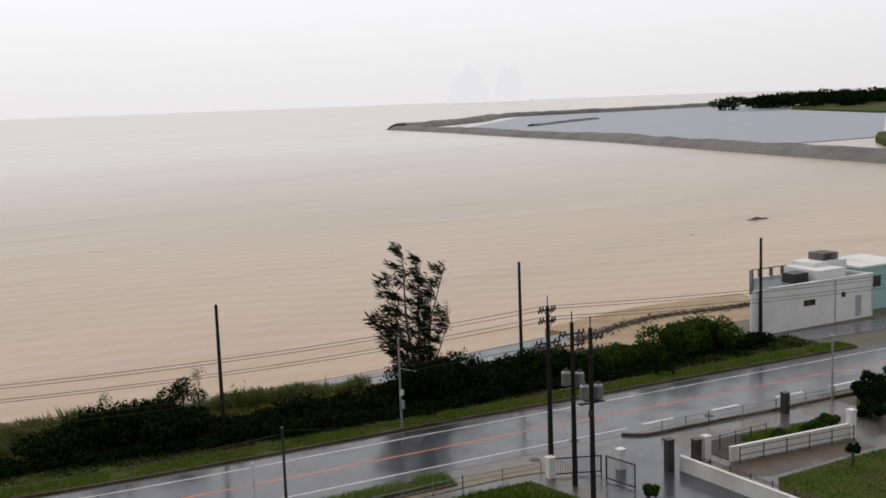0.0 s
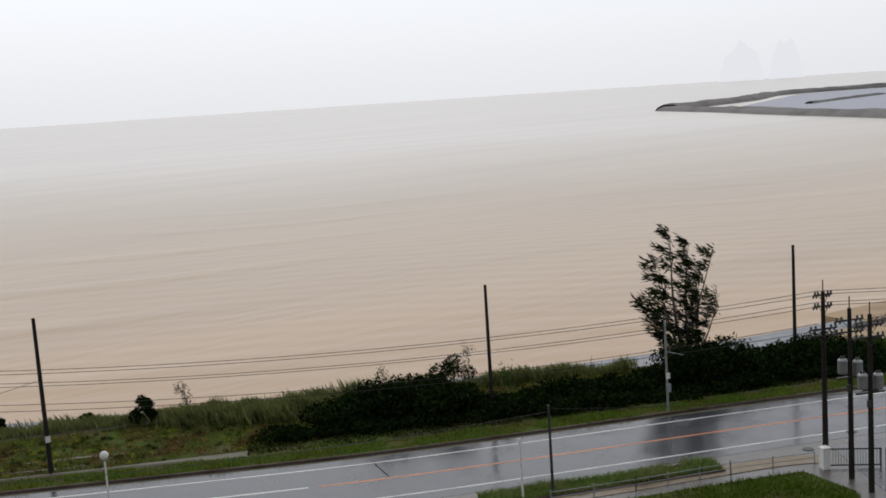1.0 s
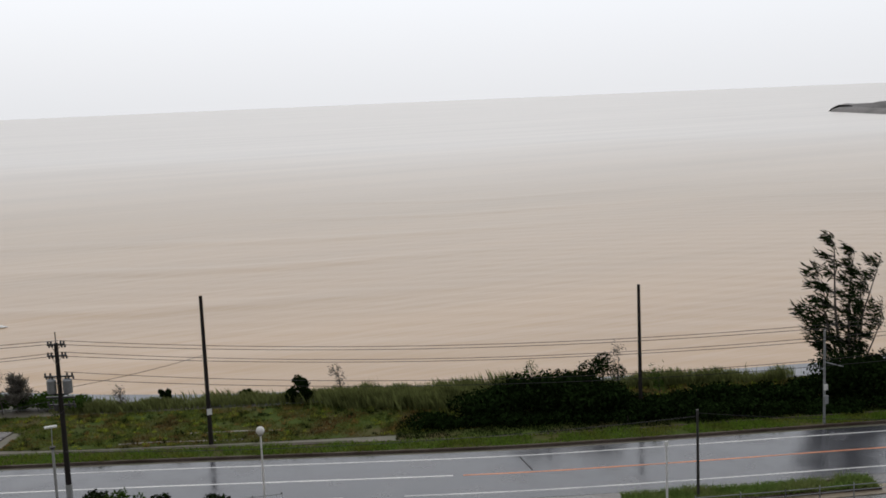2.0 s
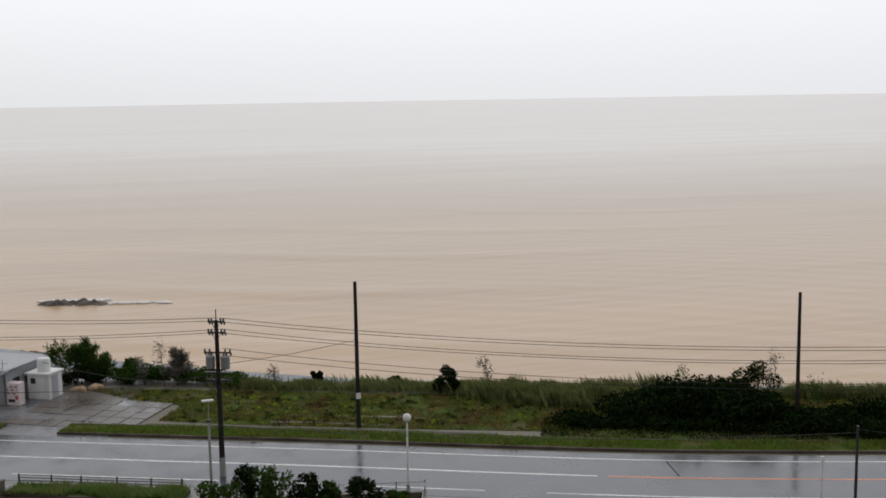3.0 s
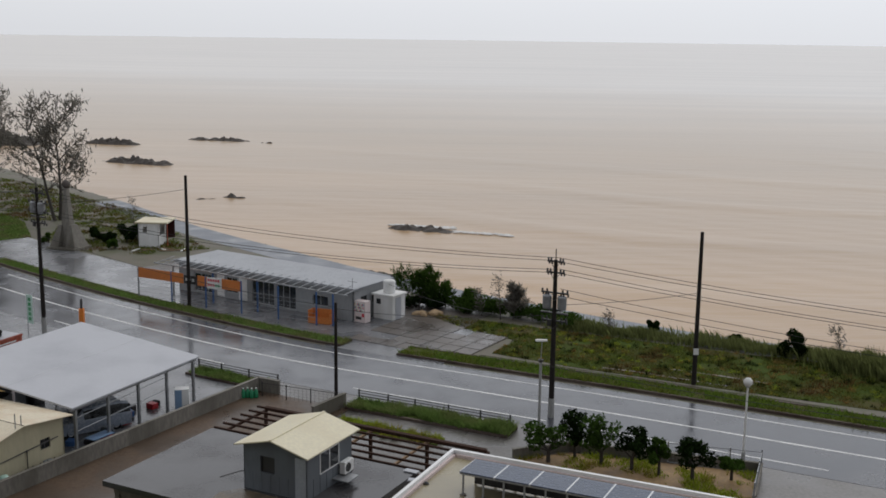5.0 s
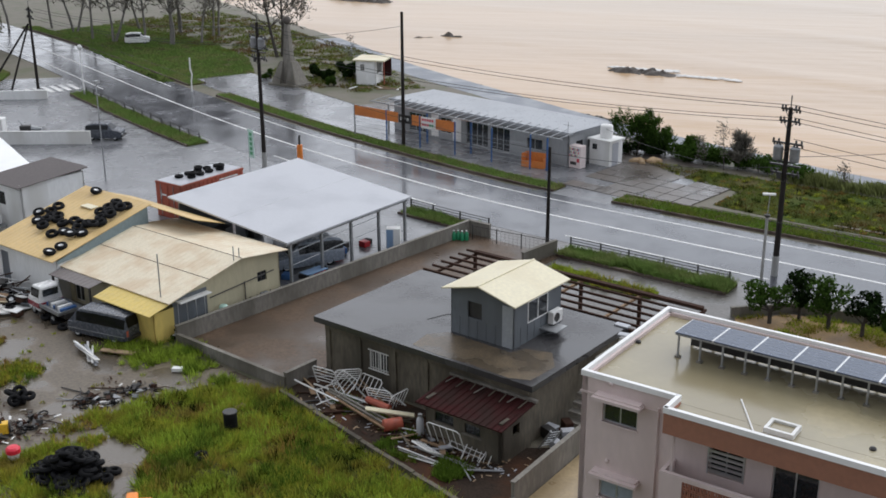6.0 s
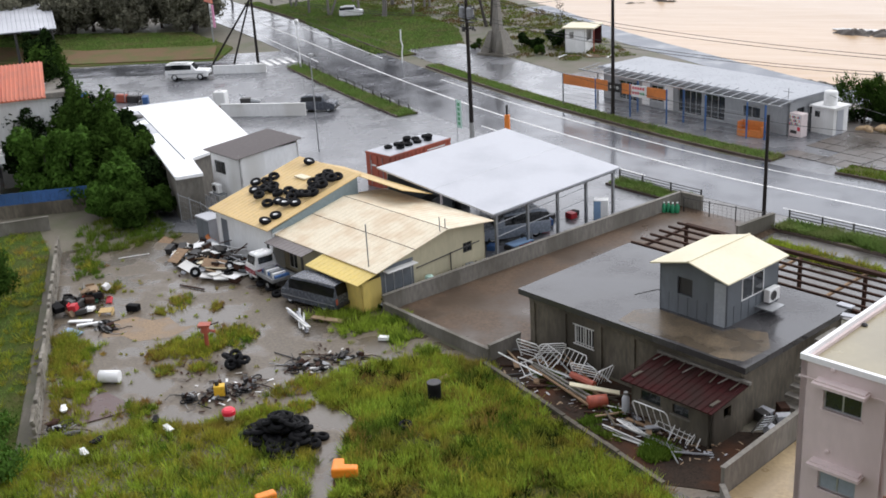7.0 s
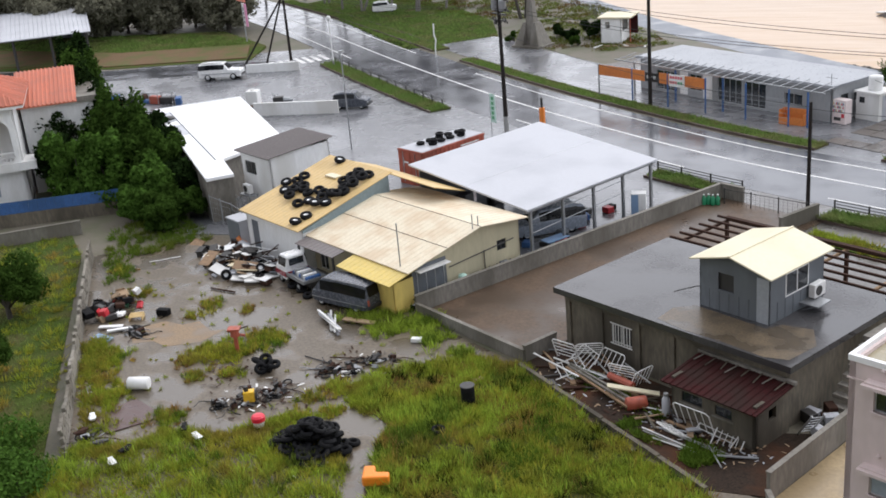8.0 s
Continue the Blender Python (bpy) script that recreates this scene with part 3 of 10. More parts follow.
NEARW = [(-22.3, 41.6), (-20.9, 40.2), (-20.2, 38.8), (-19.4, 36), (-19, 26), (-28, 26), (-32.9, 36.2), (-32.4, 37.4), (-29.9, 38.2), (-29.4, 39.3), (-26.9, 40.0), (-25.9, 40.6), (-24.9, 41.8)]
grass("weeds", NEARW, 22000, 0.24, "grass", "rank green weeds at the yard's near side", 0.02, 0.12, 22, 0.022, 0.7)
tussocks("weeds", NEARW, 420, 32, 0.36, 0.45, "grass", "tall green tussocks at the yard's near side", 63, 0.02)
tussocks("weeds", NEARW, 330, 32, 0.36, 0.42, "grass_gold", "yellowing tussocks at the yard's near side", 62, 0.02, keep=0.3)
tussocks("weeds", NEARW, 260, 32, 0.34, 0.5, "clump", "fresh green tussocks at the yard's near side", 61, 0.02, keep=0.4)
NEDGE = [(x, y, 0.6) for x, y in smooth_line(NEARW[7:], 0.5)]
tussocks("weeds", None, 200, 30, 0.3, 0.36, "grass", "ragged weeds along the puddle's edge", 60, 0.01, NEDGE)
tussocks("weeds", NEARW, 200, 32, 0.3, 0.5, "tuft", "dark green tussocks at the yard's near side", 64, 0.02, keep=0.4)
# islands of weeds in the flooded yard
ISLANDS = [(-30.9, 47.5, 1.5), (-32.1, 46.9, 1.3), (-30.1, 49.0, 1.1), (-32.7, 45.8, 0.8), (-35.5, 52.2, 0.7), (-33.0, 51.9, 0.6), (-40.7, 52.7, 0.7), (-44.3, 55.5, 0.8), (-37.2, 44.8, 1.3), (-34.3, 41.9, 1.2), (-29.8, 45.3, 0.6), (-35.7, 50.6, 0.6), (-30.1, 40.8, 1.0), (-23.8, 45.0, 0.9), (-24.7, 44.0, 0.6), (-24.3, 42.3, 0.8), (-31.2, 44.6, 0.7), (-36.2, 43.2, 1.1), (-38.6, 46.0, 0.8), (-23.2, 43.0, 0.7)]
tussocks("weeds", None, 240, 34, 0.26, 0.33, "grass_gold", "yellow-olive weeds in islands in the flooded yard", 59, 0.012, ISLANDS)
tussocks("weeds", None, 330, 34, 0.26, 0.33, "grass", "olive weeds in islands in the flooded yard", 23, 0.012, ISLANDS)
tussocks("weeds", None, 200, 26, 0.24, 0.24, "straw", "brown dying weeds in the flooded yard", 24, 0.012, ISLANDS)
tussocks("weeds", None, 150, 30, 0.24, 0.3, "tuft", "dark green weeds in the flooded yard", 65, 0.012, ISLANDS[::2])
tussocks("weeds", [(-22, 51), (-31, 55), (-46, 57.5), (-33, 38), (-24, 38), (-20, 46)], 130, 16, 0.16, 0.18, "grass", "sparse sprigs of weed in the flooded yard", 66, 0.012)
VANSIDE = [(-24.2, 51.7, 1.3), (-26.3, 52.4, 0.9), (-21.8, 50.8, 0.9), (-22.8, 52.4, 1.0), (-19.9, 49.6, 0.7), (-25.2, 53.4, 0.7)]
tussocks("weeds", None, 190, 34, 0.32, 0.42, "clump", "fresh green weeds along the yard wall", 67, 0.012, VANSIDE)
tussocks("weeds", None, 140, 34, 0.3, 0.42, "tuft", "dark green weeds along the yard wall", 68, 0.012, VANSIDE)
tussocks("weeds", [(-47.2, 57.5), (-43.6, 53.2), (-42.2, 54.0), (-44.5, 57.8), (-41.6, 61.6), (-48, 66), (-50, 62)], 260, 34, 0.3, 0.4, "tuft", "green weeds along the block wall", 25, 0.012)
tussocks("weeds", [(-39.6, 46.8), (-33, 38.2), (-31.5, 39), (-37.9, 47.2)], 150, 32, 0.28, 0.34, "grass", "olive weeds along the block wall", 28, 0.012)
SIDE = [(-48.6, 57.0), (-33.0, 36.0), (-34, 26), (-58, 26), (-62, 55), (-52.5, 60.6)]
structure("side_lawn", Geo().prism(SIDE, -0.1, 0.02), "lawn", "ground of the lawn beyond the block wall", "lawn")
grass("side_grass", SIDE, 34000, 0.2, "parkgrass", "green lawn beyond the block wall", 0.02, 0.0, 26, 0.022, 0.7)
tussocks("side_tussocks", SIDE, 1100, 28, 0.36, 0.34, "grass", "lighter tussocks on the lawn beyond the block wall", 69, 0.02, keep=0.1)
tussocks("side_tussocks", SIDE, 500, 28, 0.36, 0.34, "grass_gold", "yellowing tussocks on the lawn beyond the block wall", 70, 0.02, keep=0.4)

FIELD = [(-1.5, 96.5), (8, 92.0), (24, 84.5), (40, 78.5), (56, 71.5), (66, 66.5), (80, 60), (96, 52), (95.5, 46.3), (75, 54.5), (60, 60.6), (44, 66.4), (30, 71.4), (22.5, 74.8), (10, 80.8), (4.4, 84.1), (6.5, 87.8), (3, 90.6)]
structure("field_ground", Geo().prism(FIELD, -0.3, 0.01), "lawn", "ground of the grass field", "field")
grass("field_grass", FIELD, 70000, 0.17, "grass_brown", "tired olive and green field grass", 0.01, 0.12, 31, 0.04)
tussocks("field_tussocks", FIELD, 700, 24, 0.3, 0.24, "straw", "brown flattened tussocks in the field", 73, 0.01, keep=0.35)
tussocks("field_tussocks", FIELD, 900, 24, 0.3, 0.26, "grass", "yellow-green tussocks in the field", 74, 0.01, keep=0.3)
tussocks("field_tussocks", FIELD, 900, 24, 0.34, 0.3, "leaf_dark", "near-black tussocks scattered in the field", 75, 0.01, keep=0.2)
# wet ruts that run along the field
rr = random.Random(9)
for off_, a_, b_ in ((9.5, 9, 17), (11.6, 12, 19)):
    c_ = cut(FINE, a_, b_)[::3]
    c_ = [(x + rr.gauss(0, 0.08), y + rr.gauss(0, 0.08)) for x, y in c_]
    structure("wet_rut", ribbon(offset(c_, off_ + 0.13), offset(c_, off_ - 0.13), 0.03), "mud", "water-filled rut in the field grass", "rut")
structure("bank_lawn", Geo().prism([(-56, 122), (-47.5, 130), (-52, 140), (-62, 152), (-84, 168), (-90, 158)], -0.1, 0.03), "lawn", "ground of the shore park lawn", "lawn")
grass("park_grass", [(-56, 122), (-47.5, 130), (-52, 140), (-62, 152), (-84, 168), (-90, 158)], 26000, 0.3, "parkgrass", "green park lawn under the trees", 0.03, 0.08, 32, 0.05)
PARK = [(-45, 127.5), (-38, 121), (-31, 120.5), (-25.5, 124), (-30, 132), (-40, 146), (-47, 138)]
grass("park_grass", PARK, 9000, 0.3, "grass_brown", "rough grass round the monument and kiosk", 0.0, 0.35, 33, 0.05)
SHOREP = [(-66, 150), (-52, 141), (-40, 143), (-34, 139), (-36, 145), (-50, 160), (-62, 174), (-76, 186), (-86, 170)]
grass("park_grass", SHOREP, 20000, 0.35, "grass_brown", "rough shore grass behind the trees", 0.0, 0.2, 34, 0.06)

# ---- verges ----
def verge(name, a, b, o0, o1, count, seed, label, height=0.3, material="parkgrass", kerb=0.14):
    """A grassed strip with kerbs beside the road, between two distances from its centre."""
    c = cut(FINE, a, b)[::3]
    lo, hi = offset(c, o0), offset(c, o1)
    structure("verge_bed", ribbon(hi, lo, kerb, 0.25), "lawn", "earth bed of the verge, under grass", "verge")
    for o in (o0, o1):
        s = 0.09 if o == max(o0, o1) else -0.09
        structure("kerb", ribbon(offset(c, o + 0.09), offset(c, o - 0.09), kerb + 0.04, 0.3), "kerb", "low stained concrete kerb along the verge", "kerb")
    return grass(name, lo + hi[::-1], count, height, material, label, kerb, 0.05, seed)


verge("verge_grass", -50.5, -9.6, 5.1, 6.7, 9000, 11, "green grass strip between road and shore lot")
verge("verge_grass", -5.4, 99, 5.2, 7.4, 26000, 12, "rough green grass strip on the seaward kerb", 0.32, "tuft")
verge("verge_grass", -100, -54.5, 5.2, 7.2, 7000, 13, "green grass strip beside the far road")
verge("verge_grass", -57.5, -35, -5.4, -7.4, 8000, 14, "grass island along the inland kerb", 0.4)
verge("verge_grass", -14.2, -7.7, -5.2, -6.7, 4000, 15, "short grass island with a railing", 0.4)
verge("verge_grass", -2.7, 8.4, -5.6, -7.3, 9000, 16, "overgrown grass island behind a railing", 0.6)
verge("verge_grass", 38.5, 53.0, -5.4, -7.2, 9000, 17, "grass strip beside a footpath", 0.5)

STRIP = [(-5.6, 69.0), (-2.6, 67.2), (0.7, 65.4), (0.2, 64.3), (-3.0, 65.6), (-6.0, 67.4)]
structure("verge_bed", Geo().prism(STRIP, -0.1, 0.1), "lawn", "earth bed of a weedy strip by the lot", "verge")
tussocks("verge_grass", STRIP, 130, 30, 0.28, 0.34, "grass", "weedy grass strip beside the wet lot", 71, 0.1)
structure("driveway", ribbon(offset(cut(FINE, -11, -4.5), 7.2), offset(cut(FINE, -11, -4.5), 4.4), 0.026, 0.1), "lot", "wet asphalt crossing into the shore lot", "driveway")
BEHIND = offset(cut(FINE, 26, 99)[::6], 7.5) + offset(cut(FINE, 26, 99)[::6], 12.5)[::-1]
structure("hedge_ground", Geo().prism(BEHIND, -0.1, 0.03), "lawn", "ground between verge and hedge", "verge")
# hedge-leaf black on these blades paints in the shade behind the verge
grass("hedge_grass", BEHIND, 26000, 0.26, "leaf_dark", "grass at the hedge's foot, coloured black-green for the hedge's shade", 0.03, 0.1, 72, 0.03)

# ---- poles, lamps and cables ----
def plain_pole(x, y, h, r, label, group="plain poles along the shore", material="pole", plate=None):
    ob = thing("utility_pole", label, "pole", group, (x, y, 0))
    part("shaft", Geo().rod((0, 0, -0.3), (0, 0, h), r, r * 0.72, 10), material, ob, smooth=False)
    if plate:
        part("marker_plate", Geo().box(-r - 0.01, r + 0.01, -r - 0.015, -r + 0.005, plate, plate + 0.45), "white", ob, "small white marker plate")
    return ob


plain_pole(18.3, 76.9, 10.9, 0.17, "tall bare dark pole in the grass field", plate=2.2)
plain_pole(48.3, 65.9, 9.8, 0.16, "tall bare dark pole among shore bushes")
plain_pole(74.1, 58.2, 10.0, 0.16, "tall bare dark pole behind a dark hedge")
plain_pole(99.3, 48.5, 9.6, 0.17, "tall bare dark pole beside a white house")
plain_pole(-21.8, 97.5, 11.7, 0.17, "tall bare dark pole in the wet shore lot")
plain_pole(-6.5, 72.4, 6.7, 0.13, "short dark pole at the lot entrance", "short poles")
plain_pole(40.2, 49.2, 5.6, 0.10, "short thin black pole by the grass strip", "short poles", "darksteel")


def insulator(g, x, y, z):
    g.spin([(0.03, -0.1), (0.075, -0.06), (0.05, -0.02), (0.075, 0.03), (0.04, 0.09)], (x, y, z), 8)


def power_pole(x, y, h, label, arms, cans=(), turn=0.0, white_foot=True, guard=()):
    """arms: (height, half length); cans: transformers (side, height)."""
    ob = thing("power_pole", label, "power pole", "power poles", (x, y, 0), turn)
    part("shaft", Geo().rod((0, 0, 1.3 if white_foot else -0.3), (0, 0, h), 0.18, 0.12, 10), "pole", ob)
    if white_foot:
        part("foot_sleeve", Geo().rod((0, 0, -0.3), (0, 0, 1.3), 0.21, 0.2, 10), "pole_grey", ob, "pale concrete foot")
    part("lightning_spike", Geo().rod((0, 0, h), (0, 0, h + 0.7), 0.035), "darksteel", ob)
    for z, w in arms:
        g = Geo().box(-w, w, -0.06, 0.06, z - 0.05, z + 0.05)
        arm = part("crossarm", g, "darksteel", ob)
        for k in (-1, -0.62, 0.62, 1):
            i = Geo()
            insulator(i, k * (w - 0.06), 0, z + 0.14)
            part("insulator", i, "darksteel", arm)
            i = Geo()
            insulator(i, k * (w - 0.06), 0.16, z - 0.12)
            part("insulator", i, "darksteel", arm)
        part("arm_brace", Geo().rod((-w * 0.6, -0.05, z), (0, -0.14, z - 0.5), 0.02, n=5).rod((w * 0.6, -0.05, z), (0, -0.14, z - 0.5), 0.02, n=5), "darksteel", arm)
    for side, z in cans:
        c = part("transformer", Geo().spin([(0.02, -0.46), (0.27, -0.44), (0.29, -0.3), (0.29, 0.32), (0.3, 0.34), (0.22, 0.44), (0.03, 0.46)], (side * 0.5, 0, z), 14), "steel", ob, "grey cylindrical transformer", True)
        part("bracket", Geo().box(min(0, side * 0.5), max(0, side * 0.5), -0.05, 0.05, z - 0.56, z - 0.47), "darksteel", c)
        t = Geo()
        insulator(t, side * 0.42, 0, z + 0.52)
        insulator(t, side * 0.6, 0, z + 0.52)
        part("bushing", t, "darksteel", c)
    if cans:
        part("platform", Geo().box(-0.9, 0.9, -0.1, 0.1, cans[0][1] - 0.75, cans[0][1] - 0.66), "darksteel", ob)
        part("fuse_box", Geo().box(-0.35, -0.12, -0.28, -0.14, cans[0][1] - 1.5, cans[0][1] - 1.1), "darksteel", ob)
    for k in range(8):
        z = 2.2 + k * 0.55
        part("climbing_step", Geo().rod((0, 0, z), (0.3 if k % 2 else -0.3, 0, z), 0.012, n=4), "darksteel", ob)
    return ob


EP, CP, HP = (7.5, 69.6), (55.5, 41.4), (-31.4, 88.3)
power_pole(*EP, 10.3, "dark power pole with transformers between road and lot", [(10.2, 0.55), (9.5, 0.6), (8.2, 0.9), (6.4, 0.85)], [(-1, 7.6), (1, 7.6)], -28)
power_pole(*CP, 10.9, "dark power pole with crossarms at a driveway", [(10.7, 0.6), (10.0, 0.6), (8.6, 0.9), (8.2, 0.9)], (), -20)
power_pole(54.7, 39.0, 10.3, "dark service pole with transformers by the gate", [(9.6, 0.9), (8.9, 0.9)], [(-1, 6.9), (1, 6.7)], -20, False)
power_pole(53.6, 36.9, 10.4, "dark service pole with grey boxes by the gate", [(9.8, 0.9), (9.1, 0.9)], [(-1, 6.6), (1, 6.5)], -20, False)
power_pole(*HP, 11.8, "dark power pole with many crossarms at the lot edge", [(11.4, 0.8), (10.6, 1.1), (9.9, 1.1), (9.0, 0.9)], [(-1, 10.2), (1, 10.2)], -35)
power_pole(-67.8, 116.1, 9.0, "dark power pole braced by slanting props", [(8.6, 0.7), (7.9, 0.7)], (), -40, False)
for dx, dy in ((-5.0, -2.2), (-2.6, -1.2)):
    ob = thing("pole_prop", "slanting dark wooden prop of a power pole", "pole prop", "pole props", (-67.8, 116.1, 0))
    part("shaft", Geo().rod((dx, dy, -0.2), (-0.25, 0, 7.2), 0.12, 0.1), "pole", ob)


def cable(p, q, sag, r=0.017, label="black overhead cable sagging between poles"):
    n = 22
    pts = []
    for i in range(n + 1):
        t = i / n
        pts.append((p[0] + (q[0] - p[0]) * t, p[1] + (q[1] - p[1]) * t, p[2] + (q[2] - p[2]) * t - 4 * sag * t * (1 - t)))
    return tagged(part("cable", Geo().tube(pts, r, 5), "wire"), label, "cable", "overhead cables")


def span(a, b, za, zb, sag, side):
    d = (Vector(b) - Vector(a)).normalized()
    o = Vector((-d.y, d.x)) * side
    cable((a[0] + o.x, a[1] + o.y, za), (b[0] + o.x, b[1] + o.y, zb), sag)


for za, zb, side, sag in ((10.35, 10.85, -0.5, 1.1), (10.35, 10.85, 0.5, 1.15), (9.65, 10.15, -0.55, 1.15), (9.62, 10.15, 0.55, 1.25), (8.3, 8.75, -0.8, 1.2), (8.3, 8.75, 0.8, 1.3)):
    span(EP, CP, za, zb, sag, side)
for za, zb, side, sag in ((11.5, 10.35, -0.5, 0.8), (11.5, 10.35, 0.5, 0.8), (10.0, 9.6, -0.5, 0.9), (10.0, 9.6, 0.5, 0.95)):
    span(HP, EP, za, zb, sag, side)
    span((-67.8, 116.1), HP, 8.8 if za > 11 else 8.0, za, 0.7, side)
for za, side in ((10.85, -0.5), (10.85, 0.5), (10.15, -0.5), (10.15, 0.5)):
    span(CP, (122, 14), za, za + 0.2, 1.2, side)
cable((*EP, 7.4), (18.3, 76.9, 6.6), 0.15)
cable((*EP, 6.8), (-6.5, 72.4, 6.3), 0.4)
cable((*EP, 6.2), (-4.2, 94.6, 3.0), 0.5)
cable((40.2, 49.2, 5.4), (53.6, 36.9, 6.0), 0.3)
cable((40.2, 49.2, 5.2), (6.4, 66.0, 4.6), 0.6)
cable((-6.5, 72.4, 6.4), (-31.4, 88.3, 8.0), 0.6)
cable((-21.8, 97.5, 10.5), (-31.4, 88.3, 10.5), 0.2)


def globe_lamp(x, y, h, label):
    ob = thing("street_lamp", label, "street lamp", "globe lamps", (x, y, 0))
    part("post", Geo().rod((0, 0, -0.1), (0, 0, h - 0.35), 0.075, 0.05, 10), "white", ob)
    part("base_sleeve", Geo().rod((0, 0, -0.1), (0, 0, 0.7), 0.12, 0.11, 10), "pole_grey", ob)
    part("collar", Geo().rod((0, 0, h - 0.42), (0, 0, h - 0.3), 0.09, 0.13, 10), "steel", ob)
    part("globe", Geo().spin([(0.02, -0.26), (0.15, -0.22), (0.24, -0.1), (0.26, 0), (0.24, 0.1), (0.15, 0.22), (0.02, 0.26)], (0, 0, h - 0.1), 16), "white", ob, "milky white globe", True)
    return ob


globe_lamp(17.8, 62.1, 5.0, "white street lamp with a milky globe")
globe_lamp(-60.6, 113.1, 5.4, "white street lamp at the far street corner")

ob = thing("street_lamp", "grey lamp post with a flat white lamp head", "street lamp", "", (6.4, 66.0, 0))
part("post", Geo().rod((0, 0, -0.1), (0, 0, 4.8), 0.09, 0.08, 10), "pole_grey", ob)
part("cap", Geo().spin([(0.1, 0), (0.17, 0.08), (0.17, 0.16), (0.05, 0.2)], (0, 0, 4.75), 12), "darksteel", ob)
part("arm", Geo().rod((0, 0, 4.9), (0.05, 0.1, 6.05), 0.025), "steel", ob)
part("lamp_head", Geo().box(-0.35, 0.35, -0.08, 0.16, 6.05, 6.14), "white", ob, "flat white lamp head")

ob = thing("street_lamp", "slim pale lamp post at the road edge", "street lamp", "slim posts", (81.1, 33.8, 0))
part("post", Geo().rod((0, 0, -0.1), (0, 0, 5.1), 0.08, 0.06, 10), "pole_grey", ob)
part("lamp_head", Geo().box(-0.16, 0.16, -0.2, 0.2, 5.05, 5.2), "pole_grey", ob)
ob = thing("marker_post", "slim white marker post with a small sign", "marker post", "slim posts", (38.4, 49.8, 0))
part("post", Geo().rod((0, 0, -0.1), (0, 0, 3.7), 0.07, 0.06, 10), "white", ob)
part("plate", Geo().box(-0.11, 0.11, -0.04, 0.04, 3.55, 3.85), "white", ob)
ob = thing("lamp_post", "grey steel lamp post with control boxes at the kerb", "lamp post", "", (57.0, 56.1, 0))
part("post", Geo().rod((0, 0, -0.1), (0, 0, 6.9), 0.1, 0.07, 10), "steel", ob)
part("control_box", Geo().box(-0.18, 0.18, -0.22, -0.08, 1.6, 2.2), "steel", ob)
part("control_box", Geo().box(-0.14, 0.14, -0.2, -0.08, 2.6, 3.0), "white", ob)
part("arm", Geo().rod((0, 0, 4.6), (2.1, 0.3, 3.9), 0.03), "steel", ob)
ob = thing("lamp_post", "thin grey lamp post in the wet car lot", "lamp post", "", (-42.3, 82.0, 0))
part("post", Geo().rod((0, 0, -0.1), (0, 0, 7.9), 0.06, 0.045, 8), "steel", ob)
part("lamp_head", Geo().box(-0.15, 0.15, -0.1, 0.35, 7.75, 7.95), "steel", ob)
ob = thing("marker_post", "bent white marker post at the shore lot", "marker post", "slim posts", (-50.3, 117.7, 0))
part("post", Geo().tube([(0, 0, -0.1), (0.05, 0, 1.2), (0.18, 0, 1.9), (0.0, 0, 2.5), (0.03, 0, 3.7)], 0.085, 8), "white", ob)
ob = thing("marker_post", "orange delineator post at the kerb", "marker post", "", (-29.2, 90.9, 0))
part("post", Geo().box(-0.2, 0.2, -0.2, 0.2, 0, 1.4), mat("orange_plastic", (0.75, 0.22, 0.03), 0.5, var=0.15), ob, bevel=0.05)
part("cap", Geo().box(-0.08, 0.08, -0.08, 0.08, 1.4, 2.2), "darksteel", ob)

# ---- helpers for buildings ----
def wall(p, q, z0, z1, th=0.18, holes=(), geo=None):
    """A wall from p to q (its outer face to the right of that way), with holes (from, to, low, high) right through it."""
    g = geo or Geo()
    p, q = Vector(p), Vector(q)
    d = (q - p).normalized()
    L = (q - p).length
    m = Matrix(((d.x, -d.y, 0, p.x), (d.y, d.x, 0, p.y), (0, 0, 1, 0), (0, 0, 0, 1)))
    cuts = sorted({0.0, L, *[h[0] for h in holes], *[h[1] for h in holes]})
    for a, b in zip(cuts, cuts[1:]):
        z = z0
        for h in sorted((h for h in holes if h[0] < (a + b) / 2 < h[1]), key=lambda h: h[2]):
            if h[2] > z:
                g.box(a, b, 0, th, z, h[2], m)
            z = h[3]
        if z < z1:
            g.box(a, b, 0, th, z, z1, m)
    return g


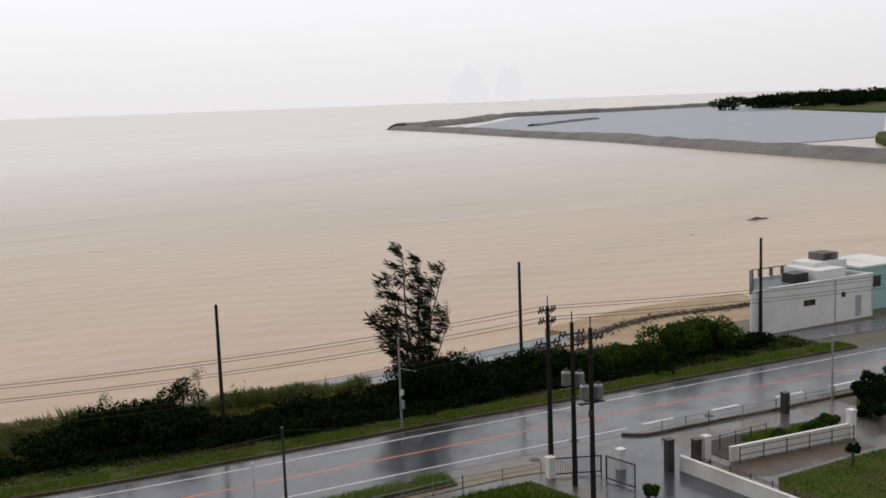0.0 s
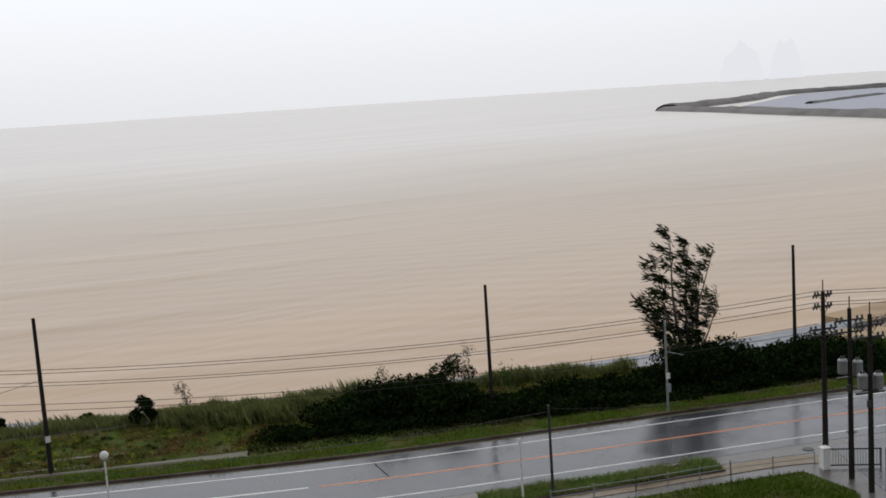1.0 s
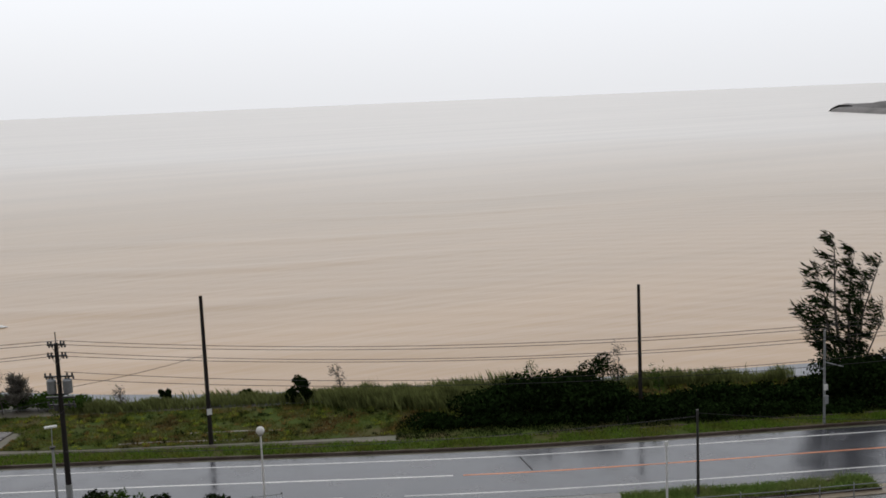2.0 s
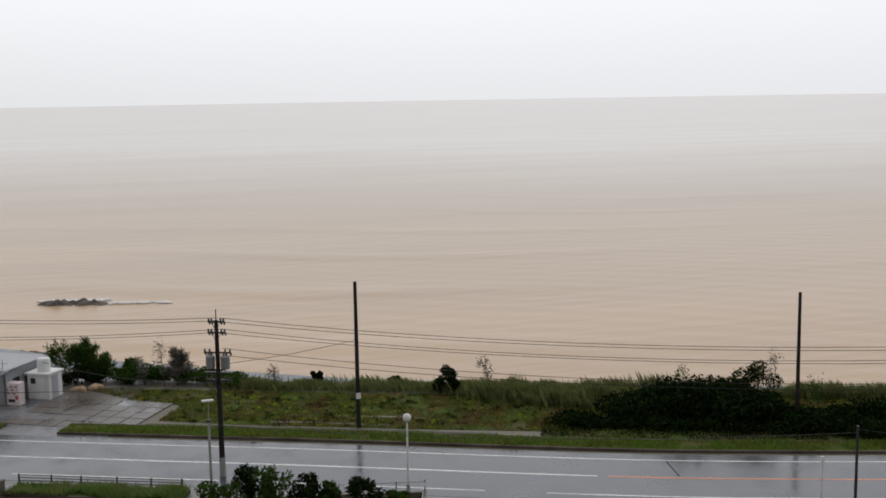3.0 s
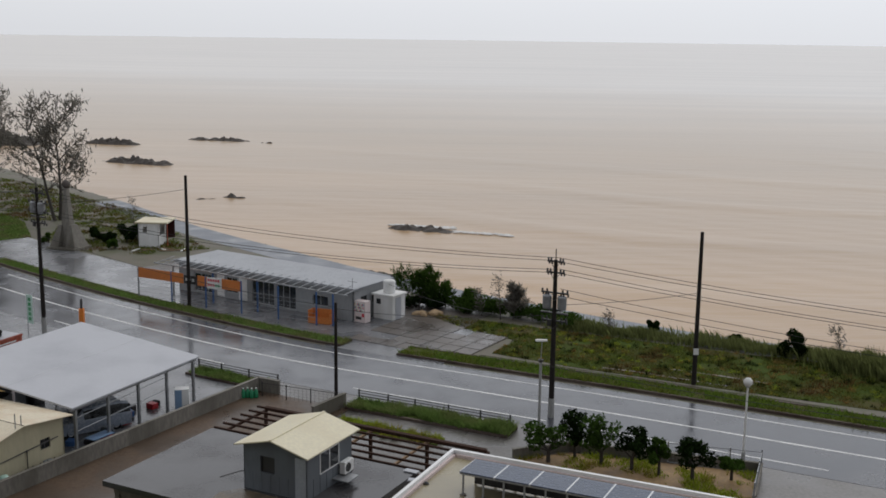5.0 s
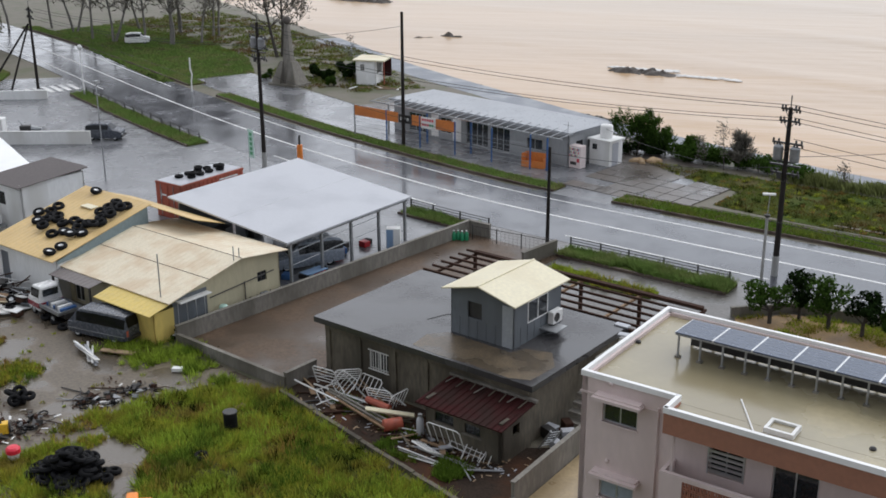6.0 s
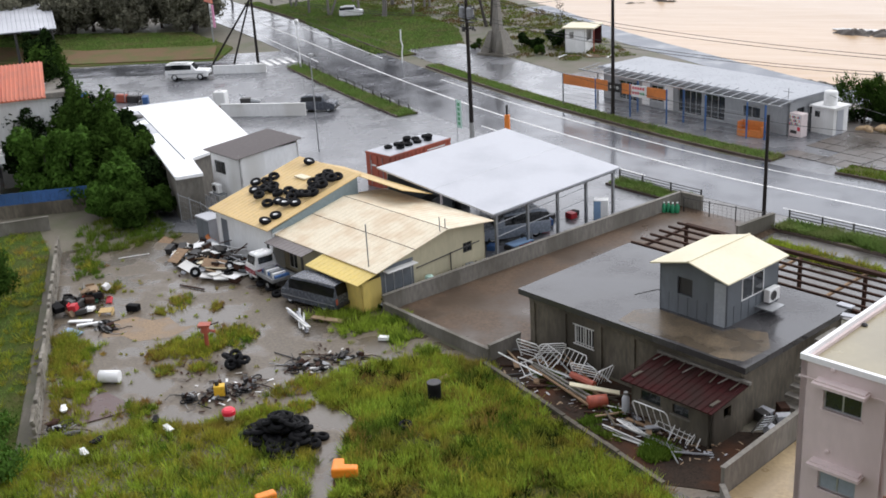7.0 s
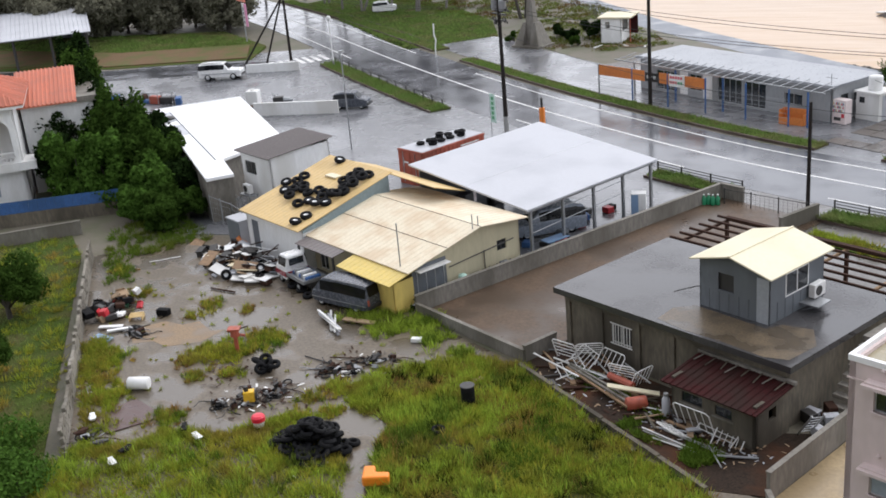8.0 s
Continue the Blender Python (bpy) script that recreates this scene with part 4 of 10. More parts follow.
def window(parent, p, q, a, b, lo, hi, panes=2, bars=0, frame="alu", pane="glass", name="window", deep=0.07, depth=0.04):
    """A framed window in the wall from p to q, set back by deep."""
    p, q = Vector(p), Vector(q)
    d = (q - p).normalized()
    m = Matrix(((d.x, -d.y, 0, p.x), (d.y, d.x, 0, p.y), (0, 0, 1, 0), (0, 0, 0, 1)))
    g, w = Geo(), 0.05
    g.box(a, b, deep, deep + depth + 0.02, lo, lo + w, m).box(a, b, deep, deep + depth + 0.02, hi - w, hi, m)
    for k in range(panes + 1):
        x = a + (b - a - w) * k / panes
        g.box(x, x + w, deep, deep + depth + 0.02, lo + w, hi - w, m)
    ob = part(name, g, frame, parent)
    for k in range(panes):
        x0, x1 = a + (b - a - w) * k / panes + w, a + (b - a - w) * (k + 1) / panes
        part("pane", Geo().box(x0, x1, deep + 0.015, deep + 0.03, lo + w, hi - w, m), pane, ob)
    if bars:
        for k in range(bars):
            x = a + (b - a) * (k + 0.5) / bars
            part("bar", Geo().box(x - 0.015, x + 0.015, -0.05, -0.02, lo - 0.03, hi + 0.03, m), "white", ob)
        part("rail", Geo().box(a - 0.05, b + 0.05, -0.05, -0.02, hi - 0.02, hi + 0.03, m).box(a - 0.05, b + 0.05, -0.05, -0.02, lo - 0.05, lo, m), "white", ob)
    return ob


def sheet_roof(quad, thick=0.06, ribs=0, rib_h=0.035):
    """A sheet of roofing over four corners (near-left, near-right, far-right, far-left), with ribs that run from near to far."""
    a, b, c, d = [Vector(p) for p in quad]
    g = Geo()
    up = Vector((0, 0, thick))
    k = len(g.v)
    g.v += [tuple(p) for p in (a, b, c, d, a + up, b + up, c + up, d + up)]
    g.f += [tuple(k + i for i in q) for q in ((3, 2, 1, 0), (4, 5, 6, 7), (0, 1, 5, 4), (1, 2, 6, 5), (2, 3, 7, 6), (3, 0, 4, 7))]
    if ribs:
        # fold the upper face into ribs
        g.f.pop(1)
        w = 0.035 / (b - a).length
        prof = [(0.0, 0.0)]
        for i in range(ribs):
            t = (i + 0.5) / ribs
            prof += [(t - w, 0.0), (t, rib_h), (t + w, 0.0)]
        prof.append((1.0, 0.0))
        k = len(g.v)
        for t, z in prof:
            e = up + Vector((0, 0, z))
            g.v += [tuple(a + (b - a) * t + e), tuple(d + (c - d) * t + e)]
        g.f += [(k + 2 * i, k + 2 * i + 2, k + 2 * i + 3, k + 2 * i + 1) for i in range(len(prof) - 1)]
    return g


def wall_blocks(name, p, q, h, th, label, material="concrete", cap=True, group=""):
    """A free-standing block wall from p to q."""
    ob = thing(name, label, "wall", group, (p[0], p[1], 0), math.degrees(math.atan2(q[1] - p[1], q[0] - p[0])))
    L = math.hypot(q[0] - p[0], q[1] - p[1])
    part("wall_body", Geo().box(0, L, -th / 2, th / 2, -0.2, h), material, ob)
    if cap:
        part("coping", Geo().box(-0.02, L + 0.02, -th / 2 - 0.03, th / 2 + 0.03, h, h + 0.06), "white" if material == "white" else "concrete", ob)
    return ob


def aircon(name, x, y, z, turn, parent=None):
    ob = thing(name, "white air-conditioner outdoor unit with a round grille", "air conditioner", "outdoor units", (x, y, z), turn)
    part("case", Geo().box(-0.4, 0.4, -0.15, 0.15, 0.05, 0.65), "white", ob, bevel=0.02)
    part("grille", Geo().spin([(0.22, 0), (0.22, 0.03), (0.2, 0.03), (0.05, 0.01)], (-0.1, -0.15, 0.35), 16, Matrix.Rotation(radians(90), 4, "X")), "darksteel", ob)
    part("foot", Geo().box(-0.35, -0.25, -0.15, 0.15, 0, 0.05), "darksteel", ob)
    part("foot", Geo().box(0.25, 0.35, -0.15, 0.15, 0, 0.05), "darksteel", ob)
    return ob

# ---- buildings inland ----
M.update(
    pink=mat("pale_pink_render", (0.66, 0.55, 0.53), 0.75, var=0.05, tint=(0.58, 0.48, 0.455), bump=0.12, stretch=(1, 1, 0.35)),
    terracotta=mat("terracotta_render", (0.33, 0.155, 0.10), 0.75, var=0.12, bump=0.15),
    claybrick=mat("terracotta_screen_block", (0.33, 0.14, 0.09), 0.8, var=0.2, bump=0.2),
    roof_beige=mat("wet_beige_roof", (0.38, 0.325, 0.20), 0.36, wet=0.6, var=0.12, tint=(0.33, 0.31, 0.21), bump=0.08, scale=0.7),
    panel=mat("solar_cells", (0.075, 0.095, 0.14), 0.22, var=0.12, bump=0.02, spec=0.35),
    cream=mat("cream_sheet_roof", (0.69, 0.63, 0.45), 0.5, var=0.08, tint=(0.62, 0.54, 0.37), bump=0.1),
    creamrust=mat("rusting_cream_roof", (0.68, 0.60, 0.45), 0.55, var=0.12, tint=(0.60, 0.48, 0.33), bump=0.15, scale=2.2),
    yellow=mat("yellow_sheet", (0.66, 0.50, 0.14), 0.5, var=0.1, tint=(0.55, 0.42, 0.13), bump=0.1, stretch=(1, 1, 0.3)),
    ochre=mat("ochre_sheet_roof", (0.62, 0.44, 0.19), 0.5, var=0.08, tint=(0.52, 0.36, 0.15), bump=0.1),
    creamwall=mat("cream_wall", (0.52, 0.47, 0.32), 0.7, var=0.1, tint=(0.42, 0.38, 0.26), bump=0.1, stretch=(1, 1, 0.3)),
    greysheet=mat("grey_blue_sheet_wall", (0.13, 0.145, 0.16), 0.5, var=0.15, tint=(0.10, 0.11, 0.12), bump=0.1, stretch=(1, 1, 0.3)),
    greyroof=mat("wet_grey_flat_roof", (0.25, 0.26, 0.28), 0.35, var=0.1, tint=(0.21, 0.22, 0.24), bump=0.06),
    palegrey=mat("pale_grey_sheet_roof", (0.44, 0.45, 0.48), 0.4, var=0.06, tint=(0.38, 0.39, 0.42), bump=0.05),
    whiteroof=mat("white_coated_roof", (0.84, 0.84, 0.84), 0.4, var=0.03, tint=(0.78, 0.79, 0.79), bump=0.04),
    brownroof=mat("grey_brown_corrugated_roof", (0.16, 0.14, 0.135), 0.5, var=0.15, bump=0.1),
    maroon=mat("rusted_maroon_roof", (0.04, 0.009, 0.009), 0.75, var=0.4, tint=(0.03, 0.014, 0.012), bump=0.3, spec=0.12, scale=2.0),
    redtile=mat("red_clay_tile", (0.50, 0.15, 0.085), 0.6, var=0.15, rand=0.15, tint=(0.40, 0.13, 0.08), bump=0.15),
    redbox=mat("red_painted_steel", (0.36, 0.08, 0.045), 0.5, var=0.2, tint=(0.28, 0.075, 0.045), bump=0.1, stretch=(1, 1, 0.3)),
    orange=mat("orange_sheet", (0.62, 0.20, 0.045), 0.5, var=0.15, tint=(0.5, 0.16, 0.04), bump=0.08),
    bluepaint=mat("blue_paint", (0.04, 0.11, 0.28), 0.5, var=0.2, tint=(0.03, 0.08, 0.19), bump=0.08),
    curtain=mat("pale_curtain_glass", (0.32, 0.37, 0.42), 0.15, var=0.1, bump=0),
    wood=mat("weathered_timber", (0.25, 0.16, 0.09), 0.75, var=0.3, bump=0.2, stretch=(1, 1, 0.3)),
)


def apartment_block():
    """Pink three-storey block: x along the street, y to the sea, from its near left corner."""
    ob = thing("apartment_building", "pale pink three-storey apartment building with a wet flat roof", "building", "", (-1.92, 37.5, 0), -24.3)
    W, D, H, S = 11.55, 6.65, 7.75, 3.3
    holes = [(0.78, 2.02, z + 0.2, z + 1.0) for z in (6.05, 3.25, 0.6)]
    g = wall((0, 0), (S, 0), -0.3, H, 0.2, holes)
    wall((S, 0), (W, 0), -0.3, H - 0.3, 0.2, [(1.2, 2.3, 5.55, 7.15), (3.2, 4.6, 4.95, 7.0), (1.2, 2.3, 2.75, 4.35), (3.2, 4.6, 2.15, 4.2)], g)
    wall((W, 0), (W, D), -0.3, H, 0.2, (), g)
    wall((W, D), (0, D), -0.3, H, 0.2, (), g)
    wall((0, D), (0, 0), -0.3, H, 0.2, (), g)
    part("wall", g, "pink", ob)
    part("roof", Geo().box(0.05, W - 0.05, 0.05, D - 0.05, H - 0.3, H - 0.12).box(S + 0.05, W - 0.05, -0.88, 0.05, H - 0.3, H - 0.125), "roof_beige", ob, "wet beige flat roof with puddles")
    for x0, x1, y0, y1 in ((-0.04, S, -0.04, 0.1), (S - 0.02, S + 0.12, -0.97, 0.1), (S, W + 0.04, -0.99, -0.85), (W - 0.1, W + 0.04, -0.85, D + 0.04), (-0.04, W - 0.1, D - 0.1, D + 0.04), (-0.04, 0.1, 0.1, D - 0.1)):
        part("parapet", Geo().box(x0, x1, y0, y1, H - 0.05, H + 0.14), "whitewash", ob, "pale parapet edge")
    part("fascia", Geo().box(S, W + 0.02, -0.95, -0.77, H - 0.75, H - 0.05).box(S, S + 0.16, -0.77, -0.02, H - 0.75, H - 0.05), "terracotta", ob, "terracotta band under the roof edge")
    part("sill_course", Geo().box(-0.06, S, -0.03, 0.0, 7.1, 7.16), "pink", ob)
    for lo in (6.05, 3.25, 0.6):
        window(ob, (0, 0), (S, 0), 0.78, 2.02, lo + 0.2, lo + 1.0, pane="glass" if lo > 5 else "curtain")
        part("window_hood", Geo().box(0.55, 2.25, -0.42, 0.0, lo + 1.08, lo + 1.18).box(0.6, 2.2, -0.3, 0, lo + 1.18, lo + 1.24), "pink", ob)
        part("vent_cap", Geo().spin([(0.07, 0), (0.07, 0.08), (0.02, 0.1)], (1.05, 0, lo + 1.6), 8, Matrix.Rotation(radians(90), 4, "X")), "pink", ob)
        part("window_sill", Geo().box(0.72, 2.08, -0.06, 0.05, lo + 0.14, lo + 0.2), "pink", ob)
    for z in (4.65, 1.85):
        floor = part("balcony_floor", Geo().box(S + 0.02, W, -0.88, -0.02, z - 0.2, z), "pink", ob)
        part("band", Geo().box(S, W + 0.02, -0.98, -0.90, z - 0.42, z + 0.02).box(S, S + 0.08, -0.90, -0.02, z - 0.42, z + 0.02), "terracotta", floor, "terracotta slab edge")
        rail = part("balcony_floor_kerb", Geo().box(S, W, -0.96, -0.83, z + 0.02, z + 0.16), "pink", ob)
        for x0, x1 in ((S, S + 0.75), (S + 2.95, S + 3.55), (S + 5.75, W)):
            part("balcony_wall", Geo().box(x0, x1, -0.96, -0.83, z + 0.16, z + 1.05), "pink", ob)
        for x0, x1 in ((S + 0.75, S + 2.95), (S + 3.55, S + 5.75)):
            part("balcony_cap", Geo().box(x0, x1, -0.96, -0.83, z + 0.9, z + 1.05), "pink", ob)
        part("balcony_wall", Geo().box(S, S + 0.12, -0.83, -0.02, z + 0.02, z + 1.05), "pink", ob)
        for x0 in (S + 0.75, S + 3.55):
            for r in range(3):
                for c in range(9):
                    x, y = x0 + c * 2.2 / 9, z + 0.16 + r * 0.2467
                    b = Geo()
                    b.box(x + 0.01, x + 0.05, -0.94, -0.85, y + 0.01, y + 0.235).box(x + 0.195, x + 0.235, -0.94, -0.85, y + 0.01, y + 0.235)
                    b.box(x + 0.05, x + 0.195, -0.94, -0.85, y + 0.01, y + 0.05).box(x + 0.05, x + 0.195, -0.94, -0.85, y + 0.195, y + 0.235)
                    b.box(x + 0.1, x + 0.15, -0.93, -0.86, y + 0.05, y + 0.195)
                    part("screen_block", b, "claybrick", rail)
        part("downpipe", Geo().rod((S + 0.25, -0.63, z), (S + 0.25, -0.63, z + 2.55), 0.06), "pink", ob)
    for lo in (5.55, 2.75):
        window(ob, (S, 0), (W, 0), 1.2, 2.3, lo, lo + 1.6 if lo > 5 else lo + 1.6, panes=2)
        lou = part("louvre_frame", Geo().box(S + 1.15, S + 1.2, -0.03, 0.02, lo, lo + 1.6).box(S + 2.3, S + 2.35, -0.03, 0.02, lo, lo + 1.6), "alu", ob)
        for k in range(9):
            part("louvre", Geo().box(S + 1.2, S + 2.3, -0.02, 0.03, lo + 0.08 + k * 0.17, lo + 0.17 + k * 0.17, Matrix.Rotation(0.0, 4, "X")), "alu", lou)
        window(ob, (S, 0), (W, 0), 3.2, 4.6, lo - 0.6, lo + 1.45, panes=2)
    part("downpipe", Geo().rod((2.75, -0.06, 0), (2.75, -0.06, 7.3), 0.035), "pink", ob)
    part("ridge_pipe", Geo().rod((4.9, 1.3, H - 0.09), (6.2, -0.9, H - 0.09), 0.03), "white", ob)
    return ob


apartment_block()
h = thing("roof_hatch", "white square roof hatch on the flat roof", "roof hatch", "", (4.15, 34.85, 7.63), -24.3)
part("frame", Geo().box(-0.45, 0.45, -0.38, -0.28, 0, 0.16).box(-0.45, 0.45, 0.28, 0.38, 0, 0.16).box(-0.45, -0.35, -0.28, 0.28, 0, 0.16).box(0.35, 0.45, -0.28, 0.28, 0, 0.16), "white", h)
part("lid", Geo().box(-0.35, 0.35, -0.28, 0.28, 0, 0.08), "roof_beige", h)
for x, y in ((6.6, 34.2), (-0.2, 40.6)):
    d = thing("roof_drain", "small dark roof drain cap", "roof drain", "roof drains", (x, y, 7.63))
    part("cap", Geo().spin([(0.1, 0), (0.1, 0.05), (0.04, 0.1)], (0, 0, 0), 10), "darksteel", d)


def solar_array():
    """A long tilted row of panels on legs, high on its near side."""
    ob = thing("solar_array", "long tilted row of dark blue solar panels on steel legs", "solar panel", "", (1.0, 39.55, 7.63), -24.6)
    L, near, far, deep = 8.05, 0.92, 0.86, 1.5
    rise = math.atan2(near - far, deep)
    m = Matrix.Translation((0, 0, near)) @ Matrix.Rotation(-rise, 4, "X")
    wl_ = deep / math.cos(rise)
    for k in range(6):
        x = k * L / 6
        p = part("solar_panel", Geo().box(x + 0.03, x + L / 6 - 0.03, 0, wl_, -0.02, 0.03, m), "panel", ob)
        part("panel_frame", Geo().box(x + 0.0, x + 0.03, -0.01, wl_ + 0.01, -0.03, 0.04, m).box(x + L / 6 - 0.03, x + L / 6, -0.01, wl_ + 0.01, -0.03, 0.04, m), "alu", p)
        g = Geo()
        for j in range(1, 6):
            g.box(x + 0.03, x + L / 6 - 0.03, wl_ * j / 6 - 0.006, wl_ * j / 6 + 0.006, 0.03, 0.033, m)
        part("cell_line", g, "greysheet", p)
    part("purlin", Geo().box(0, L, 0.06, 0.14, -0.1, -0.03, m), "steel", ob)
    part("purlin", Geo().box(0, L, wl_ - 0.2, wl_ - 0.12, -0.1, -0.03, m), "steel", ob)
    # dark sheet stands in for the deep shade beneath the panels
    part("back_sheet", Geo().box(0.1, L - 0.1, deep - 0.3, deep - 0.27, 0.05, far - 0.08), "darksteel", ob, "dark sheet added for the shade under the panels")
    for k in range(11):
        x = 0.1 + k * (L - 0.2) / 10
        part("leg", Geo().box(x - 0.03, x + 0.03, 0.1, 0.16, 0.0, near - 0.12), "steel", ob)
        part("footing", Geo().box(x - 0.09, x + 0.09, 0.05, 0.22, 0, 0.06), "concrete", ob)
        part("leg", Geo().box(x - 0.04, x + 0.04, deep - 0.2, deep - 0.12, 0.0, far), "steel", ob)
    return ob


solar_array()
wall_blocks("yard_wall", (-4.6, 41.2), (-2.2, 46.6), 1.15, 0.15, "grey concrete wall beside the pink building")
wall_blocks("yard_wall", (-4.6, 41.1), (-3.6, 38.6), 0.5, 0.15, "low grey concrete wall beside the pink building")
structure("side_passage", Geo().prism([(-4.5, 41.2), (-2.1, 46.5), (0.6, 45.3), (-1.9, 39.6), (-3.6, 37.4)], -0.1, 0.03), mat("ochre_wet_path", (0.36, 0.27, 0.15), 0.4, wet=0.5, var=0.2), "wet ochre concrete passage beside the building", "path")


def grey_house():
    """Low concrete house with a wet slab roof."""
    s0, t0 = -37.35, 38.8
    ob = thing("house", "low stained concrete house with a wet flat slab roof", "house", "", (*lot(s0, t0), 0), TURN)
    W, D, H = 12.6, 8.0, 2.72
    part("wall", wall((0.4, 0.4), (W - 0.4, 0.4), -0.3, H, 0.2, [(2.8, 3.95, 1.05, 2.0)]), "oldwall", ob)
    part("wall", wall((W - 0.4, 0.4), (W - 0.4, D), -0.3, H, 0.2, ()), "oldwall", ob)
    part("wall", wall((W - 0.4, D), (0.4, D), -0.3, H, 0.2, ()), "oldwall", ob)
    part("wall", wall((0.4, D), (0.4, 0.4), -0.3, H, 0.2, ()), "oldwall", ob)
    for x in (0.45, 2.45, 4.6, 6.5):
        part("pillar", Geo().box(x, x + 0.28, 0.3, 0.4, -0.1, H), "oldwall", ob)
    part("beam", Geo().box(0.4, W - 0.4, 0.32, 0.4, 2.35, H), "oldwall", ob)
    part("roof_slab", Geo().box(0, W, 0, D + 0.2, H, H + 0.28), "slab", ob, "wet dark concrete roof slab")
    window(ob, (0.4, 0.4), (W - 0.4, 0.4), 2.8, 3.95, 1.05, 2.0, 2, bars=7, frame="white")
    part("roof_stain", Geo().prism([(5.9, 0.3), (7.4, 0.12), (9.4, 0.2), (11.3, 0.1), (12.2, 0.5), (12.3, 2.2), (11.4, 3.4), (10.2, 3.0), (9.9, 2.3), (6.3, 2.4), (5.7, 1.6)], H + 0.2, H + 0.286),
         mat("blotched_bare_concrete", (0.13, 0.098, 0.062), 0.35, wet=0.35, var=0.4, tint=(0.022, 0.019, 0.016), bump=0.2, scale=2.2, spec=0.4), ob, "tan bare concrete blotched with black mould")
    part("roof_crack", Geo().tube([(4.6, 3.0, H + 0.285), (5.0, 4.1, H + 0.285), (5.9, 4.9, H + 0.285)], 0.02, 4), "wire", ob)
    return ob


grey_house()


def roof_cabin():
    s0, t0 = -31.0, 41.4
    ob = thing("roof_cabin", "grey sheet-metal cabin with a cream gable roof", "cabin", "", (*lot(s0, t0), 3.0), TURN)
    W, D, H = 3.5, 3.9, 2.2
    gable = Geo()
    gable.v = [(0, 0, H), (W, 0, H), (W / 2, 0, H + 0.42), (0, 0.08, H), (W, 0.08, H), (W / 2, 0.08, H + 0.42)]
    gable.f = [(0, 1, 2), (5, 4, 3), (0, 3, 4, 1), (1, 4, 5, 2), (2, 5, 3, 0)]
    part("wall", wall((0, 0), (W, 0), 0, H, 0.08, [(0.95, 1.75, 0.95, 1.75)]), "greysheet", ob)
    part("gable", gable, "greysheet", ob)
    part("wall", wall((W, 0), (W, D), 0, H, 0.08, [(1.1, 2.75, 0.9, 1.95)]), "greysheet", ob)
    part("wall", wall((W, D), (0, D), 0, H, 0.08), "greysheet", ob)
    part("wall", wall((0, D), (0, 0), 0, H, 0.08), "greysheet", ob)
    seams = Geo()
    for i in range(1, 7):
        seams.box(W * i / 7 - 0.015, W * i / 7 + 0.015, -0.02, 0, 0, 0.9).box(W, W + 0.02, D * i / 7 - 0.015, D * i / 7 + 0.015, 0, 0.85)
    part("wall_seam", seams, "greysheet", ob)
    part("door", Geo().box(2.9, W - 0.03, -0.03, 0, 0.02, 2.0), mat("pale_grey_door", (0.3, 0.32, 0.34), 0.5, var=0.1), ob, "pale grey sheet door")
    # dark sheet behind the hole stands for the unlit inside
    part("opening", Geo().box(0.9, 1.8, 0.12, 0.14, 0.3, 1.8), "darksteel", ob, "dark sheet standing for the unlit inside")
    window(ob, (W, 0), (W, D), 1.1, 2.75, 0.9, 1.95, 2, frame="white", deep=-0.02)
    for sgn, x0 in ((1, -0.3), (-1, W + 0.3)):
        q = [(x0, -0.35, H - 0.05), (W / 2, -0.35, H + 0.47), (W / 2, D + 0.3, H + 0.47), (x0, D + 0.3, H - 0.05)]
        if sgn < 0:
            q = [q[1], q[0], q[3], q[2]]
        part("roof_sheet", sheet_roof(q, 0.06, 0), "cream", ob)
    part("ridge_cap", Geo().box(W / 2 - 0.05, W / 2 + 0.05, -0.37, D + 0.32, H + 0.5, H + 0.56), "cream", ob)
    return ob


roof_cabin()
aircon("air_conditioner", *lot(-27.25, 44.45), 3.36, TURN + 90)
a = thing("wall_bracket", "steel bracket and pale shelf under the outdoor unit", "bracket", "", (*lot(-27.35, 44.0), 3.02), TURN)
part("shelf", Geo().box(-0.25, 0.75, -0.5, 0.5, 0.28, 0.33), "steel", a)
part("strut", Geo().rod((-0.2, -0.4, -0.12), (0.6, -0.4, 0.28), 0.02).rod((-0.2, 0.4, -0.12), (0.6, 0.4, 0.28), 0.02), "steel", a)


def pergola():
    """Rusty steel frame of beams behind the slab roof."""
    s0, t0, z = -37.2, 47.0, 2.62
    ob = thing("pergola_frame", "bare rusty steel frame of beams on posts", "pergola", "", (*lot(s0, t0), 0), TURN)
    W, D = 14.0, 4.7
    for y in (0.0, D):
        part("beam", Geo().box(0, W, y - 0.09, y + 0.09, z, z + 0.22), "rust", ob)
    for k in range(6):
        y = D * (k + 0.5) / 6
        part("purlin", Geo().box(-0.3, W + 0.2, y - 0.05, y + 0.05, z + 0.22, z + 0.33), "rust", ob)
    for k in range(5):
        x = W * k / 4
        part("rafter", Geo().box(x - 0.06, x + 0.06, -0.3, D + 0.3, z - 0.12, z), "wood" if k in (2, 3) else "rust", ob)
        for y in (0.25, D):
            part("post", Geo().box(x - 0.08, x + 0.08, y - 0.08, y + 0.08, 0, z - 0.12), "rust", ob)
    return ob


pergola()
for s, t, r in ((-25.0, 46.8, 0), (-24.3, 45.9, 12)):
    o = thing("roof_board", "loose pale grey board lying on the roof edge", "board", "roof boards", (*lot(s, t), 3.01), TURN + r)
    part("panel", Geo().box(-0.35, 0.35, -0.18, 0.18, 0, 0.05), "palegrey", o)


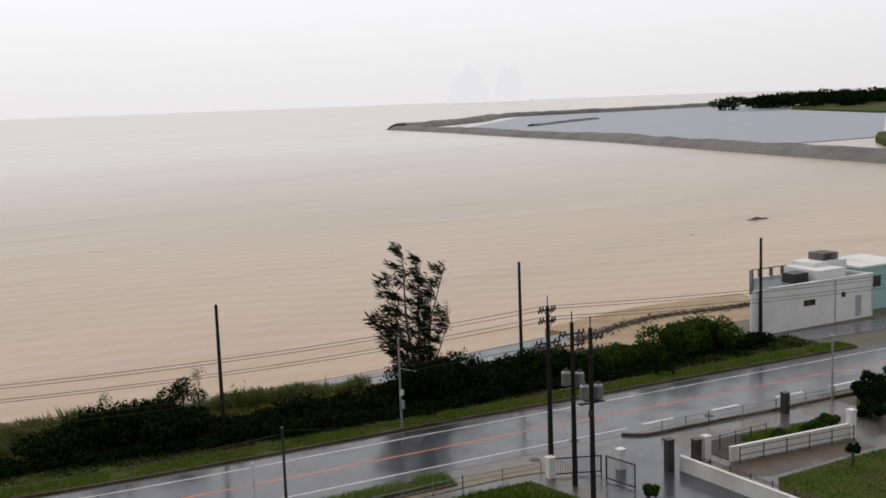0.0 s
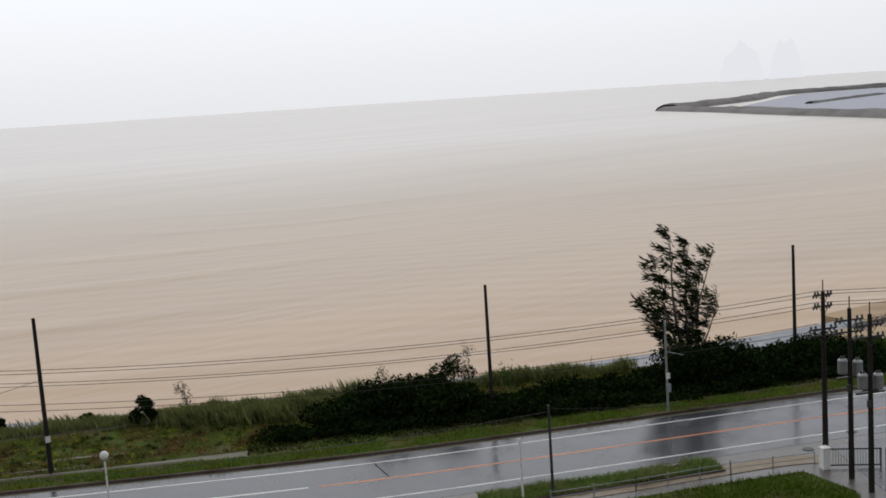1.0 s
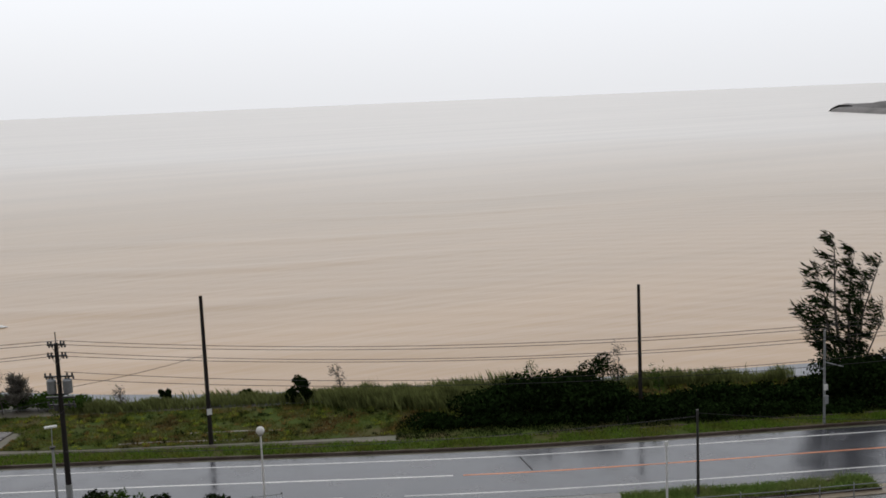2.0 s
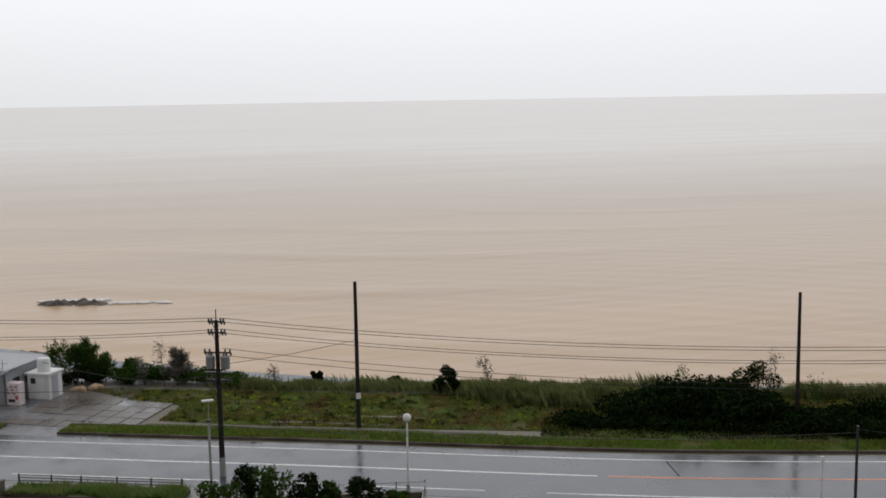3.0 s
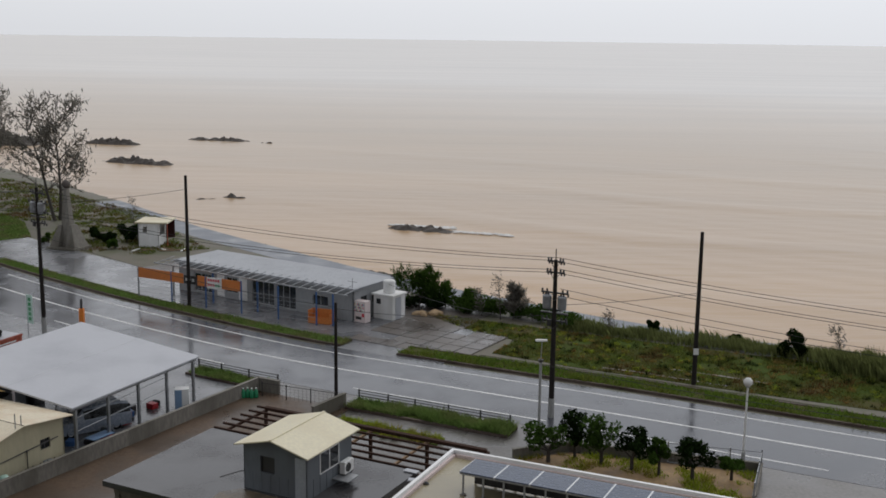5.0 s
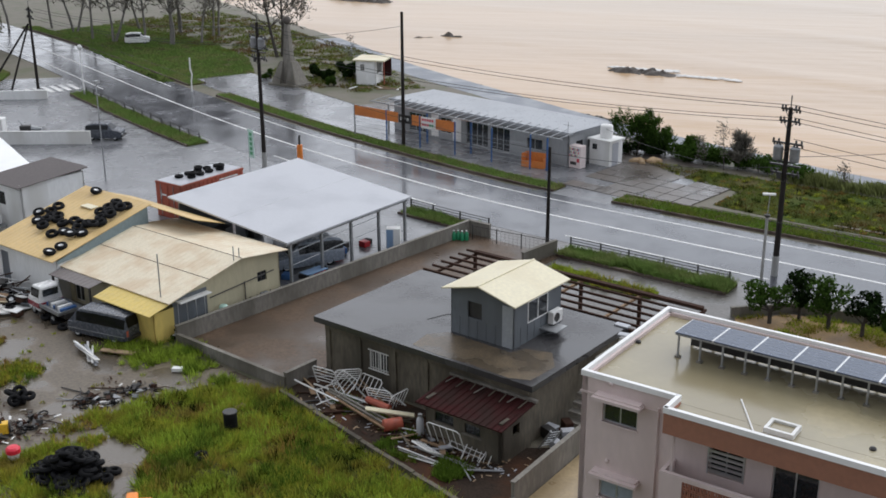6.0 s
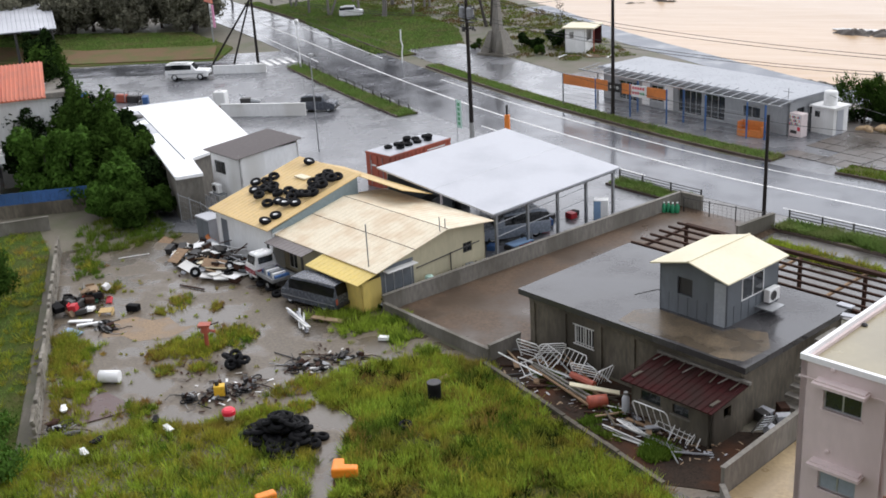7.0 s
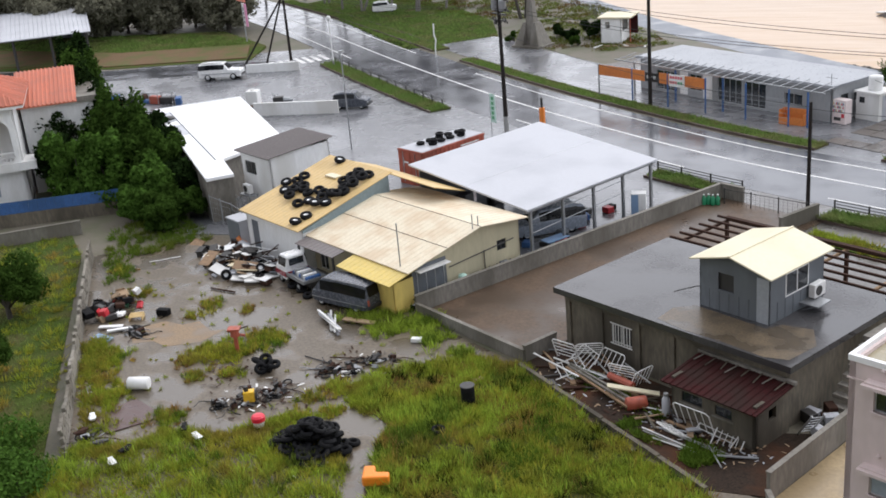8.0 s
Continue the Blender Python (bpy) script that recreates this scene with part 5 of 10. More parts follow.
def lean_to_shed():
    s0, t0 = -29.0, 37.0
    ob = thing("shed", "small concrete lean-to shed with a rusted maroon roof", "shed", "", (*lot(s0, t0), 0), TURN)
    W, D = 4.0, 2.2
    part("wall", wall((0, 0), (W, 0), -0.2, 1.75, 0.15, [(0.5, 1.5, 1.0, 1.45), (2.1, 2.9, 0.95, 1.4)]), "oldwall", ob)
    part("wall", wall((W, 0), (W, D), -0.2, 1.95, 0.15, [(0.8, 1.3, 1.0, 1.5)]), "oldwall", ob)
    part("wall", wall((0, D), (0, 0), -0.2, 1.95, 0.15, ()), "oldwall", ob)
    part("window", Geo().box(0.5, 1.5, 0.06, 0.08, 1.0, 1.45), "glass", ob)
    part("window", Geo().box(2.1, 2.9, 0.06, 0.08, 0.95, 1.4), "glass", ob)
    part("window_sill", Geo().box(0.4, 1.6, -0.06, 0.05, 0.92, 0.98).box(2.0, 3.0, -0.06, 0.05, 0.87, 0.93), "concrete", ob)
    part("roof", sheet_roof([(-0.25, -0.4, 1.78), (W + 0.25, -0.4, 1.78), (W + 0.25, D, 2.1), (-0.25, D, 2.1)], 0.05, 14, 0.05), "maroon", ob, "rusted maroon corrugated roof")
    for k in range(8):
        x = 0.1 + k * (W - 0.2) / 7
        part("roof_batten", Geo().rod((x, D - 0.05, 2.2), (x + 0.12 * (k % 3 - 1), D - 0.75 - 0.15 * (k % 2), 2.12), 0.03, n=5), "oldwall" if k % 3 else "concrete", ob)
    part("roof_beam", Geo().box(-0.3, W + 0.3, D - 0.15, D + 0.02, 2.14, 2.26), "concrete", ob)
    return ob


lean_to_shed()
st = thing("outdoor_stair", "grey concrete outdoor stair at the house's end", "stair", "", (*lot(-25.0, 40.5), 0), TURN)
for k in range(9):
    part("step", Geo().box(0.35, 1.5, 3.2 - k * 0.35, 3.55 - k * 0.35, 2.6 - 0.3 * k - 0.16, 2.6 - 0.3 * k), "concrete", st)
part("stringer", Geo().face([(1.5, 3.6, 2.3), (1.5, 0.2, -0.2), (1.5, 0.2, 0.1), (1.5, 3.6, 2.65)]).face([(1.56, 3.6, 2.65), (1.56, 0.2, 0.1), (1.56, 0.2, -0.2), (1.56, 3.6, 2.3)]).face([(1.5, 3.6, 2.65), (1.5, 0.2, 0.1), (1.56, 0.2, 0.1), (1.56, 3.6, 2.65)]), "concrete", st)
part("landing", Geo().box(0.35, 1.9, 3.55, 4.8, 2.45, 2.6), "concrete", st)

# walled concrete yard beside the grey house
structure("yard_floor", Geo().prism([lot(-45.4, 37.0), lot(-37.3, 36.8), lot(-37.3, 38.8), lot(-36.9, 60.4), lot(-44.3, 60.7)], -0.1, 0.06), "yardslab", "wet stained concrete yard floor", "yard")
wall_blocks("yard_wall", lot(-45.5, 36.9), lot(-37.3, 36.7), 0.55, 0.16, "low grey concrete wall round the wet yard", group="yard walls")
wall_blocks("yard_wall", lot(-37.3, 36.7), lot(-37.25, 38.7), 0.75, 0.16, "low grey concrete wall round the wet yard", group="yard walls")
wall_blocks("yard_wall", lot(-45.5, 36.9), lot(-44.3, 60.7), 0.95, 0.18, "long grey concrete wall beside the wet yard", group="yard walls")
wall_blocks("yard_wall", lot(-44.3, 60.7), lot(-42.6, 60.7), 0.95, 0.18, "long grey concrete wall beside the wet yard", group="yard walls")
wall_blocks("yard_wall", (-7.6, 68.4), (-5.8, 71.2), 0.9, 0.18, "short grey concrete wall at the entrance", group="yard walls")


def mesh_fence(pts, h, label, n=10, material="steel", posts=1.8, rails=(0.02, 0.98), netting=True):
    """A post-and-wire fence along pts."""
    ob = thing("fence", label, "fence", "fences", (*pts[0], 0))
    x0, y0 = pts[0]
    for p, q in zip(pts, pts[1:]):
        L = math.hypot(q[0] - p[0], q[1] - p[1])
        k = max(1, round(L / posts))
        for i in range(k + 1):
            x, y = p[0] + (q[0] - p[0]) * i / k - x0, p[1] + (q[1] - p[1]) * i / k - y0
            part("post", Geo().rod((x, y, 0), (x, y, h + 0.08), 0.04, n=6), material, ob)
        a, b = (p[0] - x0, p[1] - y0), (q[0] - x0, q[1] - y0)
        for r in rails:
            part("rail", Geo().rod((*a, h * r), (*b, h * r), 0.025, n=5), material, ob)
        if netting:
            g = Geo()
            for i in range(1, 5):
                g.rod((*a, h * i / 5), (*b, h * i / 5), 0.007, n=3)
            m = int(L / 0.3)
            for i in range(m):
                x, y = a[0] + (b[0] - a[0]) * i / m, a[1] + (b[1] - a[1]) * i / m
                g.rod((x, y, 0.02), (x, y, h), 0.007, n=3)
            part("netting", g, material, ob)
    return ob


mesh_fence([(-11.5, 73.0), (-6.4, 71.0)], 1.0, "dark wire fence along the lot entrance", material="darksteel")


def kerb_rail(a, b, off, label):
    """A road-side railing of posts and three rails."""
    c = offset(cut(FINE, a, b), off)
    pts = [c[0]]
    for p in c:
        if math.hypot(p[0] - pts[-1][0], p[1] - pts[-1][1]) > 1.9:
            pts.append(p)
    ob = thing("railing", label, "railing", "kerb railings", (*pts[0], 0.12))
    x0, y0 = pts[0]
    for p in pts:
        part("post", Geo().box(p[0] - x0 - 0.05, p[0] - x0 + 0.05, p[1] - y0 - 0.05, p[1] - y0 + 0.05, -0.1, 0.72), "darksteel", ob)
    for z in (0.3, 0.48, 0.66):
        for p, q in zip(pts, pts[1:]):
            part("rail", Geo().rod((p[0] - x0, p[1] - y0, z), (q[0] - x0, q[1] - y0, z), 0.028, n=6), "darksteel", ob)
    return ob


kerb_rail(-14.2, -7.0, -5.35, "dark low railing on the kerb island")
kerb_rail(-2.9, 8.7, -5.5, "dark low railing along the overgrown island")
kerb_rail(-57.5, -35, -5.6, "dark low railing on the far kerb island")


def tyre_workshop():
    """Yellow and cream sheds of a tyre yard, built together."""
    ob = thing("workshop", "cream and yellow sheet-metal workshop with rusting roofs", "workshop", "", (*lot(-46.2, 37.3), 0), TURN)
    # right-hand shed: x from -9.6 to 0, y from 0 to 7.7
    g = wall((0, 0), (0, 7.7), -0.2, 2.15, 0.1, [(0.25, 2.2, 0.05, 1.9), (6.0, 6.7, 1.3, 1.9)])
    wall((-9.3, 0), (-7.3, 0), -0.2, 2.1, 0.1, [(0.6, 1.5, 0.1, 1.8)], g)
    wall((-7.3, 0), (0, 0), -0.2, 2.1, 0.1, (), g)
    wall((0, 7.7), (-9.3, 7.7), -0.2, 2.5, 0.1, (), g)
    k = len(g.v)
    g.v += [(0, 0, 2.15), (0, 7.7, 2.15), (0, 7.7, 2.75), (0, 4.6, 3.15), (-0.1, 0, 2.15), (-0.1, 7.7, 2.15), (-0.1, 7.7, 2.75), (-0.1, 4.6, 3.15)]
    g.f += [(k, k + 1, k + 2, k + 3), (k + 7, k + 6, k + 5, k + 4)]
    part("wall", g, "creamwall", ob)
    part("grey_bay", Geo().box(0.01, 0.05, 0.0, 2.3, -0.1, 2.2), "greysheet", ob, "grey corrugated bay")
    part("roof_sheet", sheet_roof([(-9.4, -0.5, 2.12), (0.4, -0.5, 2.12), (0.4, 4.6, 3.2), (-9.4, 4.6, 3.2)], 0.05, 24, 0.02), "creamrust", ob, "cream roof stained with rust")
    part("roof_sheet", sheet_roof([(-9.4, 4.6, 3.2), (0.4, 4.6, 3.2), (0.4, 8.1, 2.75), (-9.4, 8.1, 2.75)], 0.05, 24, 0.02), "creamrust", ob, "cream roof stained with rust")
    lap = Geo()
    for y_, z_ in ((2.2, 2.745), (4.6, 3.25)):
        lap.rod((-9.4, y_, z_), (0.4, y_, z_), 0.022, n=4)
    part("roof_lap", lap, "rust", ob, "rusty lap between roof sheets")
    window(ob, (0.06, 0), (0.06, 7.7), 0.3, 2.15, 0.05, 1.9, 3, frame="alu", pane="curtain", deep=0.0, name="glass_door")
    part("awning", Geo().box(0.05, 0.5, 0.2, 2.3, 1.95, 2.0), "white", ob)
    window(ob, (0, 0), (0, 7.7), 6.0, 6.7, 1.3, 1.9, 2, frame="darksteel")
    part("pipe", Geo().tube([(0.06, 2.5, 1.5), (0.06, 7.2, 1.75)], 0.03).tube([(0.06, 5.0, 0.1), (0.06, 5.0, 1.7)], 0.03), "darksteel", ob)
    part("roof_mast", Geo().rod((-0.6, -0.2, 2.1), (-0.6, -0.2, 4.6), 0.035), "steel", ob)
    part("roof_mast", Geo().rod((0.2, 4.2, 3.1), (0.2, 4.2, 4.0), 0.03).rod((0.2, 4.6, 3.1), (0.2, 4.6, 3.8), 0.03), "steel", ob)
    # yellow lean-to in front
    y = wall((-4.2, -1.3), (0.1, -1.3), -0.2, 1.75, 0.08, [(1.2, 1.7, 1.0, 1.5)])
    wall((0.1, -1.3), (0.1, 0), -0.2, 1.75, 0.08, (), y)
    wall((-4.2, 0), (-4.2, -1.3), -0.2, 1.75, 0.08, (), y)
    lean = part("lean_to", y, "yellow", ob, "yellow sheet lean-to")
    part("lean_to_roof", sheet_roof([(-4.4, -1.7, 1.76), (0.3, -1.7, 1.76), (0.3, 0.2, 2.18), (-4.4, 0.2, 2.18)], 0.05, 12, 0.02), "yellow", lean, "yellow roof")
    window(lean, (-4.2, -1.3), (0.1, -1.3), 1.2, 1.7, 1.0, 1.5, 1, frame="darksteel")
    part("porch_roof", sheet_roof([(-8.9, -1.4, 1.95), (-5.2, -1.4, 1.95), (-5.2, 0.0, 2.15), (-8.9, 0.0, 2.15)], 0.04, 10, 0.02), "brownroof", ob, "grey-brown porch roof")
    part("porch_post", Geo().box(-8.8, -8.7, -1.3, -1.2, 0, 1.95), "darksteel", ob)
    part("porch_post", Geo().box(-5.4, -5.3, -1.3, -1.2, 0, 1.95), "darksteel", ob)
    window(ob, (-9.3, 0), (-7.3, 0), 0.6, 1.5, 0.1, 1.8, 2, frame="white")
    return ob


tyre_workshop()


def tyre_roof_house():
    ob = thing("workshop_hall", "ochre-roofed hall with old tyres weighing down its roof", "workshop", "", (*lot(-61.6, 36.6), 0), TURN)
    W, D = 6.3, 6.4
    part("wall", wall((0, 0), (W, 0), -0.2, 2.5, 0.1, [(0.5, 1.3, 0.0, 2.0)]), "white", ob)
    part("wall", wall((W, 0), (W, D), -0.2, 2.5, 0.1, ()), "white", ob)
    part("wall", wall((0, D), (0, 0), -0.2, 2.5, 0.1, ()), "white", ob)
    part("wall", wall((W, D), (0, D), -0.2, 4.0, 0.1, ()), "white", ob)
    part("door", Geo().box(0.5, 1.3, 0.04, 0.07, 0, 2.0), "greysheet", ob)
    part("roof_sheet", sheet_roof([(-0.2, -0.35, 2.5), (W + 0.1, -0.35, 2.5), (W + 0.1, D + 0.3, 4.25), (-0.2, D + 0.3, 4.25)], 0.05, 18, 0.02), "ochre", ob, "ochre sheet roof")
    part("side_panel", Geo().face([(W + 0.06, 0, 2.3), (W + 0.06, D, 2.9), (W + 0.06, D, 4.2), (W + 0.06, 0, 2.5)]), mat("blue_grey_flashing", (0.2, 0.26, 0.28), 0.5, var=0.15), ob, "blue-grey flashing")
    part("back_roof", sheet_roof([(1.5, D + 0.3, 4.2), (W + 4.0, D + 0.3, 4.0), (W + 4.0, D + 2.6, 3.2), (1.5, D + 2.6, 3.3)], 0.05, 0), "ochre", ob)
    part("skylight", Geo().box(2.2, 3.3, 4.6, 5.6, 3.85, 3.92), "cream", ob)
    return ob


tyre_roof_house()


def torus(g, at, R, r, m=None, n=14, k=7):
    prof = [(R + r * math.cos(2 * math.pi * i / k), r * 1.15 * math.sin(2 * math.pi * i / k)) for i in range(k + 1)]
    b = len(g.v)
    for rr, z in prof:
        for i in range(n):
            a = 2 * math.pi * i / n
            p = Vector((rr * math.cos(a), rr * math.sin(a), z))
            p = (m @ p if m else p) + Vector(at)
            g.v.append(tuple(p))
    for j in range(k):
        g.f += [(b + j * n + i, b + j * n + (i + 1) % n, b + (j + 1) * n + (i + 1) % n, b + (j + 1) * n + i) for i in range(n)]
    return g


TYRE = torus(Geo(), (0, 0, 0), 0.22, 0.1).mesh("tyre")
TYRE.materials.append(M["rubber"])
for p in TYRE.polygons:
    p.use_smooth = True
RIM = Geo().spin([(0.13, -0.06), (0.14, 0.04), (0.12, 0.05), (0.05, 0.02), (0.02, 0.03)], n=12).mesh("rim")


def tyre(m, label, group, rim=False):
    ob = new("tyre", TYRE)
    ob.matrix_basis = m
    tagged(ob, label, "tyre", group)
    if rim:
        part("rim", RIM, "alu", ob, "silver wheel rim")
    return ob


rng = random.Random(5)
slope = math.atan2(1.75, 7.05)
spots = [(1.5, 6.3), (0.2, 3.0), (1.1, 2.3), (4.1, 2.1), (5.0, 1.9), (5.4, 2.4), (5.5, 0.9), (5.4, 0.2), (0.8, 4.0), (0.9, 3.4), (1.5, 2.9), (1.9, 2.4), (2.4, 1.8), (1.9, 3.2), (2.3, 2.9), (3.6, 1.6),
         (3.1, 2.7), (3.6, 3.2), (4.2, 3.1), (4.6, 2.7), (4.8, 3.3), (5.4, 3.2), (4.2, 4.6), (4.9, 4.1), (5.5, 3.7), (4.2, 5.2), (4.8, 4.8), (5.5, 4.4), (4.2, 5.8), (4.6, 5.4), (5.4, 5.2), (5.3, 5.7)]
for i, (x, y) in enumerate(spots):
    p = lot(-61.6 + x, 36.6 + y)
    z = 2.55 + (y + 0.35) * math.tan(slope) + 0.14 + (0.18 if rng.random() < 0.15 else 0)
    m = pose(*p, z, 0, 0, TURN) @ pose(0, 0, 0, math.degrees(slope) + rng.uniform(-6, 6), rng.uniform(-6, 6), rng.uniform(0, 90)) @ Matrix.Scale(1.18, 4)
    tyre(m, "old tyre with its rim lying on the ochre roof" if i < 8 else "old black tyre lying on the ochre roof", "tyres on the workshop roof", i < 8)


def carport():
    """A wide sheet roof on slim posts, falling to the right."""
    ob = thing("carport", "open steel carport with a pale grey sheet roof", "carport", "", (-20.4, 61.7, 0), TURN + 2)
    L, R, D, W = 4.0, 2.9, 11.7, 10.0
    part("roof_sheet", sheet_roof([(-W, -0.1, L), (0, 0, R), (0, D, R), (-W, D, L)], 0.1, 0), "palegrey", ob)
    part("roof_seam", Geo().rod((-W * 0.5, 0, (L + R) / 2 + 0.1), (-W * 0.5, D, (L + R) / 2 + 0.1), 0.012, n=4), "steel", ob)
    for k in range(5):
        y = 0.5 + k * (D - 0.9) / 4
        part("post", Geo().box(-0.35, -0.2, y - 0.08, y + 0.08, 0, R + 0.02), "steel", ob)
        part("post", Geo().box(-W + 0.3, -W + 0.42, y - 0.06, y + 0.06, 0, L - 0.1), "steel", ob)
        part("rafter", Geo().rod((-W + 0.2, y, L - 0.1), (-0.1, y, R - 0.08), 0.06, n=5), "steel", ob)
    part("edge_beam", Geo().box(-0.36, -0.2, 0.1, D - 0.1, R - 0.2, R - 0.02), "steel", ob)
    for z in (1.4, 2.2):
        part("side_rail", Geo().rod((-0.27, 0.5, z), (-0.27, 8.5, z + 0.2), 0.025, n=5), "steel", ob)
    part("back_sheet", Geo().box(-W + 0.5, -W + 0.56, 0.3, D - 0.5, 1.2, L - 0.4), "greysheet", ob, "dark sheet wall at the back")
    return ob


carport()


def container():
    ob = thing("shipping_container", "weathered red shipping container with tyres on top", "container", "", (-34.4, 74.4, 0), TURN + 3)
    W, D, H = 2.6, 6.0, 2.55
    part("body", Geo().box(0, W, 0, D, 0.0, H), "redbox", ob)
    for k in range(15):
        y = 0.2 + k * (D - 0.4) / 14
        part("rib", Geo().box(W, W + 0.04, y - 0.1, y + 0.1, 0.25, H - 0.12), "redbox", ob)
    part("roof", Geo().box(0.05, W - 0.05, 0.05, D - 0.05, H, H + 0.03), "palegrey", ob, "pale grey roof")
    part("rail", Geo().box(-0.03, W + 0.05, -0.03, D + 0.03, H - 0.12, H - 0.01), "redbox", ob)
    for x in (0.08, W / 2 + 0.05):
        d = part("door", Geo().box(x, x + W / 2 - 0.12, -0.05, 0, 0.2, H - 0.15), "redbox", ob)
        part("lock_rod", Geo().rod((x + 0.5, -0.08, 0.2), (x + 0.5, -0.08, H - 0.15), 0.025), "steel", d)
    part("emblem", Geo().box(0.5, 0.62, -0.06, -0.052, 1.3, 2.0).box(0.62, 1.1, -0.06, -0.052, 1.6, 1.72), "white", ob, "faded white emblem")
    for k in range(3):
        part("side_marking", Geo().box(W + 0.042, W + 0.05, 3.6, 5.4, 1.75 + 0.2 * k, 1.85 + 0.2 * k), "white", ob, "faded white bars of writing")
    return ob


container()
for i in range(9):
    a = Vector((0.9 + 0.75 * (i % 2) + rng.uniform(-0.1, 0.1), 1.4 + 0.45 * i))
    q = Matrix.Rotation(radians(TURN + 3), 2) @ a
    if i % 3 == 1:
        tyre(pose(-34.4 + q.x + 0.05, 74.4 + q.y, 2.93, 3, 2, 0), "old black tyre piled on a red container", "tyres on the container")
    tyre(pose(-34.4 + q.x, 74.4 + q.y, 2.695, 0, 0, 0), "old black tyre piled on a red container", "tyres on the container")

# white upper storey behind the tyres
ob = thing("office_building", "two-storey white office box with a brown corrugated roof", "building", "", (*lot(-68.6, 40.6), 0), TURN)
W, D, H = 3.7, 4.7, 4.2
g = wall((0, 0), (W, 0), -0.2, H, 0.12, [(0.4, 1.8, 2.7, 3.6)])
wall((W, 0), (W, D), -0.2, H + 0.1, 0.12, (), g)
wall((W, D), (0, D), -0.2, H + 0.3, 0.12, (), g)
wall((0, D), (0, 0), -0.2, H, 0.12, (), g)
part("wall", g, "white", ob)
window(ob, (0, 0), (W, 0), 0.4, 1.8, 2.7, 3.6, 2, frame="darksteel")
part("roof", sheet_roof([(-0.25, -0.35, H), (W + 0.25, -0.35, H), (W + 0.25, D + 0.2, H + 0.35), (-0.25, D + 0.2, H + 0.35)], 0.06, 26, 0.05), "brownroof", ob)
aircon("air_conditioner", *lot(-67.0, 39.9), 1.6, TURN)
sb = thing("equipment_stand", "tangle of thin steel stands below the office window", "stand", "", (*lot(-67.0, 39.9), 0), TURN)
for x, y in ((-0.6, -0.3), (0.6, -0.3), (-0.6, 0.3), (0.6, 0.3)):
    part("leg", Geo().rod((x, y, 0), (x, y, 1.6), 0.03), "steel", sb)
part("shelf", Geo().box(-0.65, 0.65, -0.35, 0.35, 1.54, 1.6), "steel", sb)
for k in range(6):
    part("rail", Geo().rod((-1.6 + 0.4 * k, -0.6, 0.0), (-1.6 + 0.4 * k, -0.6, 1.8 - 0.1 * k), 0.02), "steel", sb)
part("rail", Geo().rod((-1.6, -0.6, 1.7), (0.4, -0.6, 1.3), 0.02), "steel", sb)

# long white roof
ob = thing("storage_hall", "long low hall with a bright white coated roof", "building", "", (0, 0, 0))
foot = [(-60.2, 81.1), (-43.3, 63.9), (-42.0, 65.2), (-44.9, 68.3), (-43.6, 74.2), (-54.8, 86.0)]
part("wall", Geo().prism([(-51.0 + (p[0] + 51.0) * 0.96, 73.5 + (p[1] - 73.5) * 0.96) for p in foot], -0.2, 3.0), "concrete", ob)
part("roof", Geo().prism(foot, 3.0, 3.2), "whiteroof", ob, "bright white roof")
part("roof_edge", Geo().rod((-60.2, 81.1, 3.2), (-43.3, 63.9, 3.2), 0.07).rod((-54.8, 86.0, 3.2), (-60.2, 81.1, 3.2), 0.07), "whiteroof", ob)
part("roof_seam", Geo().rod((-58.1, 80.3, 3.21), (-45.3, 68.0, 3.21), 0.045, n=4), "greysheet", ob)
part("grey_patch", Geo().prism([(-59.1, 79.7), (-58.2, 80.5), (-55.6, 78.0), (-56.1, 76.5)], 3.2, 3.22), "palegrey", ob, "grey unpainted roof panel")
part("grey_patch", Geo().prism([(-55.4, 75.5), (-54.3, 76.8), (-51.8, 74.2), (-53.0, 72.9)], 3.2, 3.22), "palegrey", ob, "grey unpainted roof panel")
part("roof_vent", Geo().spin([(0.5, 0), (0.55, 0.12), (0.3, 0.22), (0.03, 0.24)], (-56.7, 78.2, 3.22), 14), "darksteel", ob, "dark round roof vent")
mesh_fence([(-43.6, 64.3), (-41.0, 63.0), (-39.6, 62.0)], 1.9, "light steel mesh fence behind the scrap yard")

ob = thing("storage_box", "grey sheet-metal storage locker in the scrap yard", "locker", "", (-40.2, 61.2, 0), TURN)
part("body", Geo().box(0, 1.5, 0, 1.0, 0, 1.62), "palegrey", ob)
part("roof", Geo().box(-0.06, 1.56, -0.06, 1.06, 1.62, 1.7), "palegrey", ob)
for x in (0.04, 0.77):
    part("door", Geo().box(x, x + 0.69, -0.03, 0, 0.05, 1.58), "greysheet", ob)


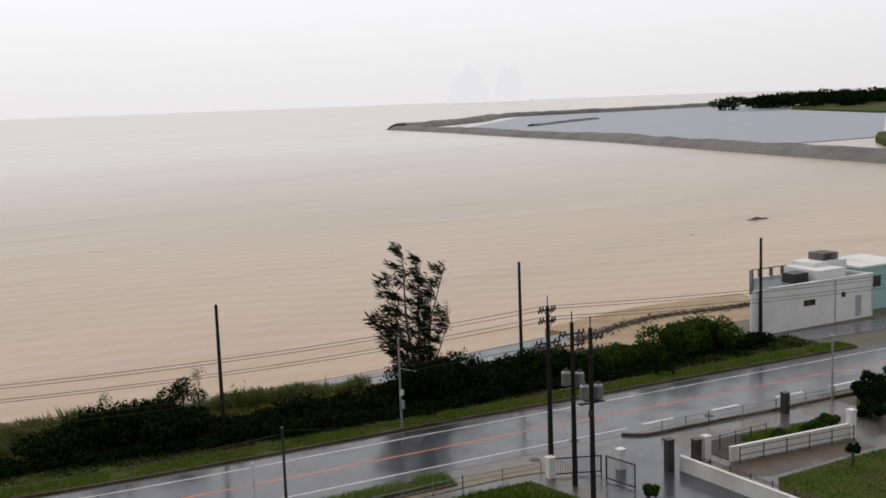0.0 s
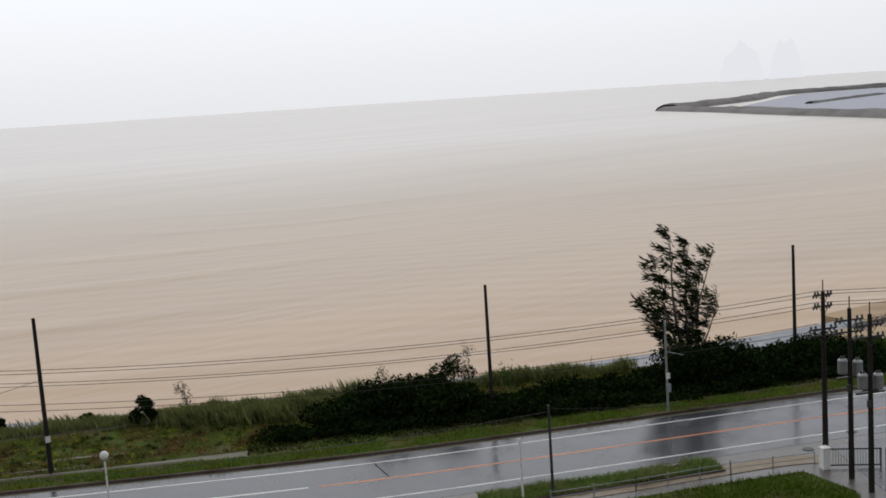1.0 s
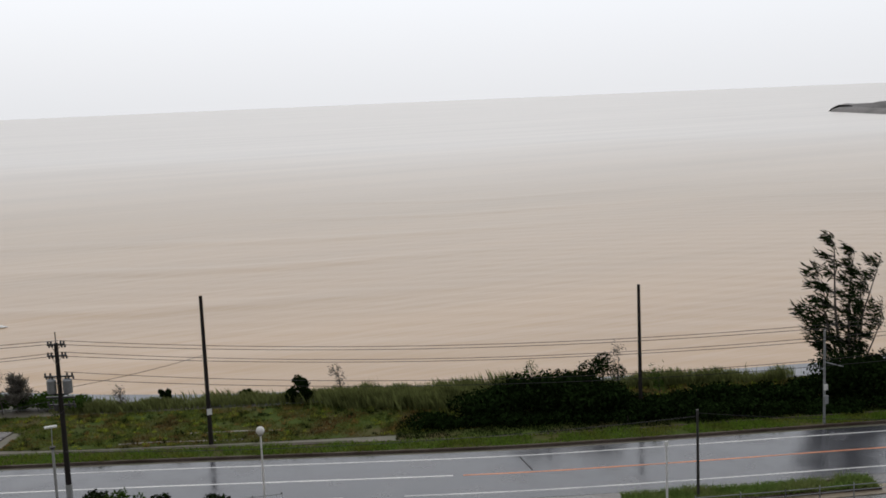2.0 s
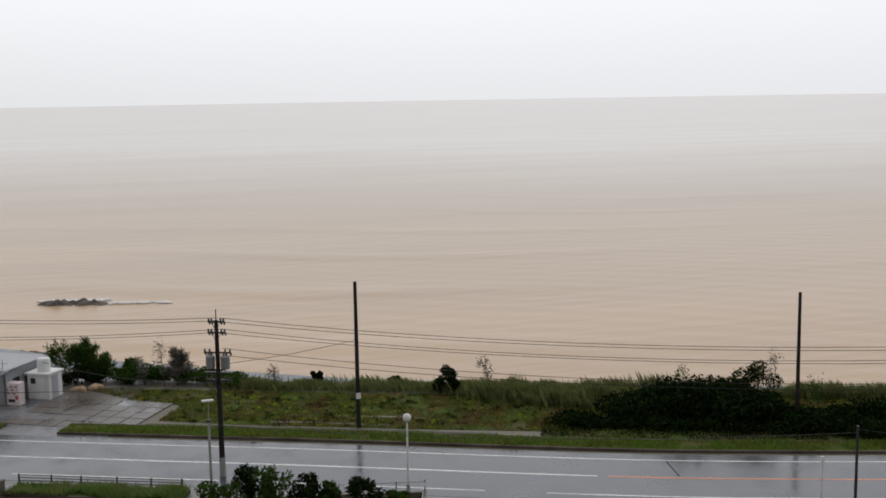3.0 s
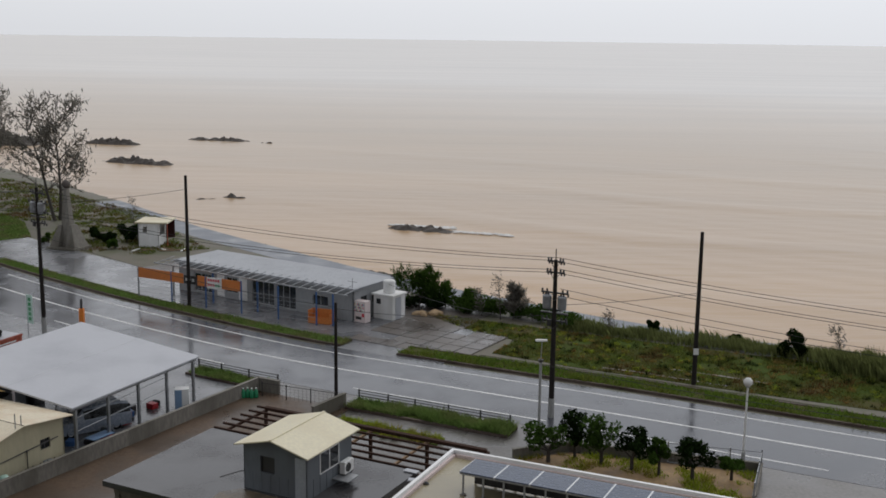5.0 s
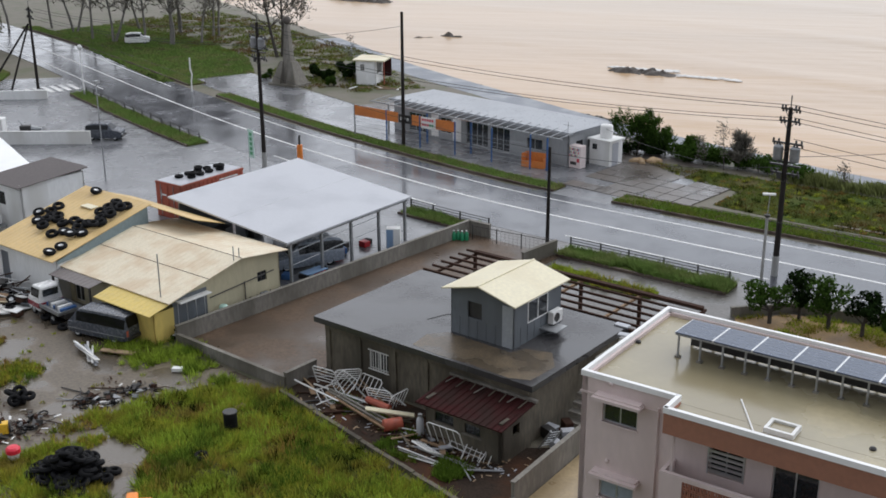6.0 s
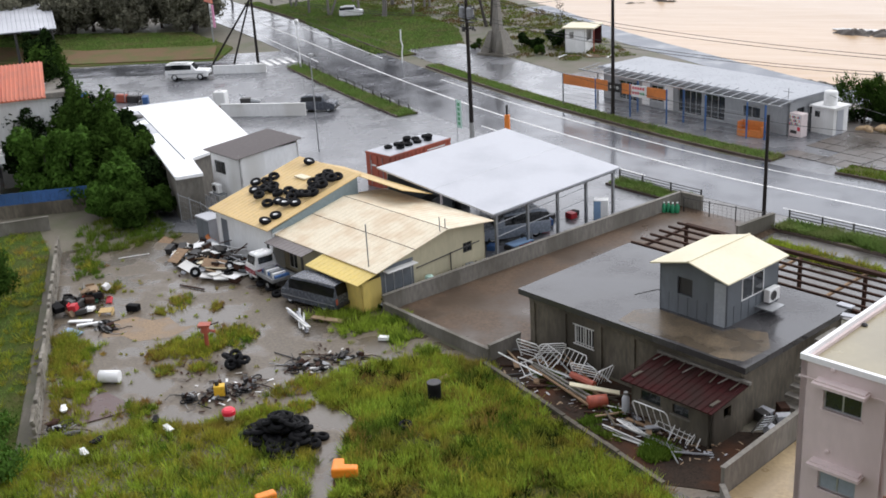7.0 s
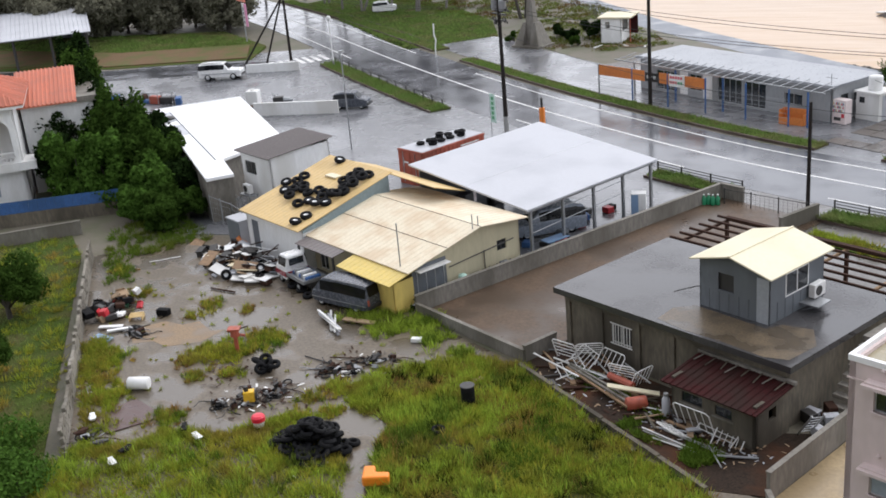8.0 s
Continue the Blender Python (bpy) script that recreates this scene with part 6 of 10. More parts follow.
def tiled_house():
    """White two-storey house with arches and a red tiled roof, cut by the view's edge."""
    ob = thing("house", "white two-storey house with arched balcony and red tiles", "house", "", (-60.0, 65.3, 0), 40)
    # x runs away from the street along the front (negative), y back from the camera
    W, D, H = 9.0, 8.0, 7.7
    g = wall((-W, 0), (0, 0), -0.3, 3.3, 0.25, [(W - 3.6, W - 2.0, 1.0, 2.5)])
    wall((0, 0), (0, D), -0.3, H, 0.25, (), g)
    wall((-W, D), (-W, 0), -0.3, H, 0.25, (), g)
    wall((-W, 1.6), (0, 1.6), 3.3, H, 0.2, [(W - 3.4, W - 1.6, 3.6, 5.8)], g)
    part("wall", g, "white", ob)
    window(ob, (-W, 0), (0, 0), W - 3.6, W - 2.0, 1.0, 2.5, 2, bars=0, pane="curtain")
    fl = part("balcony_floor", Geo().box(-W, 0.9, -0.9, 1.6, 3.2, 3.5), "white", ob)
    part("balcony_edge", Geo().box(-W, 0.9, -1.0, -0.85, 3.0, 3.6), "white", fl)
    # arcade: pillars and arch heads
    for i in range(4):
        x0 = -0.1 - i * 2.1
        part("pillar", Geo().box(x0 - 0.35, x0, -0.75, -0.4, 3.5, H), "white", ob)
        n, r = 10, 0.87
        c = Vector((x0 - 0.35 - r, 0, 5.85))
        a = Geo()
        for k in range(n):
            t0_, t1_ = math.pi * k / n, math.pi * (k + 1) / n
            p0, p1 = (c.x + r * math.cos(t0_), c.z + r * math.sin(t0_)), (c.x + r * math.cos(t1_), c.z + r * math.sin(t1_))
            a.face([(p0[0], -0.75, p0[1]), (p0[0], -0.75, H), (p1[0], -0.75, H), (p1[0], -0.75, p1[1])])
            a.face([(p0[0], -0.4, p0[1]), (p1[0], -0.4, p1[1]), (p1[0], -0.4, H), (p0[0], -0.4, H)])
            a.face([(p0[0], -0.75, p0[1]), (p1[0], -0.75, p1[1]), (p1[0], -0.4, p1[1]), (p0[0], -0.4, p0[1])])
        part("arch", a, "white", ob)
        par = part("parapet", Geo().box(x0 - 2.1, x0 - 0.35, -0.75, -0.62, 3.5, 3.62).box(x0 - 2.1, x0 - 0.35, -0.75, -0.62, 4.25, 4.35), "white", ob)
        for k in range(7):
            for r_ in range(2):
                x, z = x0 - 0.42 - k * 0.24, 3.64 + 0.3 * r_
                part("screen_block", Geo().box(x - 0.05, x, -0.74, -0.64, z, z + 0.28).box(x - 0.2, x - 0.05, -0.74, -0.64, z, z + 0.05), "white", par)
    # roofs: a hip over the house, laid in rows of tiles
    hip = [(-W - 0.8, -1.4), (0.9, -1.4), (0.9, D + 0.6), (-W - 0.8, D + 0.6)]
    rA, rB, rz = (-W / 2 - 1.5, D / 2 - 0.4), (-W / 2 + 0.2, D / 2 - 0.4), H + 2.5
    faces = [(hip[0], hip[1], rB, rA), (hip[1], hip[2], rB, rB), (hip[2], hip[3], rA, rB), (hip[3], hip[0], rA, rA)]
    for a, b, c, d in faces:
        p = [Vector((*a, H)), Vector((*b, H)), Vector((*c, rz)), Vector((*d, rz))]
        g = sheet_roof(p, 0.08, 0)
        roof = part("roof", g, "redtile", ob, "red clay tile roof")
        rows = max(6, int((p[1] - p[0]).length / 0.32))
        for i in range(rows):
            t = (i + 0.5) / rows
            lo = p[0] + (p[1] - p[0]) * t
            # each row of cover tiles runs up the slope until the hip
            d0 = ((p[2] + p[3]) / 2 - (p[0] + p[1]) / 2)
            top = 1.0
            if (p[2] - p[3]).length < (p[1] - p[0]).length:
                s0_ = max(0.0, (t - 0.5) * 2 if t > 0.5 else (0.5 - t) * 2)
                k = (p[2] - p[3]).length / (p[1] - p[0]).length
                top = 1.0 if s0_ <= k else (1 - s0_) / (1 - k)
            part("roll_tile", Geo().rod(lo + Vector((0, 0, 0.08)), lo + d0 * top + Vector((0, 0, 0.08)), 0.075, n=6), "redtile", roof)
    part("eave_board", Geo().box(-W - 0.7, 0.85, -1.35, -1.25, H - 0.18, H).box(0.75, 0.85, -1.25, D + 0.5, H - 0.18, H), "white", ob)
    # lower wing behind with a tiled slope and flat terrace
    part("wing_wall", Geo().box(0.2, 5.4, 3.5, 9.5, -0.3, 6.6), "white", ob)
    wing = part("wing_roof", sheet_roof([(-0.2, 2.9, 6.6), (4.3, 2.9, 6.6), (4.3, 9.5, 8.2), (-0.2, 9.5, 8.2)], 0.08, 0), "redtile", ob, "lower red tile roof")
    for i in range(14):
        x = 0.0 + i * 0.31
        part("roll_tile", Geo().rod((x, 2.9, 6.7), (x, 9.5, 8.3), 0.075, n=6), "redtile", wing)
    part("terrace", Geo().box(4.3, 5.7, 3.2, 9.3, 6.5, 6.9), "concrete", ob)
    return ob


tiled_house()
ob = thing("long_shed", "open shed with a long pale corrugated roof", "shed", "", (0, 0, 0))
part("roof", sheet_roof([(-103.2, 108.3, 3.9), (-95.0, 115.0, 3.9), (-112.6, 135.0, 4.2), (-121.6, 127.6, 4.2)], 0.1, 20, 0.06), "palegrey", ob)
for p in ((-102.5, 109.6), (-99.0, 112.2), (-96.0, 115.2), (-110, 133), (-119, 126)):
    part("post", Geo().box(p[0] - 0.12, p[0] + 0.12, p[1] - 0.12, p[1] + 0.12, 0, 3.9), "darksteel", ob)
part("back_wall", Geo().prism([(-112, 133.5), (-120.5, 126.5), (-120.7, 126.8), (-112.2, 133.8)], 0, 3.9), "greysheet", ob)

# blue fence and block walls behind the scrap yard
bl = thing("fence", "blue corrugated sheet fence on a concrete wall", "fence", "", (-59.5, 60.2, 0), 33)
part("footing_wall", Geo().box(-3, 12.6, -0.1, 0.1, -0.2, 0.9), "oldwall", bl)
for k in range(26):
    x = -3 + k * 0.6
    part("sheet", Geo().box(x + 0.01, x + 0.3, -0.04, 0.0, 0.9, 1.75).box(x + 0.3, x + 0.59, 0.0, 0.04, 0.9, 1.75), "bluepaint", bl)
part("rail", Geo().box(-3, 12.6, 0.04, 0.08, 1.3, 1.38), "bluepaint", bl)
wall_blocks("block_wall", (-56.5, 56.6), (-51.7, 60.8), 0.9, 0.16, "grey block wall below the blue fence", "concrete")


def long_block_wall():
    """A wall of loose rows of blocks along the scrap yard."""
    p, q = Vector((-48.0, 57.3)), Vector((-32.6, 36.9))
    ob = thing("block_wall", "weathered concrete block wall along the scrap yard", "wall", "", (p.x, p.y, 0), math.degrees(math.atan2(q.y - p.y, q.x - p.x)))
    L = (q - p).length
    n = int(L / 0.41)
    me = Geo().box(0.005, 0.395, -0.075, 0.075, 0, 0.19).mesh("block")
    me.materials.append(M["block"])
    r = random.Random(8)
    part("footing", Geo().box(0, L, -0.12, 0.12, -0.2, 0.1), "concrete", ob)
    for row in range(5):
        for i in range(n - (row % 2)):
            if row == 4 and r.random() < 0.45:
                continue
            b = new("block", me)
            b.parent = ob
            b.matrix_basis = pose(i * 0.41 + 0.2 * (row % 2), r.uniform(-0.015, 0.015), 0.1 + row * 0.2, 0, 0, r.uniform(-1, 1))
    return ob


long_block_wall()

# ---- along the shore ----
def rock(x, y, L, w, h, turn, seed, label="low dark reef rock awash in the muddy sea"):
    """A craggy reef: a lumpy sheet folded over its own outline."""
    r = random.Random(seed)
    ob = thing("reef_rock", label, "rock", "reef rocks", (x, y, SEA_Z - 0.1), turn)
    n, m = max(14, int(L * 2.5)), 9
    g = Geo()
    for i in range(n + 1):
        for j in range(m + 1):
            u, v_ = i / n * 2 - 1, j / m * 2 - 1
            edge = max(0.0, 1 - abs(u) ** 3) * max(0.0, 1 - v_ * v_)
            q = noise.noise((u * L * 0.45 + seed, v_ * w * 0.6, seed * 0.7)) + 0.5 * noise.noise((u * L * 1.3, v_ * w * 1.7 + seed, 2))
            g.v.append((u * L / 2 + 0.25 * q, v_ * w / 2 * (1 + 0.5 * noise.noise((u * 3, seed, 0))), max(-0.5, h * edge * (0.75 + 0.8 * q)) - 0.12))
    for i in range(n):
        for j in range(m):
            a = i * (m + 1) + j
            g.f.append((a, a + m + 1, a + m + 2, a + 1))
    part("crag", g, "rock", ob)
    return ob


def surf(x, y, L, w, turn, seed):
    ob = thing("surf", "broken white surf round a reef rock", "surf", "surf", (x, y, SEA_Z + 0.03), turn)
    r = random.Random(seed)
    n = int(L * 18)
    g = Geo()
    for k in range(n):
        u, v_ = r.uniform(-0.5, 0.5) * L, r.gauss(0, 0.3) * w
        s = r.uniform(0.08, 0.28)
        g.spin([(0.01, -0.05), (s, 0), (s * 0.7, s * 0.35), (0.01, s * 0.5)], (u, v_, r.uniform(0, 0.1)), 6, Matrix.Diagonal((1.7, 0.6, 1, 1)))
    part("foam", g, "foam", ob)
    return ob


rock(-2.2, 145.6, 10.0, 2.8, 0.95, -16, 1)
rock(8.8, 141.0, 3.0, 1.1, 0.3, -16, 2)
surf(6.0, 143.0, 8, 1.0, -18, 3)
surf(-2.0, 147.9, 9, 1.0, -14, 4)
rock(-52.0, 263.5, 17, 3.4, 1.1, -12, 5)
rock(-39.6, 258.5, 4, 1.4, 0.5, -10, 6)
rock(-73.5, 252.5, 14, 4, 1.6, -15, 7)
rock(-58.0, 216.3, 18, 4, 1.3, -22, 8)
rock(-35.8, 170.5, 5, 1.4, 0.35, 10, 9)
rock(-31.4, 172.0, 5, 2.0, 0.8, -15, 10)
rock(-24.0, 171.5, 2.4, 0.8, 0.3, -15, 11)
rock(-98.0, 250.0, 20, 8, 3.0, -15, 12)
rock(-99.0, 226.0, 26, 5, 1.8, -20, 13)
rock(197.7, 97.3, 6.5, 1.6, 0.7, -25, 14)
rock(172.0, 97.0, 5.0, 1.0, 0.25, -25, 15)
rock(-6.2, 117.2, 7.5, 2.8, 0.7, -35, 16, "flat dark ledge at the foot of the seawall")
for i in range(12):
    p = offset(cut(COAST, -30, 4), -0.6)
    q = p[i * (len(p) - 1) // 12] if len(p) > 12 else p[i % len(p)]
    rock(q[0] + 0.7 * i % 3, q[1] - 0.3 * (i % 4) + 0.6, 1.4, 1.0, 0.75, 40 * i, 20 + i, "loose dark boulder on the seawall edge")

# wrack line on the sand
wr = np.random.default_rng(4)
c = np.array(cut(smooth_line(cut(COAST, 80, 125), 0.5), 90, 116))
k = wr.integers(0, len(c), 2600)
t = wr.normal(0, 0.55, (2600, 2)) + (np.sin(k / 9)[:, None]) * 0.4
ctr = np.hstack([c[k] + t - np.array([1.8, 4.4]), np.full((2600, 1), 0.06)])
a = wr.uniform(0, 6.28, 2600)
d = np.stack([np.cos(a), np.sin(a), wr.uniform(-0.2, 0.4, 2600)], 1) * wr.uniform(0.08, 0.3, (2600, 1))
e = np.stack([-np.sin(a), np.cos(a), wr.uniform(-0.1, 0.5, 2600)], 1) * 0.08
soup("seaweed", np.stack([ctr - d, ctr + e, ctr + d, ctr - e], 1).reshape(-1, 3), np.arange(2600 * 4).reshape(-1, 4), "weed", "dark line of washed-up seaweed on the sand", "seaweed")


def beach_shop():
    """Long low grey shop with a flat roof and a steel awning frame."""
    p, q = Vector((-24.2, 104.2)), Vector((-6.9, 92.9))
    ang = math.degrees(math.atan2(q.y - p.y, q.x - p.x))
    ob = thing("beach_shop", "long low grey beach shop with a flat roof", "shop", "", (p.x, p.y, 0), ang)
    L, D, H = (q - p).length, 5.2, 2.75
    g = wall((0, 0), (L, 0), -0.2, H, 0.15, [(6.0, 7.4, 0.6, 2.0), (9.2, 11.8, 0.1, 2.2), (12.1, 14.3, 0.1, 2.3), (16.2, 17.9, 0.9, 1.8), (2.0, 4.5, 0.2, 1.9)])
    wall((L, 0), (L, D), -0.2, H, 0.15, [(1.0, 1.9, 1.2, 2.0), (2.6, 3.6, 1.2, 2.0)], g)
    wall((L, D), (0, D), -0.2, H, 0.15, (), g)
    wall((0, D), (0, 0), -0.2, H, 0.15, (), g)
    part("wall", g, mat("grey_shop_wall", (0.30, 0.31, 0.32), 0.7, var=0.1, tint=(0.24, 0.25, 0.25), bump=0.1, stretch=(1, 1, 0.3)), ob)
    part("roof", Geo().box(-0.3, L + 0.25, -0.3, D + 0.3, H, H + 0.16), "greyroof", ob, "wet grey flat roof")
    part("roof_edge", Geo().box(-0.34, L + 0.29, -0.36, -0.3, H - 0.05, H + 0.2), "palegrey", ob)
    for a, b, lo, hi, n in ((6.0, 7.4, 0.6, 2.0, 2), (9.2, 11.8, 0.1, 2.2, 4), (12.1, 14.3, 0.1, 2.3, 3), (16.2, 17.9, 0.9, 1.8, 2), (2.0, 4.5, 0.2, 1.9, 3)):
        window(ob, (0, 0), (L, 0), a, b, lo, hi, n, frame="alu")
    for a, b, lo, hi in ((1.0, 1.9, 1.2, 2.0), (2.6, 3.6, 1.2, 2.0)):
        window(ob, (L, 0), (L, D), a, b, lo, hi, 1, frame="darksteel")
    part("white_panel", Geo().box(4.9, 5.8, -0.03, 0, 0.1, 2.3), "white", ob)
    part("white_panel", Geo().box(7.6, 8.6, -0.03, 0, 0.1, 2.2), "white", ob)
    fr = part("awning_frame", Geo().box(-1.0, L + 1.0, -2.2, -2.12, H + 0.02, H + 0.12), "steel", ob)
    for k in range(24):
        x = -0.8 + k * (L + 1.4) / 23
        part("bar", Geo().rod((x, -2.15, H + 0.07), (x, 0.2, H + 0.3), 0.035, n=5), "steel", fr)
    for y in (-1.4, -0.6):
        part("bar", Geo().rod((-0.9, y, H + 0.15), (L + 0.9, y, H + 0.15), 0.03, n=5), "steel", fr)
    for x in (1.5, 6.5, 11.8, L - 0.5):
        part("post", Geo().box(x - 0.06, x + 0.06, -2.22, -2.1, 0, H + 0.02), "bluepaint" if x > 5 else "steel", ob)
    part("roof_aerial", Geo().rod((L - 0.2, 0.1, H + 0.1), (L - 0.2, 0.1, H + 1.0), 0.025).rod((L - 0.7, 0.1, H + 0.7), (L + 0.3, 0.1, H + 0.7), 0.02), "steel", ob)
    return ob


beach_shop()
POSTS = [(-27.1, 100.7), (-23.6, 98.6), (-20.5, 97.0), (-16.8, 95.0), (-13.2, 93.2), (-9.9, 91.6)]
fence = thing("banner_fence", "row of blue posts with torn orange banner", "fence", "", (*POSTS[0], 0), math.degrees(math.atan2(-9.1, 17.2)))
for k in range(6):
    x = k * 19.46 / 5
    part("post", Geo().rod((x, 0, -0.1), (x, 0, 2.9), 0.07, n=8), "bluepaint" if k else "steel", fence)
for k in range(6):
    part("rail", Geo().rod((0, 0, 0.3 + 0.35 * k), (19.46, 0, 0.3 + 0.35 * k), 0.012, n=4), "steel", fence)
for a, b in ((0.05, 5.3), (6.9, 8.0), (9.6, 11.6)):
    part("banner", Geo().box(a, b, -0.03, 0.0, 1.95, 2.85), "orange", fence, "orange banner sheet")
dk = part("dark_sign", Geo().box(5.4, 6.8, -0.08, -0.03, 2.0, 2.75), "darksteel", fence, "black sign with faded marks")
for k in range(3):
    part("sign_mark", Geo().box(5.6 + 0.36 * k, 5.85 + 0.36 * k, -0.087, -0.082, 2.25 + 0.08 * (k % 2), 2.5), "white", dk)
ws = part("white_sign", Geo().box(8.0, 9.6, -0.08, -0.03, 1.85, 2.85), "white", fence, "white sign with red bars of writing")
redm = mat("red_print", (0.6, 0.05, 0.07), 0.5, var=0.1)
greenm = mat("green_print", (0.05, 0.3, 0.12), 0.5, var=0.1)
for k in range(5):
    part("sign_mark", Geo().box(8.1 + 0.27 * k, 8.3 + 0.27 * k, -0.087, -0.082, 2.5, 2.72), redm, ws)
    part("sign_mark", Geo().box(8.1 + 0.27 * k, 8.3 + 0.27 * k, -0.087, -0.082, 2.08, 2.3), redm if k < 3 else greenm, ws)

ob = thing("orange_crate", "open rusty orange crate on the apron", "crate", "", (-10.7, 92.4, 0.03), -20)
part("back_panel", Geo().box(0, 2.0, 0.85, 0.9, 0, 1.1), "orange", ob)
part("side_panel", Geo().box(0, 0.05, 0, 0.85, 0, 1.1), "orange", ob)
part("side_panel", Geo().box(1.95, 2.0, 0, 0.85, 0, 0.85), "orange", ob)
part("front_panel", Geo().box(0.05, 1.95, 0, 0.05, 0, 0.55), "orange", ob)
ob = thing("vending_machine", "white and pink drinks vending machine", "vending machine", "", (-6.9, 93.0, 0.03), -33)
part("case", Geo().box(0, 1.2, 0, 0.75, 0, 1.83), mat("pinkish_white_enamel", (0.72, 0.62, 0.60), 0.35, var=0.06), ob, bevel=0.02)
dp = part("display", Geo().box(0.1, 1.1, -0.02, 0, 0.85, 1.7), "white", ob)
for r in range(3):
    for k in range(8):
        part("drink", Geo().rod((0.17 + k * 0.12, -0.04, 0.92 + r * 0.27), (0.17 + k * 0.12, -0.04, 1.1 + r * 0.27), 0.035, n=6), (redm, "bluepaint", "ochre", "white")[(k + r) % 4], dp)
part("delivery_slot", Geo().box(0.2, 0.8, -0.015, 0, 0.25, 0.5), "darksteel", ob)
part("price_panel", Geo().box(0.85, 1.1, -0.015, 0, 0.5, 0.8), redm, ob)
ob = thing("tank_hut", "small white hut under a white water tank", "hut", "", (-5.3, 94.5, 0.0), -33)
part("wall", Geo().box(0, 2.0, 0, 1.8, -0.1, 2.05), "white", ob)
part("roof_slab", Geo().box(-0.15, 2.15, -0.15, 1.95, 2.05, 2.2), "white", ob)
part("window", Geo().box(0.3, 0.75, -0.02, 0.0, 1.3, 1.75), "glass", ob)
part("door", Geo().box(2.0, 2.03, 0.4, 1.2, 0, 1.9), "palegrey", ob)
tk = part("water_tank", Geo().spin([(0.5, 0), (0.52, 0.05), (0.52, 0.95), (0.48, 1.05), (0.15, 1.12), (0.02, 1.12)], (1.0, 0.9, 2.2), 18), "white", ob, "white plastic water tank", True)
part("tank_band", Geo().spin([(0.53, 0.4), (0.54, 0.42), (0.53, 0.44)], (1.0, 0.9, 2.2), 18), "white", tk)
ob = thing("rubble_heap", "pale broken rubble beside the hut", "rubble", "", (-0.7, 95.6, 0), 10)
for k in range(7):
    part("lump", Geo().spin([(0.02, 0), (0.4, 0.05), (0.33, 0.25), (0.1, 0.36)], (rs.uniform(-1, 1), rs.uniform(-0.5, 0.5), 0), 6, Matrix.Rotation(rs.uniform(0, 3), 4, "Z") @ Matrix.Diagonal((1.2, 0.7, 1, 1))), "sand", ob)
ob = thing("kiosk", "small white kiosk with a flat cream roof", "kiosk", "", (-33.6, 125.0, 0), -2)
part("wall", wall((0, 0), (2.3, 0), -0.1, 2.7, 0.1, [(0.5, 1.0, 1.6, 2.3)]), "white", ob)
part("wall", wall((2.3, 0), (2.3, 3.0), -0.1, 2.7, 0.1, [(0.5, 2.6, 1.2, 2.5)]), "white", ob)
part("wall", wall((2.3, 3.0), (0, 3.0), -0.1, 2.7, 0.1), "white", ob)
part("wall", wall((0, 3.0), (0, 0), -0.1, 2.7, 0.1), "white", ob)
part("roof", Geo().box(-0.3, 3.4, -0.3, 3.4, 2.7, 2.85), "cream", ob)
part("porch_post", Geo().rod((3.3, 0, 0), (3.3, 0, 2.7), 0.05), "redbox", ob)
part("porch_screen", Geo().box(2.35, 3.35, 2.9, 2.96, 0.6, 2.6), "maroon", ob)
for k in range(9):
    o = thing("driftwood", "pale plank of storm debris on the ground", "plank", "storm planks", (-31 + rs.uniform(-2.5, 3.5), 123.4 + rs.uniform(-1.2, 1.2), 0.05), rs.uniform(0, 180))
    part("plank", Geo().box(-0.8, 0.8, -0.1, 0.1, 0, 0.08), "wood" if k % 3 else "white", o)


def monument():
    ob = thing("monument", "tapered concrete pillar with a dark ball on a stepped base", "monument", "", (-41.0, 123.6, 0), -20)
    part("base", Geo().prism([(-1.9, -1.5), (1.9, -1.5), (1.9, 1.5), (-1.9, 1.5)], -0.1, 0.25), "concrete", ob)
    for s in (-1, 1):
        g = Geo()
        v_ = [(s * 1.7, -1.2, 0.25), (s * 0.5, -1.2, 0.25), (s * 0.5, 1.2, 0.25), (s * 1.7, 1.2, 0.25), (s * 0.85, -0.5, 2.7), (s * 0.4, -0.5, 2.7), (s * 0.4, 0.5, 2.7), (s * 0.85, 0.5, 2.7)]
        g.v, g.f = v_, [(0, 1, 2, 3), (7, 6, 5, 4), (0, 4, 5, 1), (1, 5, 6, 2), (2, 6, 7, 3), (3, 7, 4, 0)]
        part("buttress", g, "concrete", ob)
    g = Geo()
    g.v = [(-0.75, -0.5, 0.25), (0.75, -0.5, 0.25), (0.75, 0.5, 0.25), (-0.75, 0.5, 0.25), (-0.22, -0.22, 6.7), (0.22, -0.22, 6.7), (0.22, 0.22, 6.7), (-0.22, 0.22, 6.7)]
    g.f = [(3, 2, 1, 0), (4, 5, 6, 7), (0, 1, 5, 4), (1, 2, 6, 5), (2, 3, 7, 6), (3, 0, 4, 7)]
    part("pillar", g, "concrete", ob)
    part("ball", Geo().spin([(0.03, -0.5), (0.35, -0.36), (0.5, 0), (0.35, 0.36), (0.03, 0.5)], (0, 0, 7.2), 14), "rock", ob, "dark stone ball", True)
    return ob


monument()


